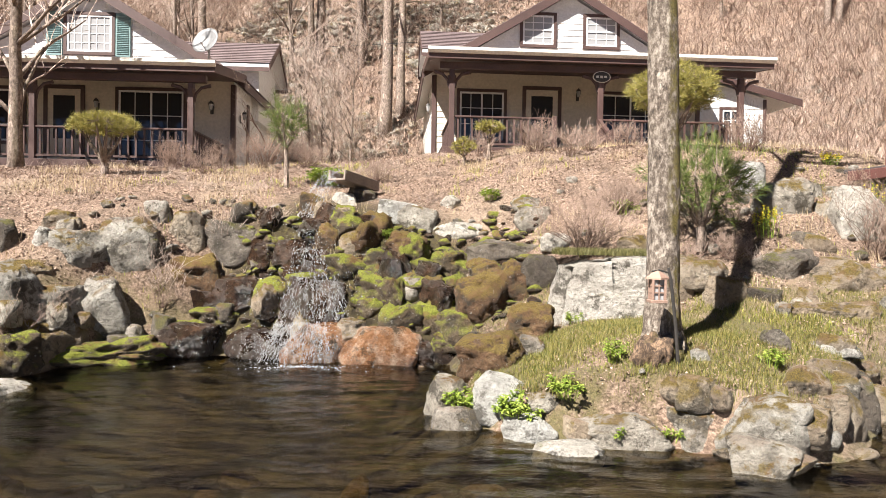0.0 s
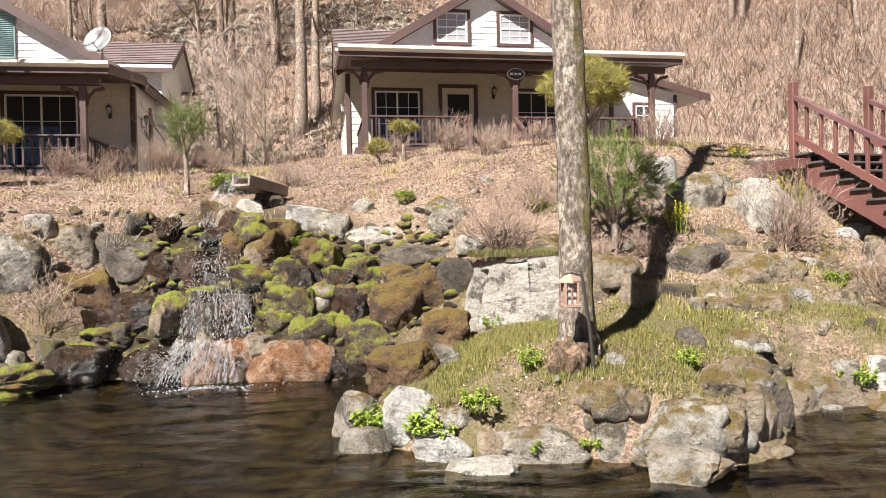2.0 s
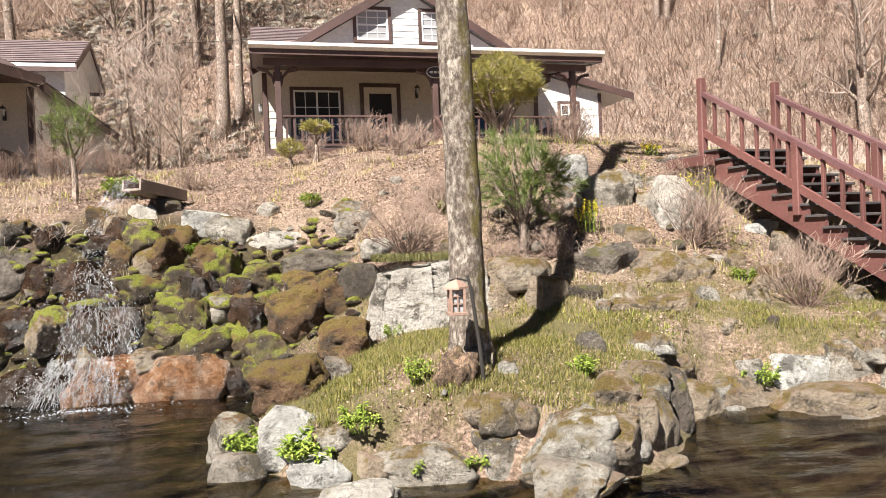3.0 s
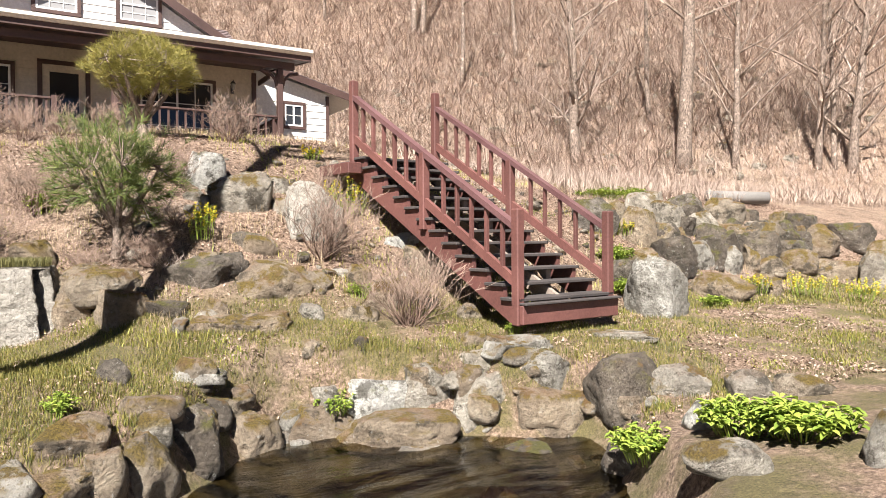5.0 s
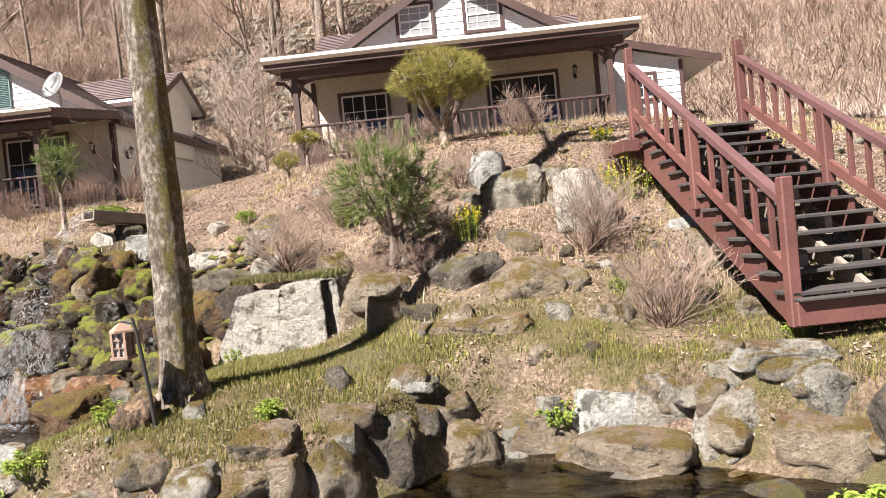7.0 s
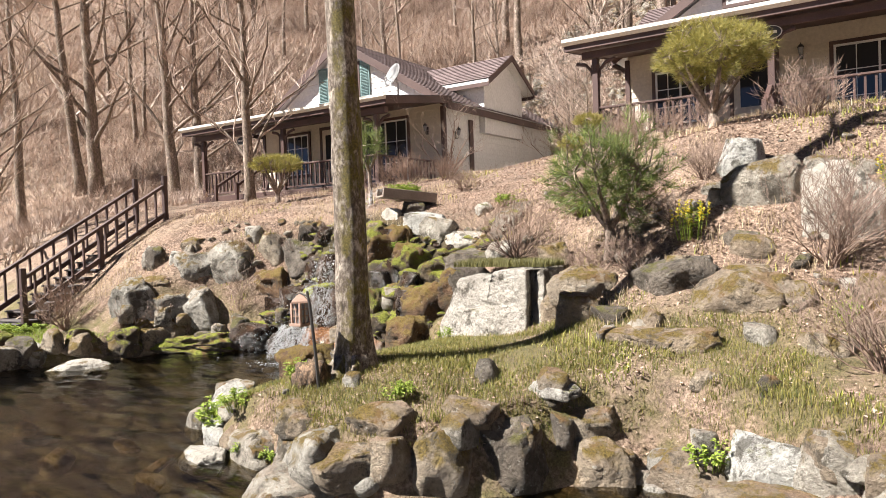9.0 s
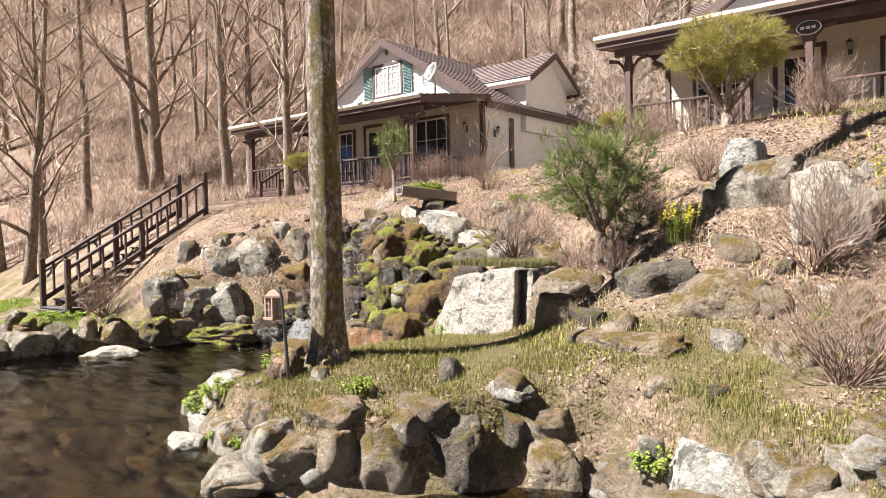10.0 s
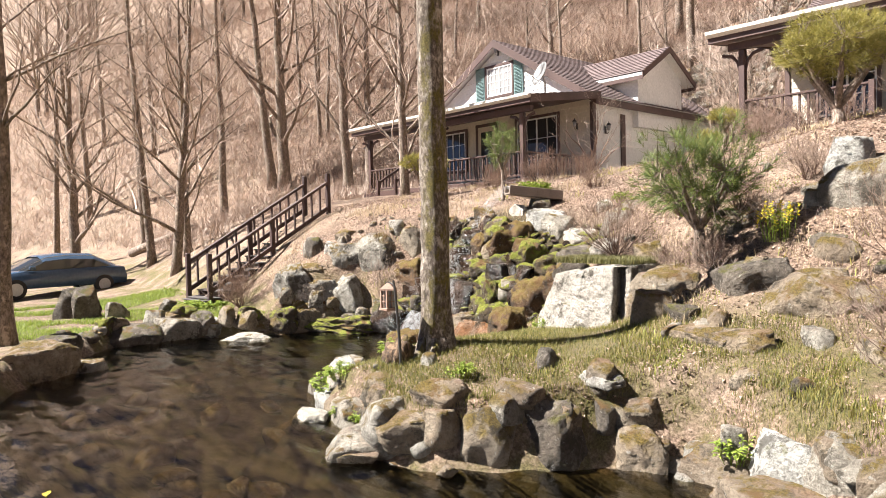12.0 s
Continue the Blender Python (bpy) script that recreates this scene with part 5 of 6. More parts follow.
def gnarled_stump():
    """A rotten knot of old root against the foot of the trunk."""
    bm = bmesh.new()
    bmesh.ops.create_icosphere(bm, subdivisions=4, radius=1.0)
    for v in bm.verts:
        n = noise.fractal(Vector((v.co.x * 1.8, v.co.y * 1.8, v.co.z * 0.9)) + Vector((4, 2, 1)), 0.8, 2.1, 5)
        v.co = v.co * (1 + 0.45 * n)
        v.co = Vector((v.co.x * 0.23, v.co.y * 0.2, v.co.z * 0.24 + 0.1))
    ob = new("stump", mesh_from(bm, "stump", bark_look("rotten_root_bark", (0.07, 0.045, 0.028), (0.26, 0.17, 0.105), 0.5), True))
    ob.matrix_basis = pose(2.22, 7.42, 0.66, 0, 0, 25)
    tagged(ob, "rotten brown root stump against the tree trunk", "stump")


gnarled_stump()
rock(2.72, 7.42, 0.66, 0.2, 0.18, 0.26, 20, ROCK_GREY)
bare_tree(-9.72, 16.1, 0.17, 9, True, 11, "bare tree with pale forked trunk beside the porch")
bare_tree(-7.14, 40.1, 0.30, 14, False, 12)
bare_tree(-2.79, 32.7, 0.31, 15, False, 13)
bare_tree(-2.20, 34.3, 0.24, 14, False, 14)
bare_tree(-16.0, 41.9, 0.28, 12, False, 15)
bare_tree(-4.70, 39.7, 0.20, 12, False, 16)
bare_tree(20.07, 22.6, 0.21, 9, True, 17)
bare_tree(22.3, 19.5, 0.28, 13, False, 18)
bare_tree(24.0, 18.7, 0.13, 10, True, 19)
bare_tree(26.45, 17.35, 0.13, 10, True, 20)
bare_tree(26.9, 17.0, 0.10, 10, False, 21)
bare_tree(27.3, 16.6, 0.18, 8, True, 22)
bare_tree(19.85, 31.3, 0.11, 10, False, 23)
bare_tree(23.5, 32.0, 0.12, 10, False, 24)
bare_tree(24.4, 23.4, 0.11, 10, False, 25)
bare_tree(20.6, 38.4, 0.19, 11, False, 26)
bare_tree(21.0, 37.9, 0.18, 11, False, 27)
bare_tree(-14.9, 10.3, 0.18, 10, True, 28)
bare_tree(-26.0, 16.5, 0.22, 14, False, 29)
bare_tree(-25.3, 19.5, 0.34, 15, True, 30)
bare_tree(-26.1, 19.2, 0.26, 15, False, 31)
bare_tree(-20.35, 20.5, 0.27, 13, True, 32)
bare_tree(-19.4, 21.0, 0.22, 12, True, 33)
bare_tree(-13.2, 38.8, 0.27, 13, False, 34)
bare_tree(-28.3, 23.4, 0.14, 11, False, 35)
bare_tree(-6.25, 4.36, 0.17, 10, False, 36, "dark bare tree leaning over the pond bank")
bare_tree(-18.8, 10.7, 0.17, 11, False, 37)
bare_tree(-16.2, 11.2, 0.15, 9, True, 38)
bare_tree(-27.5, 13.0, 0.22, 12, False, 39)
bare_tree(-22.0, 8.7, 0.23, 11, True, 40)
bare_tree(-30.0, 9.5, 0.18, 11, False, 41)
bare_tree(-7.9, 41.5, 0.22, 13, False, 42)
for k, (x, y) in enumerate(((-4.79, 27.6), (-4.36, 27.2), (-5.28, 28.4), (-3.6, 26.5))):
    bare_tree(x, y, 0.07, 4.6, True, 50 + k, "young bare sapling with several thin stems")

# the rest of the wood, from a few grown shapes
shapes = []
for k in range(5):
    s = thing("tree", pose(-34 - k * 5, 44 + k, float(land(-34 - k * 5, 44 + k))), "slender bare tree in the leafless wood", "tree", "bare trees")
    tree_parts(s, 70 + k, 9 + k, 0.11 + 0.02 * k, k % 2 == 0)
    shapes.append(s)
rng = random.Random(5)
placed = 0
while placed < 150:
    x, y = rng.uniform(-75, 55), rng.uniform(12, 85)
    hill = max(y - 27.0, -0.6 * (x + 8) + 0.8 * (y - 27), 0.6 * (x - 13) + 0.8 * (y - 24))
    if hill < 4 or (x > -12 and x < 16 and y < 34) or (x > 4 and rng.random() < 0.55):
        continue
    m = pose(x, y, float(land(x, y)) - 0.1, 0, 0, rng.uniform(0, 360))
    copy_thing(shapes[rng.randrange(5)], m)
    placed += 1


# ---- shrubs ----
def twig_bush(x, y, wide, high, seed, material, label, stems=16, depth=2, thick=0.011):
    """A leafless shrub: many forked stems out of one foot."""
    rng = random.Random(seed)
    b = thing("shrub", pose(x, y, float(land(x, y)) - 0.03), label, "shrub", "leafless shrubs")
    out = []
    for k in range(stems):
        a = rng.uniform(0, math.tau)
        r = rng.uniform(0.15, 1.0)
        foot = (0.06 * math.cos(a), 0.06 * math.sin(a), 0)
        limbs(rng, foot, (math.cos(a) * wide * 0.5 * r, math.sin(a) * wide * 0.5 * r, high * (1.05 - 0.6 * r)), math.hypot(wide * 0.5 * r, high * (1.05 - 0.6 * r)) * 0.85, thick, depth, out, 0.42)
    main, fine = bmesh.new(), bmesh.new()
    for path, r, d in out:
        tube(main if d == depth else fine, path, [max(q, 0.0024) for q in r], 4 if d == depth else 3)
    part("stem", main, TWIG_DARK, b)
    tagged(part("branchwork", fine, material, b), kind="stuff")
    return b


PINK = "bare shrub with dense pinkish-brown twigs"
STRAW = "dry straw-coloured shrub spreading over the bank"
for i, (x, y, w, h, pink) in enumerate(((6.60, 10.75, 1.25, 1.05, 1), (7.22, 9.1, 1.45, 0.85, 1), (2.3, 11.5, 1.7, 0.9, 0), (2.12, 16.5, 1.3, 0.75, 1), (3.2, 15.8, 0.6, 0.6, 1),
                                        (3.95, 15.7, 0.6, 0.6, 1), (5.9, 13.85, 1.2, 0.7, 1), (2.7, 15.2, 0.7, 0.7, 1), (-6.6, 17.3, 1.1, 0.7, 0), (-4.5, 17.3, 1.3, 0.8, 0), (-7.84, 9.6, 1.5, 1.05, 0),
                                        (4.4, 10.75, 0.7, 0.4, 0), (3.74, 10.95, 0.6, 0.4, 0), (4.85, 12.3, 0.7, 0.55, 1), (-3.4, 17.6, 1.3, 0.6, 0), (-5.6, 17.8, 1.0, 0.7, 0), (3.0, 12.2, 1.2, 0.6, 0), (7.3, 12.2, 0.8, 0.5, 0),
                                        (4.1, 11.9, 0.8, 0.55, 0), (-5.3, 15.9, 0.9, 0.45, 0), (-1.4, 15.5, 0.8, 0.4, 0), (0.9, 18.2, 0.8, 0.6, 1))):
    twig_bush(x, y, w, h, 200 + i, TWIG_SHRUB, PINK if pink else STRAW, 46 if w > 1 else 26, 2, 0.008)
twig_bush(-4.9, 19.6, 2.4, 2.3, 240, TWIG, "small gnarled bare tree beside the cottage wall", 7, 3, 0.035)
for i, (x, y, w, h) in enumerate(((-4.7, 11.75, 0.9, 1.25), (-6.04, 9.98, 0.7, 0.9), (-3.07, 12.7, 0.7, 0.5), (-5.8, 10.6, 0.8, 0.6), (4.77, 11.4, 0.5, 0.4), (4.58, 10.5, 0.5, 0.35), (-3.9, 12.6, 0.8, 0.8), (-5.2, 12.0, 0.9, 0.9))):
    twig_bush(x, y, w, h, 260 + i, TWIG, "clump of tall dry weed stalks among the rocks", 18, 1, 0.006)


# ---- pines ----
def needles(bm, rng, at, way, size, count):
    """A brush of needle blades round the end of a twig."""
    way = Vector(way).normalized()
    for k in range(count):
        side = Vector((rng.gauss(0, 1), rng.gauss(0, 1), rng.gauss(0, 1)))
        d = (way * 0.8 + side.normalized() * 0.75).normalized()
        w = d.cross(Vector((rng.uniform(-1, 1), rng.uniform(-1, 1), 0.3))).normalized() * 0.0035
        a = Vector(at) + way * rng.uniform(-0.5, 0.3) * size
        e = a + d * size * rng.uniform(0.7, 1.2)
        bm.faces.new([bm.verts.new(v) for v in (a - w, a + w, e)])


def pine(name, x, y, z, label, crown_at, crown_r, foot_h, seed, tufts, material, size=0.13, stems=5, flat=0.6, lumpy=0.24):
    """A pruned or young pine: bare stems that fork up into a crown of needle tufts."""
    rng = random.Random(seed)
    t = thing(name, pose(x, y, z), label, "pine", "pines")
    c = Vector(crown_at)
    wood, green = bmesh.new(), bmesh.new()
    tube(wood, [(0, 0, -0.15), (0.02, 0, foot_h * 0.5), (0, 0.01, foot_h)], [0.085 * crown_r + 0.02, 0.075 * crown_r + 0.015, 0.06 * crown_r + 0.012], 8)
    tips = []
    for k in range(tufts):
        while True:
            v = Vector((rng.uniform(-1, 1), rng.uniform(-1, 1), rng.uniform(-1, 1)))
            if 0.45 < v.length < 1:
                break
        lump = 0.82 + lumpy * noise.noise(v.normalized() * 1.9 + Vector((seed, 0, 0)))
        tips.append(c + Vector((v.x, v.y, v.z * flat)) * crown_r * lump)
    for tip in tips:
        way = (tip - c * 0.75 - Vector((0, 0, foot_h * 0.25))).normalized()
        way.z += 0.35
        needles(green, rng, tip, way, size, 22)
    anchors = []
    for k in range(stems):
        a = k * math.tau / stems + rng.uniform(-0.4, 0.4)
        mid = Vector((math.cos(a), math.sin(a), 0)) * crown_r * 0.34 + Vector((c.x, c.y, (foot_h + c.z) / 2))
        end = Vector((math.cos(a), math.sin(a), 0)) * crown_r * 0.62 + c
        tube(wood, [(0, 0, foot_h), mid.lerp(Vector((0, 0, foot_h)), 0.45), mid, end], [0.05 * crown_r + 0.008, 0.04 * crown_r + 0.007, 0.03 * crown_r + 0.006, 0.007], 6)
        anchors += [mid, end, mid.lerp(end, 0.5)]
    for tip in tips[::3]:
        near = min(anchors, key=lambda q: (q - tip).length)
        tube(wood, [near, near.lerp(tip, 0.5) + Vector((0, 0, -0.02)), tip], [0.011, 0.008, 0.004], 3)
    part("trunk", wood, BARK_HILL, t)
    part("foliage", green, material, t)
    return t


pine("pine", 4.5, 14.07, 3.75, "pruned pine with a rounded yellow-green crown on bare stems", (0, 0, 1.27), 1.10, 0.30, 3, 1150, NEEDLE_DRY, 0.14, 9, 0.48)
pine("pine", 4.0, 11.0, 2.0, "young bushy pine with long green needles", (0.0, 0, 1.0), 0.84, 0.25, 4, 400, NEEDLE, 0.17, 9, 0.85, 0.75)
pine("pine", -3.2, 14.3, 2.85, "slender young pine with sparse green tufts", (0, 0, 1.5), 0.48, 0.9, 5, 110, NEEDLE, 0.17, 5, 1.1, 0.8)
pine("pine", -7.2, 15.0, 3.2, "flat-topped pruned pine in front of the porch", (0, 0, 1.1), 0.86, 0.3, 6, 620, NEEDLE_DRY, 0.12, 7, 0.32)
pine("pine", 1.05, 16.9, 4.05, "small clipped pine beside the porch", (0, 0, 0.62), 0.36, 0.25, 7, 150, NEEDLE_DRY, 0.1, 4, 0.45)
pine("pine", 0.47, 17.2, 3.9, "small clipped pine beside the porch", (0, 0, 0.35), 0.36, 0.1, 8, 130, NEEDLE_DRY, 0.1, 4, 0.6)


# ---- grass, leaves and brush that nobody could count ----
def scatter(count, x0, x1, y0, y1, keep, seed):
    rng = np.random.default_rng(seed)
    x, y = rng.uniform(x0, x1, count), rng.uniform(y0, y1, count)
    d = shore_distance(x, y)
    z = land(x, y)
    ok = keep(x, y, z, d, rng)
    return x[ok], y[ok], z[ok], rng


def patchy(x, y, scale, seed):
    return np.array([noise.noise(Vector((a * scale, b * scale, seed))) for a, b in zip(x, y)])


def from_arrays(name, verts, faces, material):
    me = bpy.data.meshes.new(name)
    me.from_pydata(verts.tolist(), [], faces.tolist())
    me.materials.append(material)
    return new(name, me)


def blades(name, x, y, z, rng, high, wide, material, label, category):
    """Bent blades of three corners and a kink each."""
    n = len(x)
    a = rng.uniform(0, math.tau, n)
    h = high * rng.uniform(0.5, 1.25, n)
    lean = h * rng.uniform(0.1, 0.75, n)
    cx, cy = np.cos(a), np.sin(a)
    base = np.stack([x, y, z - 0.02], 1)
    side = np.stack([-cy, cx, 0 * a], 1) * wide
    mid = base + np.stack([cx * lean * 0.3, cy * lean * 0.3, h * 0.6], 1)
    tip = base + np.stack([cx * lean, cy * lean, h], 1)
    verts = np.stack([base - side, base + side, mid + side * 0.7, mid - side * 0.7, tip], 1).reshape(-1, 3)
    i = np.arange(n) * 5
    faces = [(*f,) for f in np.stack([i, i + 1, i + 2, i + 3], 1).tolist()] + [(*f,) for f in np.stack([i + 3, i + 2, i + 4], 1).tolist()]
    me = bpy.data.meshes.new(name)
    me.from_pydata(verts.tolist(), [], faces)
    me.materials.append(material)
    return tagged(new(name, me), label, category, kind="stuff")


# ---- herbs and flowers ----
def leaf_blade(bm, at, way, long, wide, droop):
    way = Vector(way).normalized()
    side = way.cross(Vector((0, 0, 1)))
    side = side.normalized() if side.length > 0.01 else Vector((1, 0, 0))
    at = Vector(at)
    m1, m2, e = at + way * long * 0.35, at + way * long * 0.7 - Vector((0, 0, droop * 0.4)), at + way * long - Vector((0, 0, droop))
    up = Vector((0, 0, wide * 0.25))
    v = [bm.verts.new(q) for q in (at, m1 - side * wide * 0.5 + up, m1, m1 + side * wide * 0.5 + up, m2 - side * wide * 0.4 + up, m2, m2 + side * wide * 0.4 + up, e)]
    for f in ((0, 1, 2), (0, 2, 3), (1, 4, 5, 2), (2, 5, 6, 3), (4, 7, 5), (5, 7, 6)):
        bm.faces.new([v[i] for i in f])


def leafy_plant(x, y, wide, high, seed, label="clump of fresh green leafy plants", at=None):
    rng = random.Random(seed)
    z = float(land(x, y)) if at is None else at
    p = thing("leafy_plant", pose(x, y, max(z, 0.03)), label, "plant", "green plants")
    stems, leaves = bmesh.new(), bmesh.new()
    n = max(14, int(150 * wide * wide))
    L = 0.035 + 0.06 * min(1, wide / 0.7) ** 2
    for k in range(min(n, 60)):
        a, r = rng.uniform(0, math.tau), math.sqrt(rng.random()) * wide * 0.5
        top = Vector((r * math.cos(a), r * math.sin(a), high * rng.uniform(0.55, 1.0) * (1 - 0.3 * r / wide)))
        tube(stems, [(top.x * 0.6, top.y * 0.6, 0), (top.x * 0.85, top.y * 0.85, top.z * 0.6), top], [0.005, 0.004, 0.003], 3)
        for j in range(11):
            b = rng.uniform(0, math.tau)
            leaf_blade(leaves, top - Vector((0, 0, rng.uniform(0, 0.5) * top.z)), (math.cos(b), math.sin(b), rng.uniform(0.0, 0.7)), L * rng.uniform(0.7, 1.3), L * 0.5, L * 0.3)
    part("stem", stems, LEAF_GREEN, p)
    part("foliage", leaves, LEAF_GREEN, p)
    return p


for i, (x, y, w, h) in enumerate(((7.75, 5.5, 0.6, 0.3), (7.95, 4.75, 0.6, 0.3), (8.15, 4.4, 0.7, 0.28), (0.8, 7.2, 0.5, 0.36), (1.82, 7.5, 0.36, 0.27), (1.8, 6.85, 0.32, 0.2), (2.2, 6.8, 0.3, 0.18),
                                  (5.98, 8.3, 0.4, 0.28), (6.83, 9.9, 0.36, 0.25), (3.1, 12.1, 0.43, 0.3), (8.31, 8.4, 0.25, 0.2), (11.9, 10.8, 0.6, 0.35), (15.1, 14.4, 1.4, 0.3), (13.9, 13.6, 1.2, 0.25),
                                  (-0.95, 12.7, 0.4, 0.25), (0.91, 13.5, 0.43, 0.27), (-9.0, 8.9, 1.4, 0.22), (-8.0, 8.0, 1.3, 0.2), (-2.4, 14.6, 0.8, 0.4), (0.3, 7.7, 0.5, 0.3), (1.3, 7.1, 0.4, 0.25), (3.4, 7.3, 0.35, 0.22), (11.4, 9.9, 0.6, 0.3), (12.6, 9.2, 0.5, 0.2), (1.9, 10.2, 0.3, 0.2))):
    leafy_plant(x, y, w, h, 300 + i)

bx, by, _, rgb = scatter(9000, BOULDER_TOP[0] - 0.75, BOULDER_TOP[0] + 0.75, BOULDER_TOP[1] - 0.25, BOULDER_TOP[1] + 0.55, lambda x, y, z, d, r: (patchy(x, y, 2.2, 1.0) > -0.25), 77)
blades("creeping_juniper", bx, by, 0 * bx + BOULDER_TOP[2], rgb, 0.10, 0.004, leafy("dull_juniper", (0.07, 0.07, 0.02), (0.24, 0.22, 0.08)), "dull green creeping plant on top of the boulder", "creeper")


def flower_clump(x, y, wide, high, seed, label="clump of yellow spring flowers on green stems"):
    rng = random.Random(seed)
    p = thing("flower", pose(x, y, max(float(land(x, y)), 0.03)), label, "flower", "yellow flowers")
    stems, leaves, bloom = bmesh.new(), bmesh.new(), bmesh.new()
    for k in range(int(10 + 26 * wide)):
        a, r = rng.uniform(0, math.tau), math.sqrt(rng.random()) * wide * 0.5
        top = Vector((r * math.cos(a), r * math.sin(a), high * rng.uniform(0.6, 1.0)))
        tube(stems, [(top.x * 0.7, top.y * 0.7, 0), top], [0.004, 0.003], 3)
        for j in range(4):
            b = rng.uniform(0, math.tau)
            leaf_blade(leaves, top * rng.uniform(0.3, 0.8), (math.cos(b), math.sin(b), 0.5), 0.08, 0.025, 0.02)
        for j in range(9):
            b, s = rng.uniform(0, math.tau), rng.uniform(0, 0.35) * high
            leaf_blade(bloom, top - Vector((0, 0, s)), (math.cos(b), math.sin(b), 0.5), 0.035, 0.028, 0.0)
    part("stem", stems, LEAF_GREEN, p)
    part("foliage", leaves, LEAF_GREEN, p)
    part("blossom", bloom, YELLOW, p, "bright yellow blossom")


for i, (x, y, w, h) in enumerate(((5.05, 11.05, 0.5, 0.5), (7.3, 11.7, 0.7, 0.6), (7.6, 12.5, 0.5, 0.4), (15.1, 9.4, 0.9, 0.45), (15.6, 8.8, 0.8, 0.42), (14.2, 9.8, 0.6, 0.35), (12.7, 11.5, 0.5, 0.3), (7.2, 13.2, 0.4, 0.25))):
    flower_clump(x, y, w, h, 400 + i)
flower_clump(5.2, 3.05, 0.4, 0.55, 430, "tall yellow flowers at the water's edge")


# ---- grass and weeds ----
gx, gy, gz, rg = scatter(230000, -0.2, 9.5, 5.8, 11.2, lambda x, y, z, d, r: (d > 0.15) & (z < 1.6) & (patchy(x, y, 0.9, 2.0) + 0.45 * patchy(x, y, 3.1, 5.0) + r.normal(0, 0.22, len(x)) > np.where(y > 9.9, 0.22, np.where(x < 4.6, -0.32, 0.0))), 1)
blades("grass", gx, gy, gz, rg, 0.085, 0.003, GRASS, "thin spring grass, part green and part straw", "grass")
gx, gy, gz, rg = scatter(60000, 9.0, 18, 6.0, 13, lambda x, y, z, d, r: (z < 1.6) & (patchy(x, y, 0.7, 4.0) > 0.0), 2)
blades("grass", gx, gy, gz, rg, 0.08, 0.005, GRASS, "short mown grass thinning into moss", "grass")
gx, gy, gz, rg = scatter(60000, -14, -5.5, 4.0, 9.6, lambda x, y, z, d, r: (d > 0.3) & (z < 0.8) & (patchy(x, y, 0.6, 6.0) > -0.1), 3)
blades("grass", gx, gy, gz, rg, 0.10, 0.006, LEAF_GREEN, "low green ground cover on the bank", "grass")
gx, gy, gz, rg = scatter(60000, -9, 16, 9.5, 18.5, lambda x, y, z, d, r: (d > 0.3) & (z > 1.1) & (patchy(x, y, 0.8, 9.0) + 0.4 * patchy(x, y, 3.0, 7.0) > 0.20), 4)
blades("dry_grass", gx, gy, gz, rg, 0.17, 0.004, leafy("straw_grass", (0.30, 0.22, 0.12), (0.62, 0.5, 0.33)), "dry straw-coloured grass between the rocks", "dry grass")
gx, gy, gz, rg = scatter(26000, -6, 16, 9.0, 18.5, lambda x, y, z, d, r: (d > 0.3) & (patchy(x, y, 0.7, 19.0) + 0.5 * patchy(x, y, 2.6, 7.0) > 0.30), 14)
blades("weeds", gx, gy, gz, rg, 0.12, 0.007, leafy("yellow_green_weeds", (0.2, 0.22, 0.04), (0.5, 0.46, 0.12)), "low yellow-green weeds sprouting among the leaves", "weeds")


gx, gy, gz, rg = scatter(150000, -0.2, 12.0, 5.6, 12.0, lambda x, y, z, d, r: (d > 0.08) & (patchy(x, y, 1.3, 12.0) + r.normal(0, 0.3, len(x)) > -0.1), 24)
blades("dry_grass", gx, gy, gz, rg, 0.05, 0.002, leafy("matted_straw", (0.16, 0.105, 0.07), (0.50, 0.37, 0.26)), "short matted straw and dead stems", "dry grass")
gx, gy, gz, rg = scatter(80000, -0.2, 14.0, 5.8, 12.5, lambda x, y, z, d, r: (d > 0.12) & (patchy(x, y, 2.1, 15.0) + 0.5 * patchy(x, y, 0.6, 16.0) > 0.22), 25)
blades("weeds", gx, gy, gz, rg, 0.055, 0.006, leafy("fresh_weeds", (0.10, 0.13, 0.015), (0.34, 0.34, 0.06)), "tufts of fresh low weeds in the turf", "weeds")


def litter(name, count, area, keep, size, seed, label):
    """Curled dead leaves lying at all angles."""
    x, y, z, rg = scatter(count, *area, keep, seed)
    n = len(x)
    a, s = rg.uniform(0, math.tau, n), size * rg.uniform(0.5, 1.3, n)
    t1, t2, curl = rg.normal(0, 0.4, n), rg.normal(0, 0.4, n), rg.uniform(0.0, 0.5, n)
    c = np.stack([x, y, z + size * 0.25 + rg.uniform(0, size * 0.5, n)], 1)
    u = np.stack([np.cos(a), np.sin(a), t1], 1) * s[:, None]
    v = np.stack([-np.sin(a), np.cos(a), t2], 1) * (s * 0.55)[:, None]
    lift = np.stack([0 * a, 0 * a, curl * s], 1)
    verts = np.stack([c - u, c - v + lift, c + u, c + v + lift], 1).reshape(-1, 3)
    i = np.arange(n) * 4
    faces = np.concatenate([np.stack([i, i + 1, i + 2], 1), np.stack([i, i + 2, i + 3], 1)])
    return tagged(from_arrays(name, verts, faces, LEAF_DEAD), label, "leaves", kind="stuff")


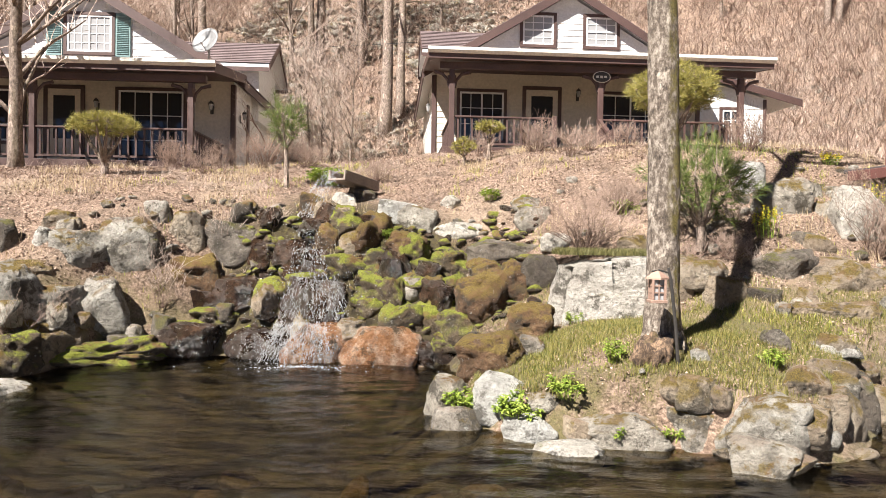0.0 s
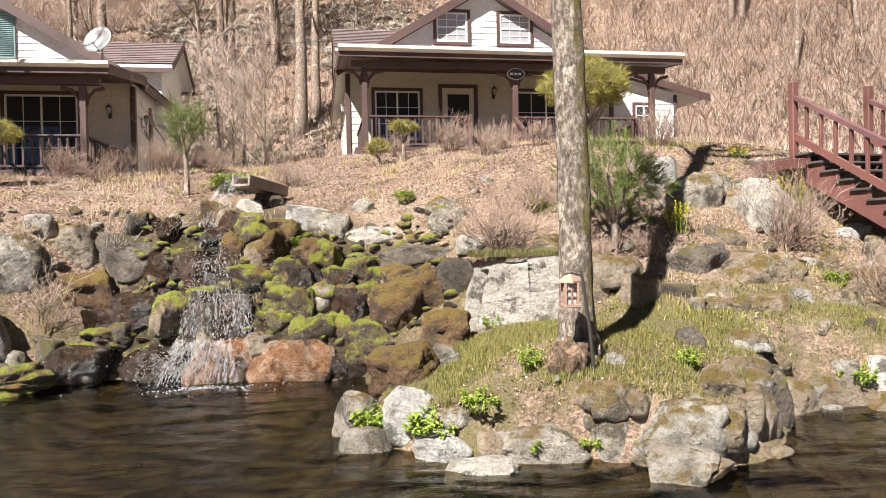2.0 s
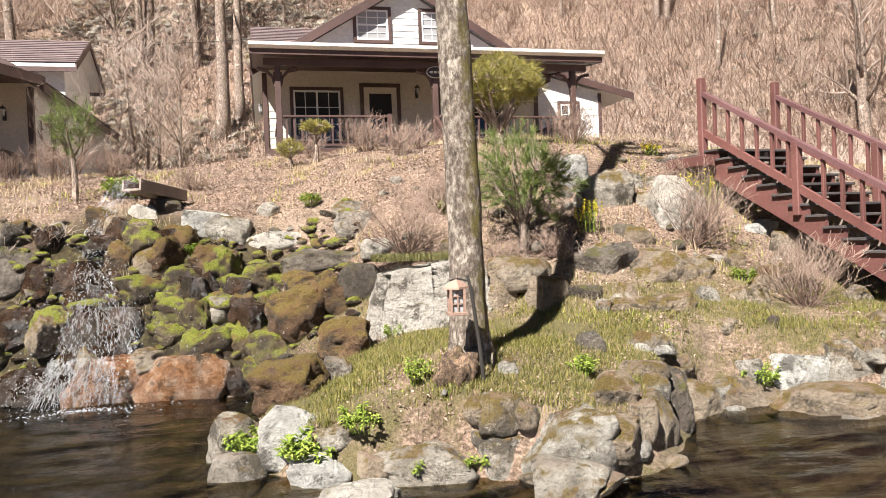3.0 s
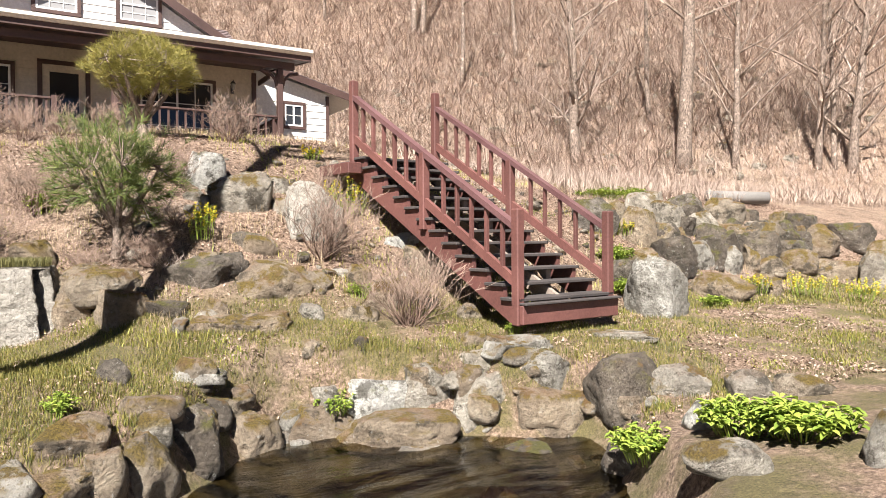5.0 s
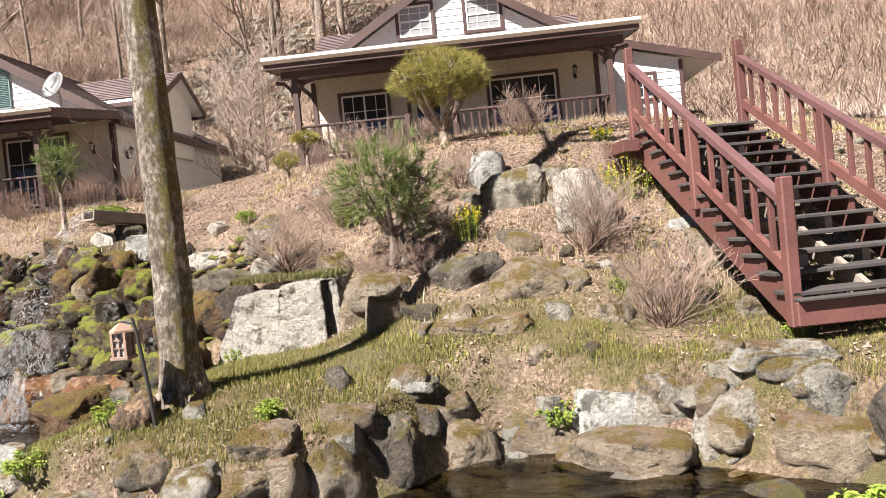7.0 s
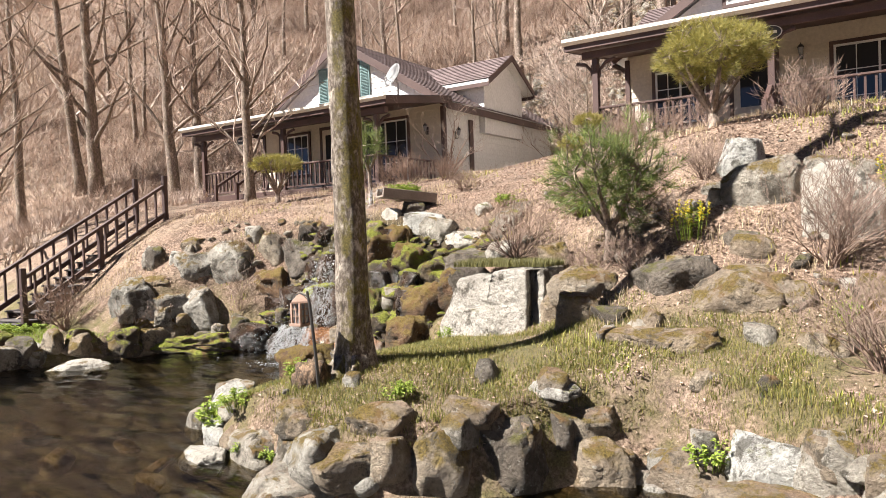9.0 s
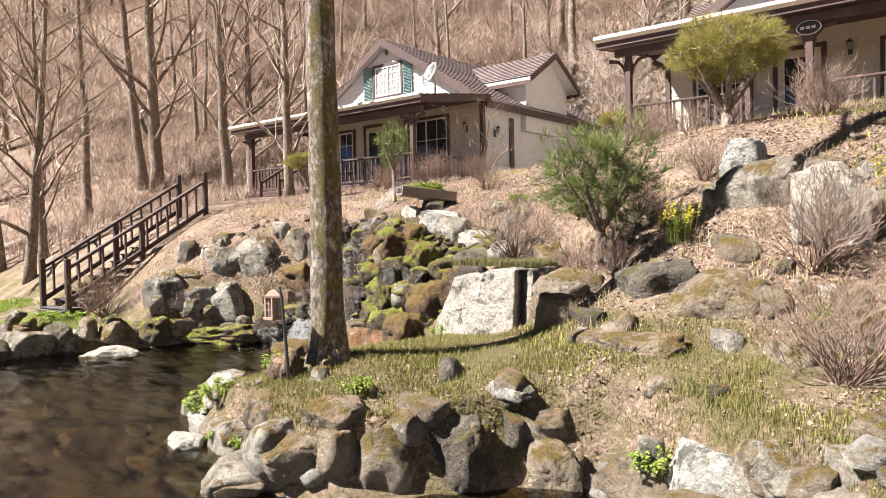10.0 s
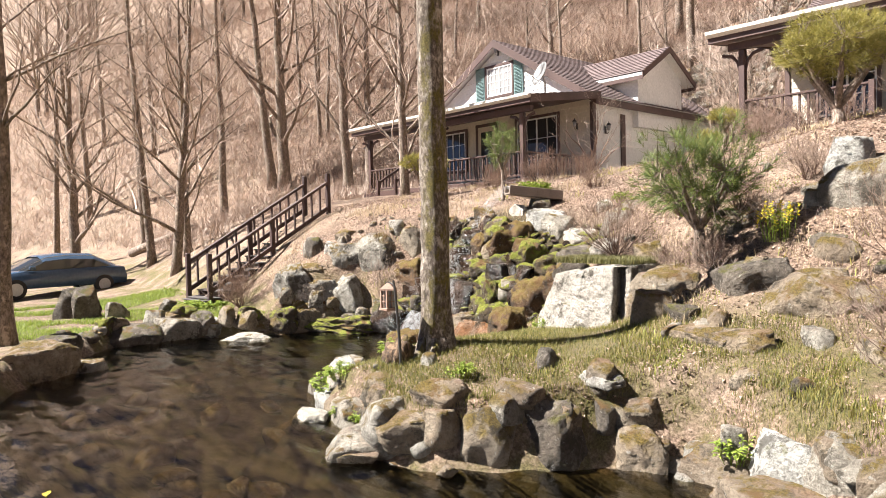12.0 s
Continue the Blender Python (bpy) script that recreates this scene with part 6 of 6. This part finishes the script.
litter("dead_leaves", 230000, (-10, 20, 5.6, 19), lambda x, y, z, d, r: (d > 0.05) & (np.hypot(x + 1.6, y - 11.9) > 2.0) & ((z > 1.35) | (r.random(len(x)) < np.where(patchy(x, y, 1.1, 31.0) > -0.05, 0.75, 0.15))), 0.021, 5, "dry fallen leaves covering the bank")
litter("dead_leaves", 120000, (-35, 40, 19, 50), lambda x, y, z, d, r: ~((x > -16) & (x < 12) & (y > 19) & (y < 31)), 0.06, 6, "dry fallen leaves on the hillside")


def brush(name, count, area, keep, high, wide, seed, material, label):
    """Thin upright shoots, each a bent sliver with side twigs."""
    x, y, z, rg = scatter(count, *area, keep, seed)
    n = len(x)
    V, Fc = [], []
    for j in range(6):
        a = rg.uniform(0, math.tau, n)
        h = high * rg.uniform(0.4, 1.2, n) * (1 if j == 0 else 0.6)
        spread_ = (0.7 if j == 0 else 1.5) * h * rg.uniform(0.3, 1.0, n)
        start_h = 0 if j == 0 else high * 0.25
        b = np.stack([x, y, z + start_h * 0.6], 1)
        e = b + np.stack([np.cos(a) * spread_, np.sin(a) * spread_, h], 1)
        sd = np.stack([-np.sin(a), np.cos(a), 0 * a], 1) * wide
        k = len(V) * 3 * n
        V.append(np.stack([b - sd, b + sd, e], 1).reshape(-1, 3))
        i = np.arange(n) * 3 + k
        Fc.append(np.stack([i, i + 1, i + 2], 1))
    return tagged(from_arrays(name, np.concatenate(V), np.concatenate(Fc), material), label, "undergrowth", kind="stuff")


def cobbles(count, area, keep, seed, size, material, label):
    """Loose small stones between the boulders."""
    x, y, z, rg = scatter(count, *area, keep, seed)
    bm = bmesh.new()
    for i in range(len(x)):
        g = bmesh.ops.create_icosphere(bm, subdivisions=2, radius=1)
        r = size * rg.uniform(0.4, 1.3)
        off = Vector((i * 3.7, 0, 0))
        cuts = [(Vector(rg.normal(0, 1, 3)).normalized(), rg.uniform(0.45, 0.8)) for k in range(7)]
        for v in g["verts"]:
            v.co *= 1 + 0.3 * noise.noise(v.co * 1.3 + off)
            for n, lim in cuts:
                v.co -= n * max(0, v.co.dot(n) - lim)
        bmesh.ops.transform(bm, matrix=pose(x[i], y[i], z[i] + 0.15 * r, rg.uniform(-25, 25), rg.uniform(-25, 25), rg.uniform(0, 360)) @ Matrix.Diagonal((r, r * rg.uniform(0.6, 0.9), r * rg.uniform(0.4, 0.7), 1)), verts=g["verts"])
    return tagged(new("stones", mesh_from(bm, "stones", material, True)), label, "stones", kind="stuff")


for k, mat in enumerate((ROCK_GREY, ROCK_TAN, ROCK_DARK)):
    cobbles(160, (-7.5, 9, 5.4, 12.2), lambda x, y, z, d, r: (d > -0.25) & (d < 0.3) & ((y > 5.2) | (x < -4)), 30 + k, 0.13, mat, "small loose stones along the water's edge")
    cobbles(110, (-7, 17, 9.5, 13.2), lambda x, y, z, d, r: (z > 1.2), 40 + k, 0.13, mat, "small loose stones in the bank")
cobbles(260, (-3.6, 1.6, 11.0, 13.2), lambda x, y, z, d, r: (z > 0.05), 50, 0.15, ROCK_MOSSY, "small mossy stones in the waterfall")
cobbles(160, (-3.6, 1.6, 11.0, 13.2), lambda x, y, z, d, r: (z > 0.05), 51, 0.14, ROCK_WET_SHADE, "small wet stones in the waterfall")
cobbles(60, (-4.6, 8.2, 4.6, 8.0), lambda x, y, z, d, r: (d < -0.3), 52, 0.3, ROCK_TAN, "stones lying on the bed of the pond")


def scree(count, area, keep, seed, size, material, label):
    """Angular stones strewn over the slope, from a few hewn shapes."""
    x, y, z, rg = scatter(count, *area, keep, seed)
    shapes_v, shape_f = [], None
    for k in range(6):
        bm = bmesh.new()
        bmesh.ops.create_icosphere(bm, subdivisions=2, radius=1)
        cuts = [(Vector(rg.normal(0, 1, 3)).normalized(), rg.uniform(0.4, 0.8)) for j in range(9)]
        for v in bm.verts:
            for n, lim in cuts:
                v.co -= n * max(0, v.co.dot(n) - lim)
        bm.verts.index_update()
        shapes_v.append(np.array([v.co for v in bm.verts]))
        shape_f = np.array([[v.index for v in f.verts] for f in bm.faces])
        bm.free()
    V, Fc, m = [], [], len(shapes_v[0])
    for i in range(len(x)):
        a, r = rg.uniform(0, math.tau), size * rg.uniform(0.35, 1.3)
        p = shapes_v[i % 6] * np.array([r, r * rg.uniform(0.6, 1.0), r * rg.uniform(0.4, 0.7)])
        c, sn = math.cos(a), math.sin(a)
        V.append(np.stack([p[:, 0] * c - p[:, 1] * sn + x[i], p[:, 0] * sn + p[:, 1] * c + y[i], p[:, 2] + z[i] + 0.15 * r], 1))
        Fc.append(shape_f + m * i)
    return tagged(from_arrays("stones", np.concatenate(V), np.concatenate(Fc), material), label, "stones", kind="stuff")


scree(1500, (-13, 3, 28, 50), lambda x, y, z, d, r: patchy(x, y, 0.16, 3.0) > -0.2, 60, 0.42, ROCK_GREY, "grey scree on the slope behind the cottages")
scree(500, (-13, 5, 27, 50), lambda x, y, z, d, r: x < 9, 61, 0.35, ROCK_DARK, "dark stones in the scree behind the cottages")
scree(260, (10, 34, 18, 36), lambda x, y, z, d, r: z > 2.5, 62, 0.3, ROCK_GREY, "pale stones on the hillside")


def off_houses(x, y, z, d, r):
    return ~((x > -16.5) & (x < 11.5) & (y > 16) & (y < 29.5))


brush("undergrowth", 14000, (-45, 50, 20, 66), off_houses, 1.0, 0.010, 17, TWIG_DARK, "leafless undergrowth on the hillside")
brush("undergrowth", 85000, (-45, 50, 18, 82), off_houses, 0.75, 0.010, 7, TWIG, "leafless undergrowth on the hillside")
brush("thicket", 7000, (6, 50, 19, 70), off_houses, 1.5, 0.014, 27, TWIG_SHRUB, "leafless thicket of shrubs on the hillside")
brush("thicket", 6000, (-60, 8, 29, 75), lambda x, y, z, d, r: patchy(x, y, 0.2, 21.0) > -0.1, 1.5, 0.014, 28, TWIG_SHRUB, "leafless thicket of shrubs on the hillside")
brush("undergrowth", 22000, (13, 45, 13, 40), lambda x, y, z, d, r: (z > 2.9), 0.6, 0.008, 8, TWIG, "leafless undergrowth on the hillside")
brush("undergrowth", 40000, (-75, -14, 6, 55), lambda x, y, z, d, r: (z > 1.6), 0.9, 0.010, 9, TWIG, "leafless undergrowth on the hillside")
brush("dry_stalks", 5000, (-10, 16, 10, 18.5), lambda x, y, z, d, r: (d > 0.4) & (z > 1.2) & (patchy(x, y, 0.9, 3.0) > 0.1), 0.3, 0.003, 10, TWIG, "short dry stalks sticking out of the leaves")

# ---- the flume and the waterfall ----
flume = thing("water_flume", pose(-1.75, 13.85, 3.0, 0, -6, -116), "weathered wooden trough that feeds the waterfall", "flume")
part("trough_side", block(-0.62, 0.62, -0.19, -0.15, 0.0, 0.2, 0.006), WOOD_GREY, flume)
part("trough_side", block(-0.62, 0.62, 0.15, 0.19, 0.0, 0.2, 0.006), WOOD_GREY, flume)
part("trough_bottom", block(-0.62, 0.62, -0.148, 0.148, 0.0, 0.04, 0.004), WOOD_GREY, flume)
rock(-1.55, 13.95, 2.45, 0.6, 0.5, 0.34, 20, ROCK_GREY)
rock(-1.62, 13.9, 2.72, 0.5, 0.42, 0.27, 50, ROCK_DARK)
rock(-1.9, 13.55, 2.45, 0.5, 0.5, 0.42, 80, ROCK_WHITE)
rock(-2.35, 13.05, 2.2, 0.7, 0.55, 0.42, 10, ROCK_WHITE)

SPRAY, spn, spb, spw = start("white_water", 0.25)
spb.inputs["Base Color"].default_value = (0.85, 0.87, 0.88, 1)
spt = spn.nodes.new("ShaderNodeBsdfTransparent")
spm = spn.nodes.new("ShaderNodeMixShader")
spm.inputs[0].default_value = 0.4
spn.links.new(spt.outputs[0], spm.inputs[1])
spn.links.new(spb.outputs[0], spm.inputs[2])
spn.links.new(spm.outputs[0], spn.nodes["Material Output"].inputs[0])


def cascade(x0, y0, z0, x1, y1, z1, wide, strands, seed, drops=60):
    """Falling strands between two heights, broken into slivers and drops."""
    rng = random.Random(seed)
    bm = bmesh.new()
    for k in range(strands):
        s = rng.uniform(-0.5, 0.5) * wide
        u0 = rng.uniform(0, 0.92)
        u1 = min(1.0, u0 + rng.uniform(0.03, 0.13))
        pts = []
        for j in range(5):
            u = u0 + (u1 - u0) * j / 4
            pts.append((x0 + (x1 - x0) * u ** 0.6 + s * (0.8 + 0.4 * u) + rng.uniform(-0.012, 0.012), y0 + (y1 - y0) * u ** 0.6 + rng.uniform(-0.03, 0.03), z0 + (z1 - z0) * u))
        r = rng.uniform(0.001, 0.0036)
        tube(bm, pts, [r * 0.4, r, r, r, r * 0.3], 4)
    for k in range(drops):
        u = rng.random()
        c = Vector((x0 + (x1 - x0) * u + rng.gauss(0, 0.5) * wide, y0 + (y1 - y0) * u + rng.gauss(0, 0.08), z0 + (z1 - z0) * u + rng.uniform(0, 0.12)))
        r = rng.uniform(0.003, 0.010)
        g = bmesh.ops.create_icosphere(bm, subdivisions=1, radius=r)
        bmesh.ops.translate(bm, verts=g["verts"], vec=c)
    ob = new("waterfall", mesh_from(bm, "waterfall", SPRAY, True))
    return tagged(ob, "thin white strands of falling water and drops", "waterfall", "waterfall", "stuff")


cascade(-2.0, 13.38, 3.26, -2.45, 12.75, 2.3, 0.36, 160, 1, 260)
cascade(-2.4, 12.6, 2.3, -2.35, 12.2, 1.85, 0.4, 60, 2, 80)
cascade(-2.3, 12.0, 1.85, -2.2, 11.72, 1.35, 0.6, 190, 3, 130)
cascade(-2.1, 11.55, 1.4, -2.05, 11.3, 0.66, 1.0, 520, 4, 300)
cascade(-2.2, 11.08, 0.68, -2.25, 10.85, 0.03, 1.0, 1100, 5, 420)
cascade(-3.0, 11.4, 0.4, -3.0, 11.2, 0.05, 0.4, 60, 6, 80)


def foam():
    rng = random.Random(9)
    bm = bmesh.new()
    for k in range(420):
        a, r = rng.uniform(0, math.tau), abs(rng.gauss(0, 0.55))
        c = Vector((-2.2 + r * math.cos(a) * 1.3, 10.8 + r * math.sin(a) * 0.5, 0.006))
        g = bmesh.ops.create_icosphere(bm, subdivisions=1, radius=rng.uniform(0.004, 0.016))
        bmesh.ops.scale(bm, verts=g["verts"], vec=(1, 1, 0.5))
        bmesh.ops.translate(bm, verts=g["verts"], vec=c)
    tagged(new("foam", mesh_from(bm, "foam", SPRAY, True)), "white foam where the fall meets the pond", "foam", kind="stuff")


foam()

# ---- lantern on its hook beside the trunk ----
lan = thing("garden_lantern", pose(2.34, 7.24, 0.75), "small wooden garden lantern hung on a dark pole", "lantern")
bm = bmesh.new()
tube(bm, [(0.10, 0, -0.15), (0.06, 0, 0.35), (0.0, 0, 0.85), (-0.03, 0, 0.98)], [0.02, 0.018, 0.016, 0.014], 8)
part("pole", bm, IRON, lan)
bm = bmesh.new()
tube(bm, [(-0.03, 0, 0.93), (-0.12, 0, 0.955), (-0.2, 0, 0.94)], [0.01, 0.009, 0.008], 6)
part("arm", bm, IRON, lan)
cage = part("cage", bmesh.new(), WOOD_GREY, lan)
cage.matrix_basis = Matrix.Translation((-0.14, 0, 0.62))
PALE = painted("pale_red_cedar", (0.2, 0.12, 0.09), (0.36, 0.24, 0.18), 0.8, 8.0, bump=0.002)
part("base", block(-0.085, 0.085, -0.085, 0.085, 0.0, 0.03, 0.004), PALE, cage)
for sx in (-1, 1):
    for sy in (-1, 1):
        part("corner_post", block(sx * 0.062 - 0.011, sx * 0.062 + 0.011, sy * 0.062 - 0.011, sy * 0.062 + 0.011, 0.031, 0.24), PALE, cage)
for a in range(4):
    bm = bmesh.new()
    mm = pose(0, 0, 0, 0, 0, 90 * a)
    box(bm, -0.006, 0.006, -0.068, -0.058, 0.031, 0.24, 0, mm)
    box(bm, -0.05, 0.05, -0.067, -0.059, 0.10, 0.112, 0, mm)
    box(bm, -0.05, 0.05, -0.067, -0.059, 0.17, 0.182, 0, mm)
    part("lattice", bm, PALE, cage)
part("frosted_pane", block(-0.05, 0.05, -0.05, 0.05, 0.032, 0.238), CURTAIN_GLASS, cage)
part("lantern_roof", lathe([(0.125, 0.241), (0.12, 0.26), (0.05, 0.31), (0.012, 0.33)], 4), PALE, cage)

# ---- satellite dish ----
DISH = painted("dull_grey_dish", (0.17, 0.17, 0.17), (0.25, 0.25, 0.25), 0.5, 4.0, bump=0.0005)
dish = thing("satellite_dish", pose(-6.45, 19.3, 6.62), "round grey satellite dish on the porch roof", "satellite dish")
bm = bmesh.new()
tube(bm, [(0, 0.05, -0.12), (0, 0.05, 0.35), (0, -0.02, 0.5)], [0.03, 0.03, 0.03], 8)
part("mast", bm, GREY_METAL, dish)
d = part("reflector", lathe([(0.02, 0.0), (0.18, 0.022), (0.31, 0.075), (0.385, 0.12), (0.39, 0.13), (0.31, 0.09), (0.18, 0.036), (0.02, 0.012)], 28), DISH, dish, "grey dished reflector", True)
d.matrix_basis = pose(0, -0.06, 0.58, 68, 0, -18)
bm = bmesh.new()
tube(bm, [(0.0, -0.1, 0.35), (-0.02, -0.42, 0.42), (-0.03, -0.5, 0.5)], [0.014, 0.012, 0.03], 6)
part("feed_arm", bm, WHITE, dish)

# ---- drain pipe in the far bank ----
pipe = thing("drain_pipe", pose(19.2, 14.0, 3.1, 0, 92, -28), "grey concrete drain pipe sticking out of the bank", "pipe")
bm = lathe([(0.16, -1.2), (0.16, 0.4), (0.13, 0.4), (0.13, -0.3), (0.01, -0.31)], 20)
part("pipe", bm, CONCRETE, pipe, "", True)

# ---- parked car ----
CAR_PAINT = painted("blue_car_paint", (0.04, 0.07, 0.12), (0.06, 0.095, 0.15), 0.15, 2.0, bump=0.0, vary=0.0)
RUBBER = painted("tyre_rubber", (0.015, 0.015, 0.015), (0.03, 0.03, 0.03), 0.85, 9.0, bump=0.002)
car = thing("car", pose(-18.4, 7.2, float(land(-18.4, 7.2)) - 0.05, 0, 0, -78), "blue car parked beyond the bank", "car")


def car_shell(profile, half, taper, steps=6):
    """Cross sections pushed across the width, drawn in at the sides."""
    bm = bmesh.new()
    rows = []
    for k in range(-steps, steps + 1):
        u = k / steps
        draw = 1 - taper * abs(u) ** 4
        rows.append([bm.verts.new((x * (1 - 0.03 * abs(u) ** 3), half * u, 0.3 + (z - 0.3) * draw)) for x, z in profile])
    n = len(profile)
    for a, b in zip(rows, rows[1:]):
        for i in range(n):
            bm.faces.new((a[i], a[(i + 1) % n], b[(i + 1) % n], b[i]))
    bm.faces.new(rows[0])
    bm.faces.new(rows[-1][::-1])
    bmesh.ops.recalc_face_normals(bm, faces=bm.faces)
    return bm


part("body", car_shell([(-2.25, 0.35), (2.25, 0.35), (2.3, 0.6), (2.2, 0.85), (1.2, 0.95), (-1.6, 1.0), (-2.2, 0.95), (-2.3, 0.6)], 0.9, 0.08), CAR_PAINT, car, "", True)
part("glasshouse", car_shell([(-1.85, 0.98), (1.35, 0.94), (0.55, 1.36), (-0.2, 1.45), (-1.1, 1.40)], 0.80, 0.16), GLASS, car, "tinted car windows")
part("roof_panel", car_shell([(0.6, 1.375), (0.5, 1.42), (-0.2, 1.475), (-1.15, 1.43), (-1.95, 1.02), (-1.9, 0.985), (-1.1, 1.40), (-0.2, 1.45)], 0.79, 0.17), CAR_PAINT, car)
for s in (-1, 1):
    bm = bmesh.new()
    tube(bm, [(1.35, s * 0.86, 0.95), (0.5, s * 0.74, 1.33), (-0.2, s * 0.72, 1.40), (-1.1, s * 0.73, 1.36), (-1.85, s * 0.84, 0.99)], [0.014] * 5, 5)
    part("chrome_trim", bm, GREY_METAL, car, "bright window trim")
    for x in (-1.4, 1.45):
        w = part("wheel", lathe([(0.22, -0.1), (0.33, -0.09), (0.34, 0), (0.33, 0.09), (0.22, 0.1)], 20), RUBBER, car)
        w.matrix_basis = pose(x, s * 0.82, 0.34, 90, 0, 0)
        part("rim", lathe([(0.21, -0.105), (0.2, 0.105)], 12), GREY_METAL, w)
    part("wing_mirror", block(0.85, 1.05, s * 0.92 - 0.06, s * 0.92 + 0.06, 0.95, 1.08, 0.03), CAR_PAINT, car)

# ---- standing slabs by the parking place ----
for x, y, w, h in ((-10.2, 6.2, 0.75, 0.85), (-9.7, 6.45, 0.6, 0.9), (-9.1, 7.0, 0.5, 0.5), (-8.2, 7.9, 0.4, 0.55)):
    rock(x, y, 0.28, w, 0.35, h, 75, ROCK_DARK if w > 0.55 else ROCK_GREY)

# ---- fallen log ----
log = thing("fallen_log", pose(-22.5, 12.2, float(land(-22.5, 12.2)) + 0.35, 0, -14, 20), "fallen tree trunk lying in the wood", "log")
bm = bmesh.new()
tube(bm, [(-2.2, 0, 0), (-1, 0.05, 0.05), (0.5, 0, 0), (2.2, 0.1, 0.1)], [0.2, 0.19, 0.17, 0.13], 9)
part("trunk", bm, BARK_HILL, log, smooth=True)

# ---- overhead cables ----
for name, a, b, sag in (("cable", (-40, 31, 10.5), (-1, 30, 10.3), 0.7),):
    bm = bmesh.new()
    a, b = Vector(a), Vector(b)
    pts = [a.lerp(b, k / 20) - Vector((0, 0, sag * 4 * (k / 20) * (1 - k / 20))) for k in range(21)]
    tube(bm, pts, [0.012] * 21, 5)
    tagged(new(name, mesh_from(bm, name, IRON)), "thin dark overhead cable", "cable", kind="structure")
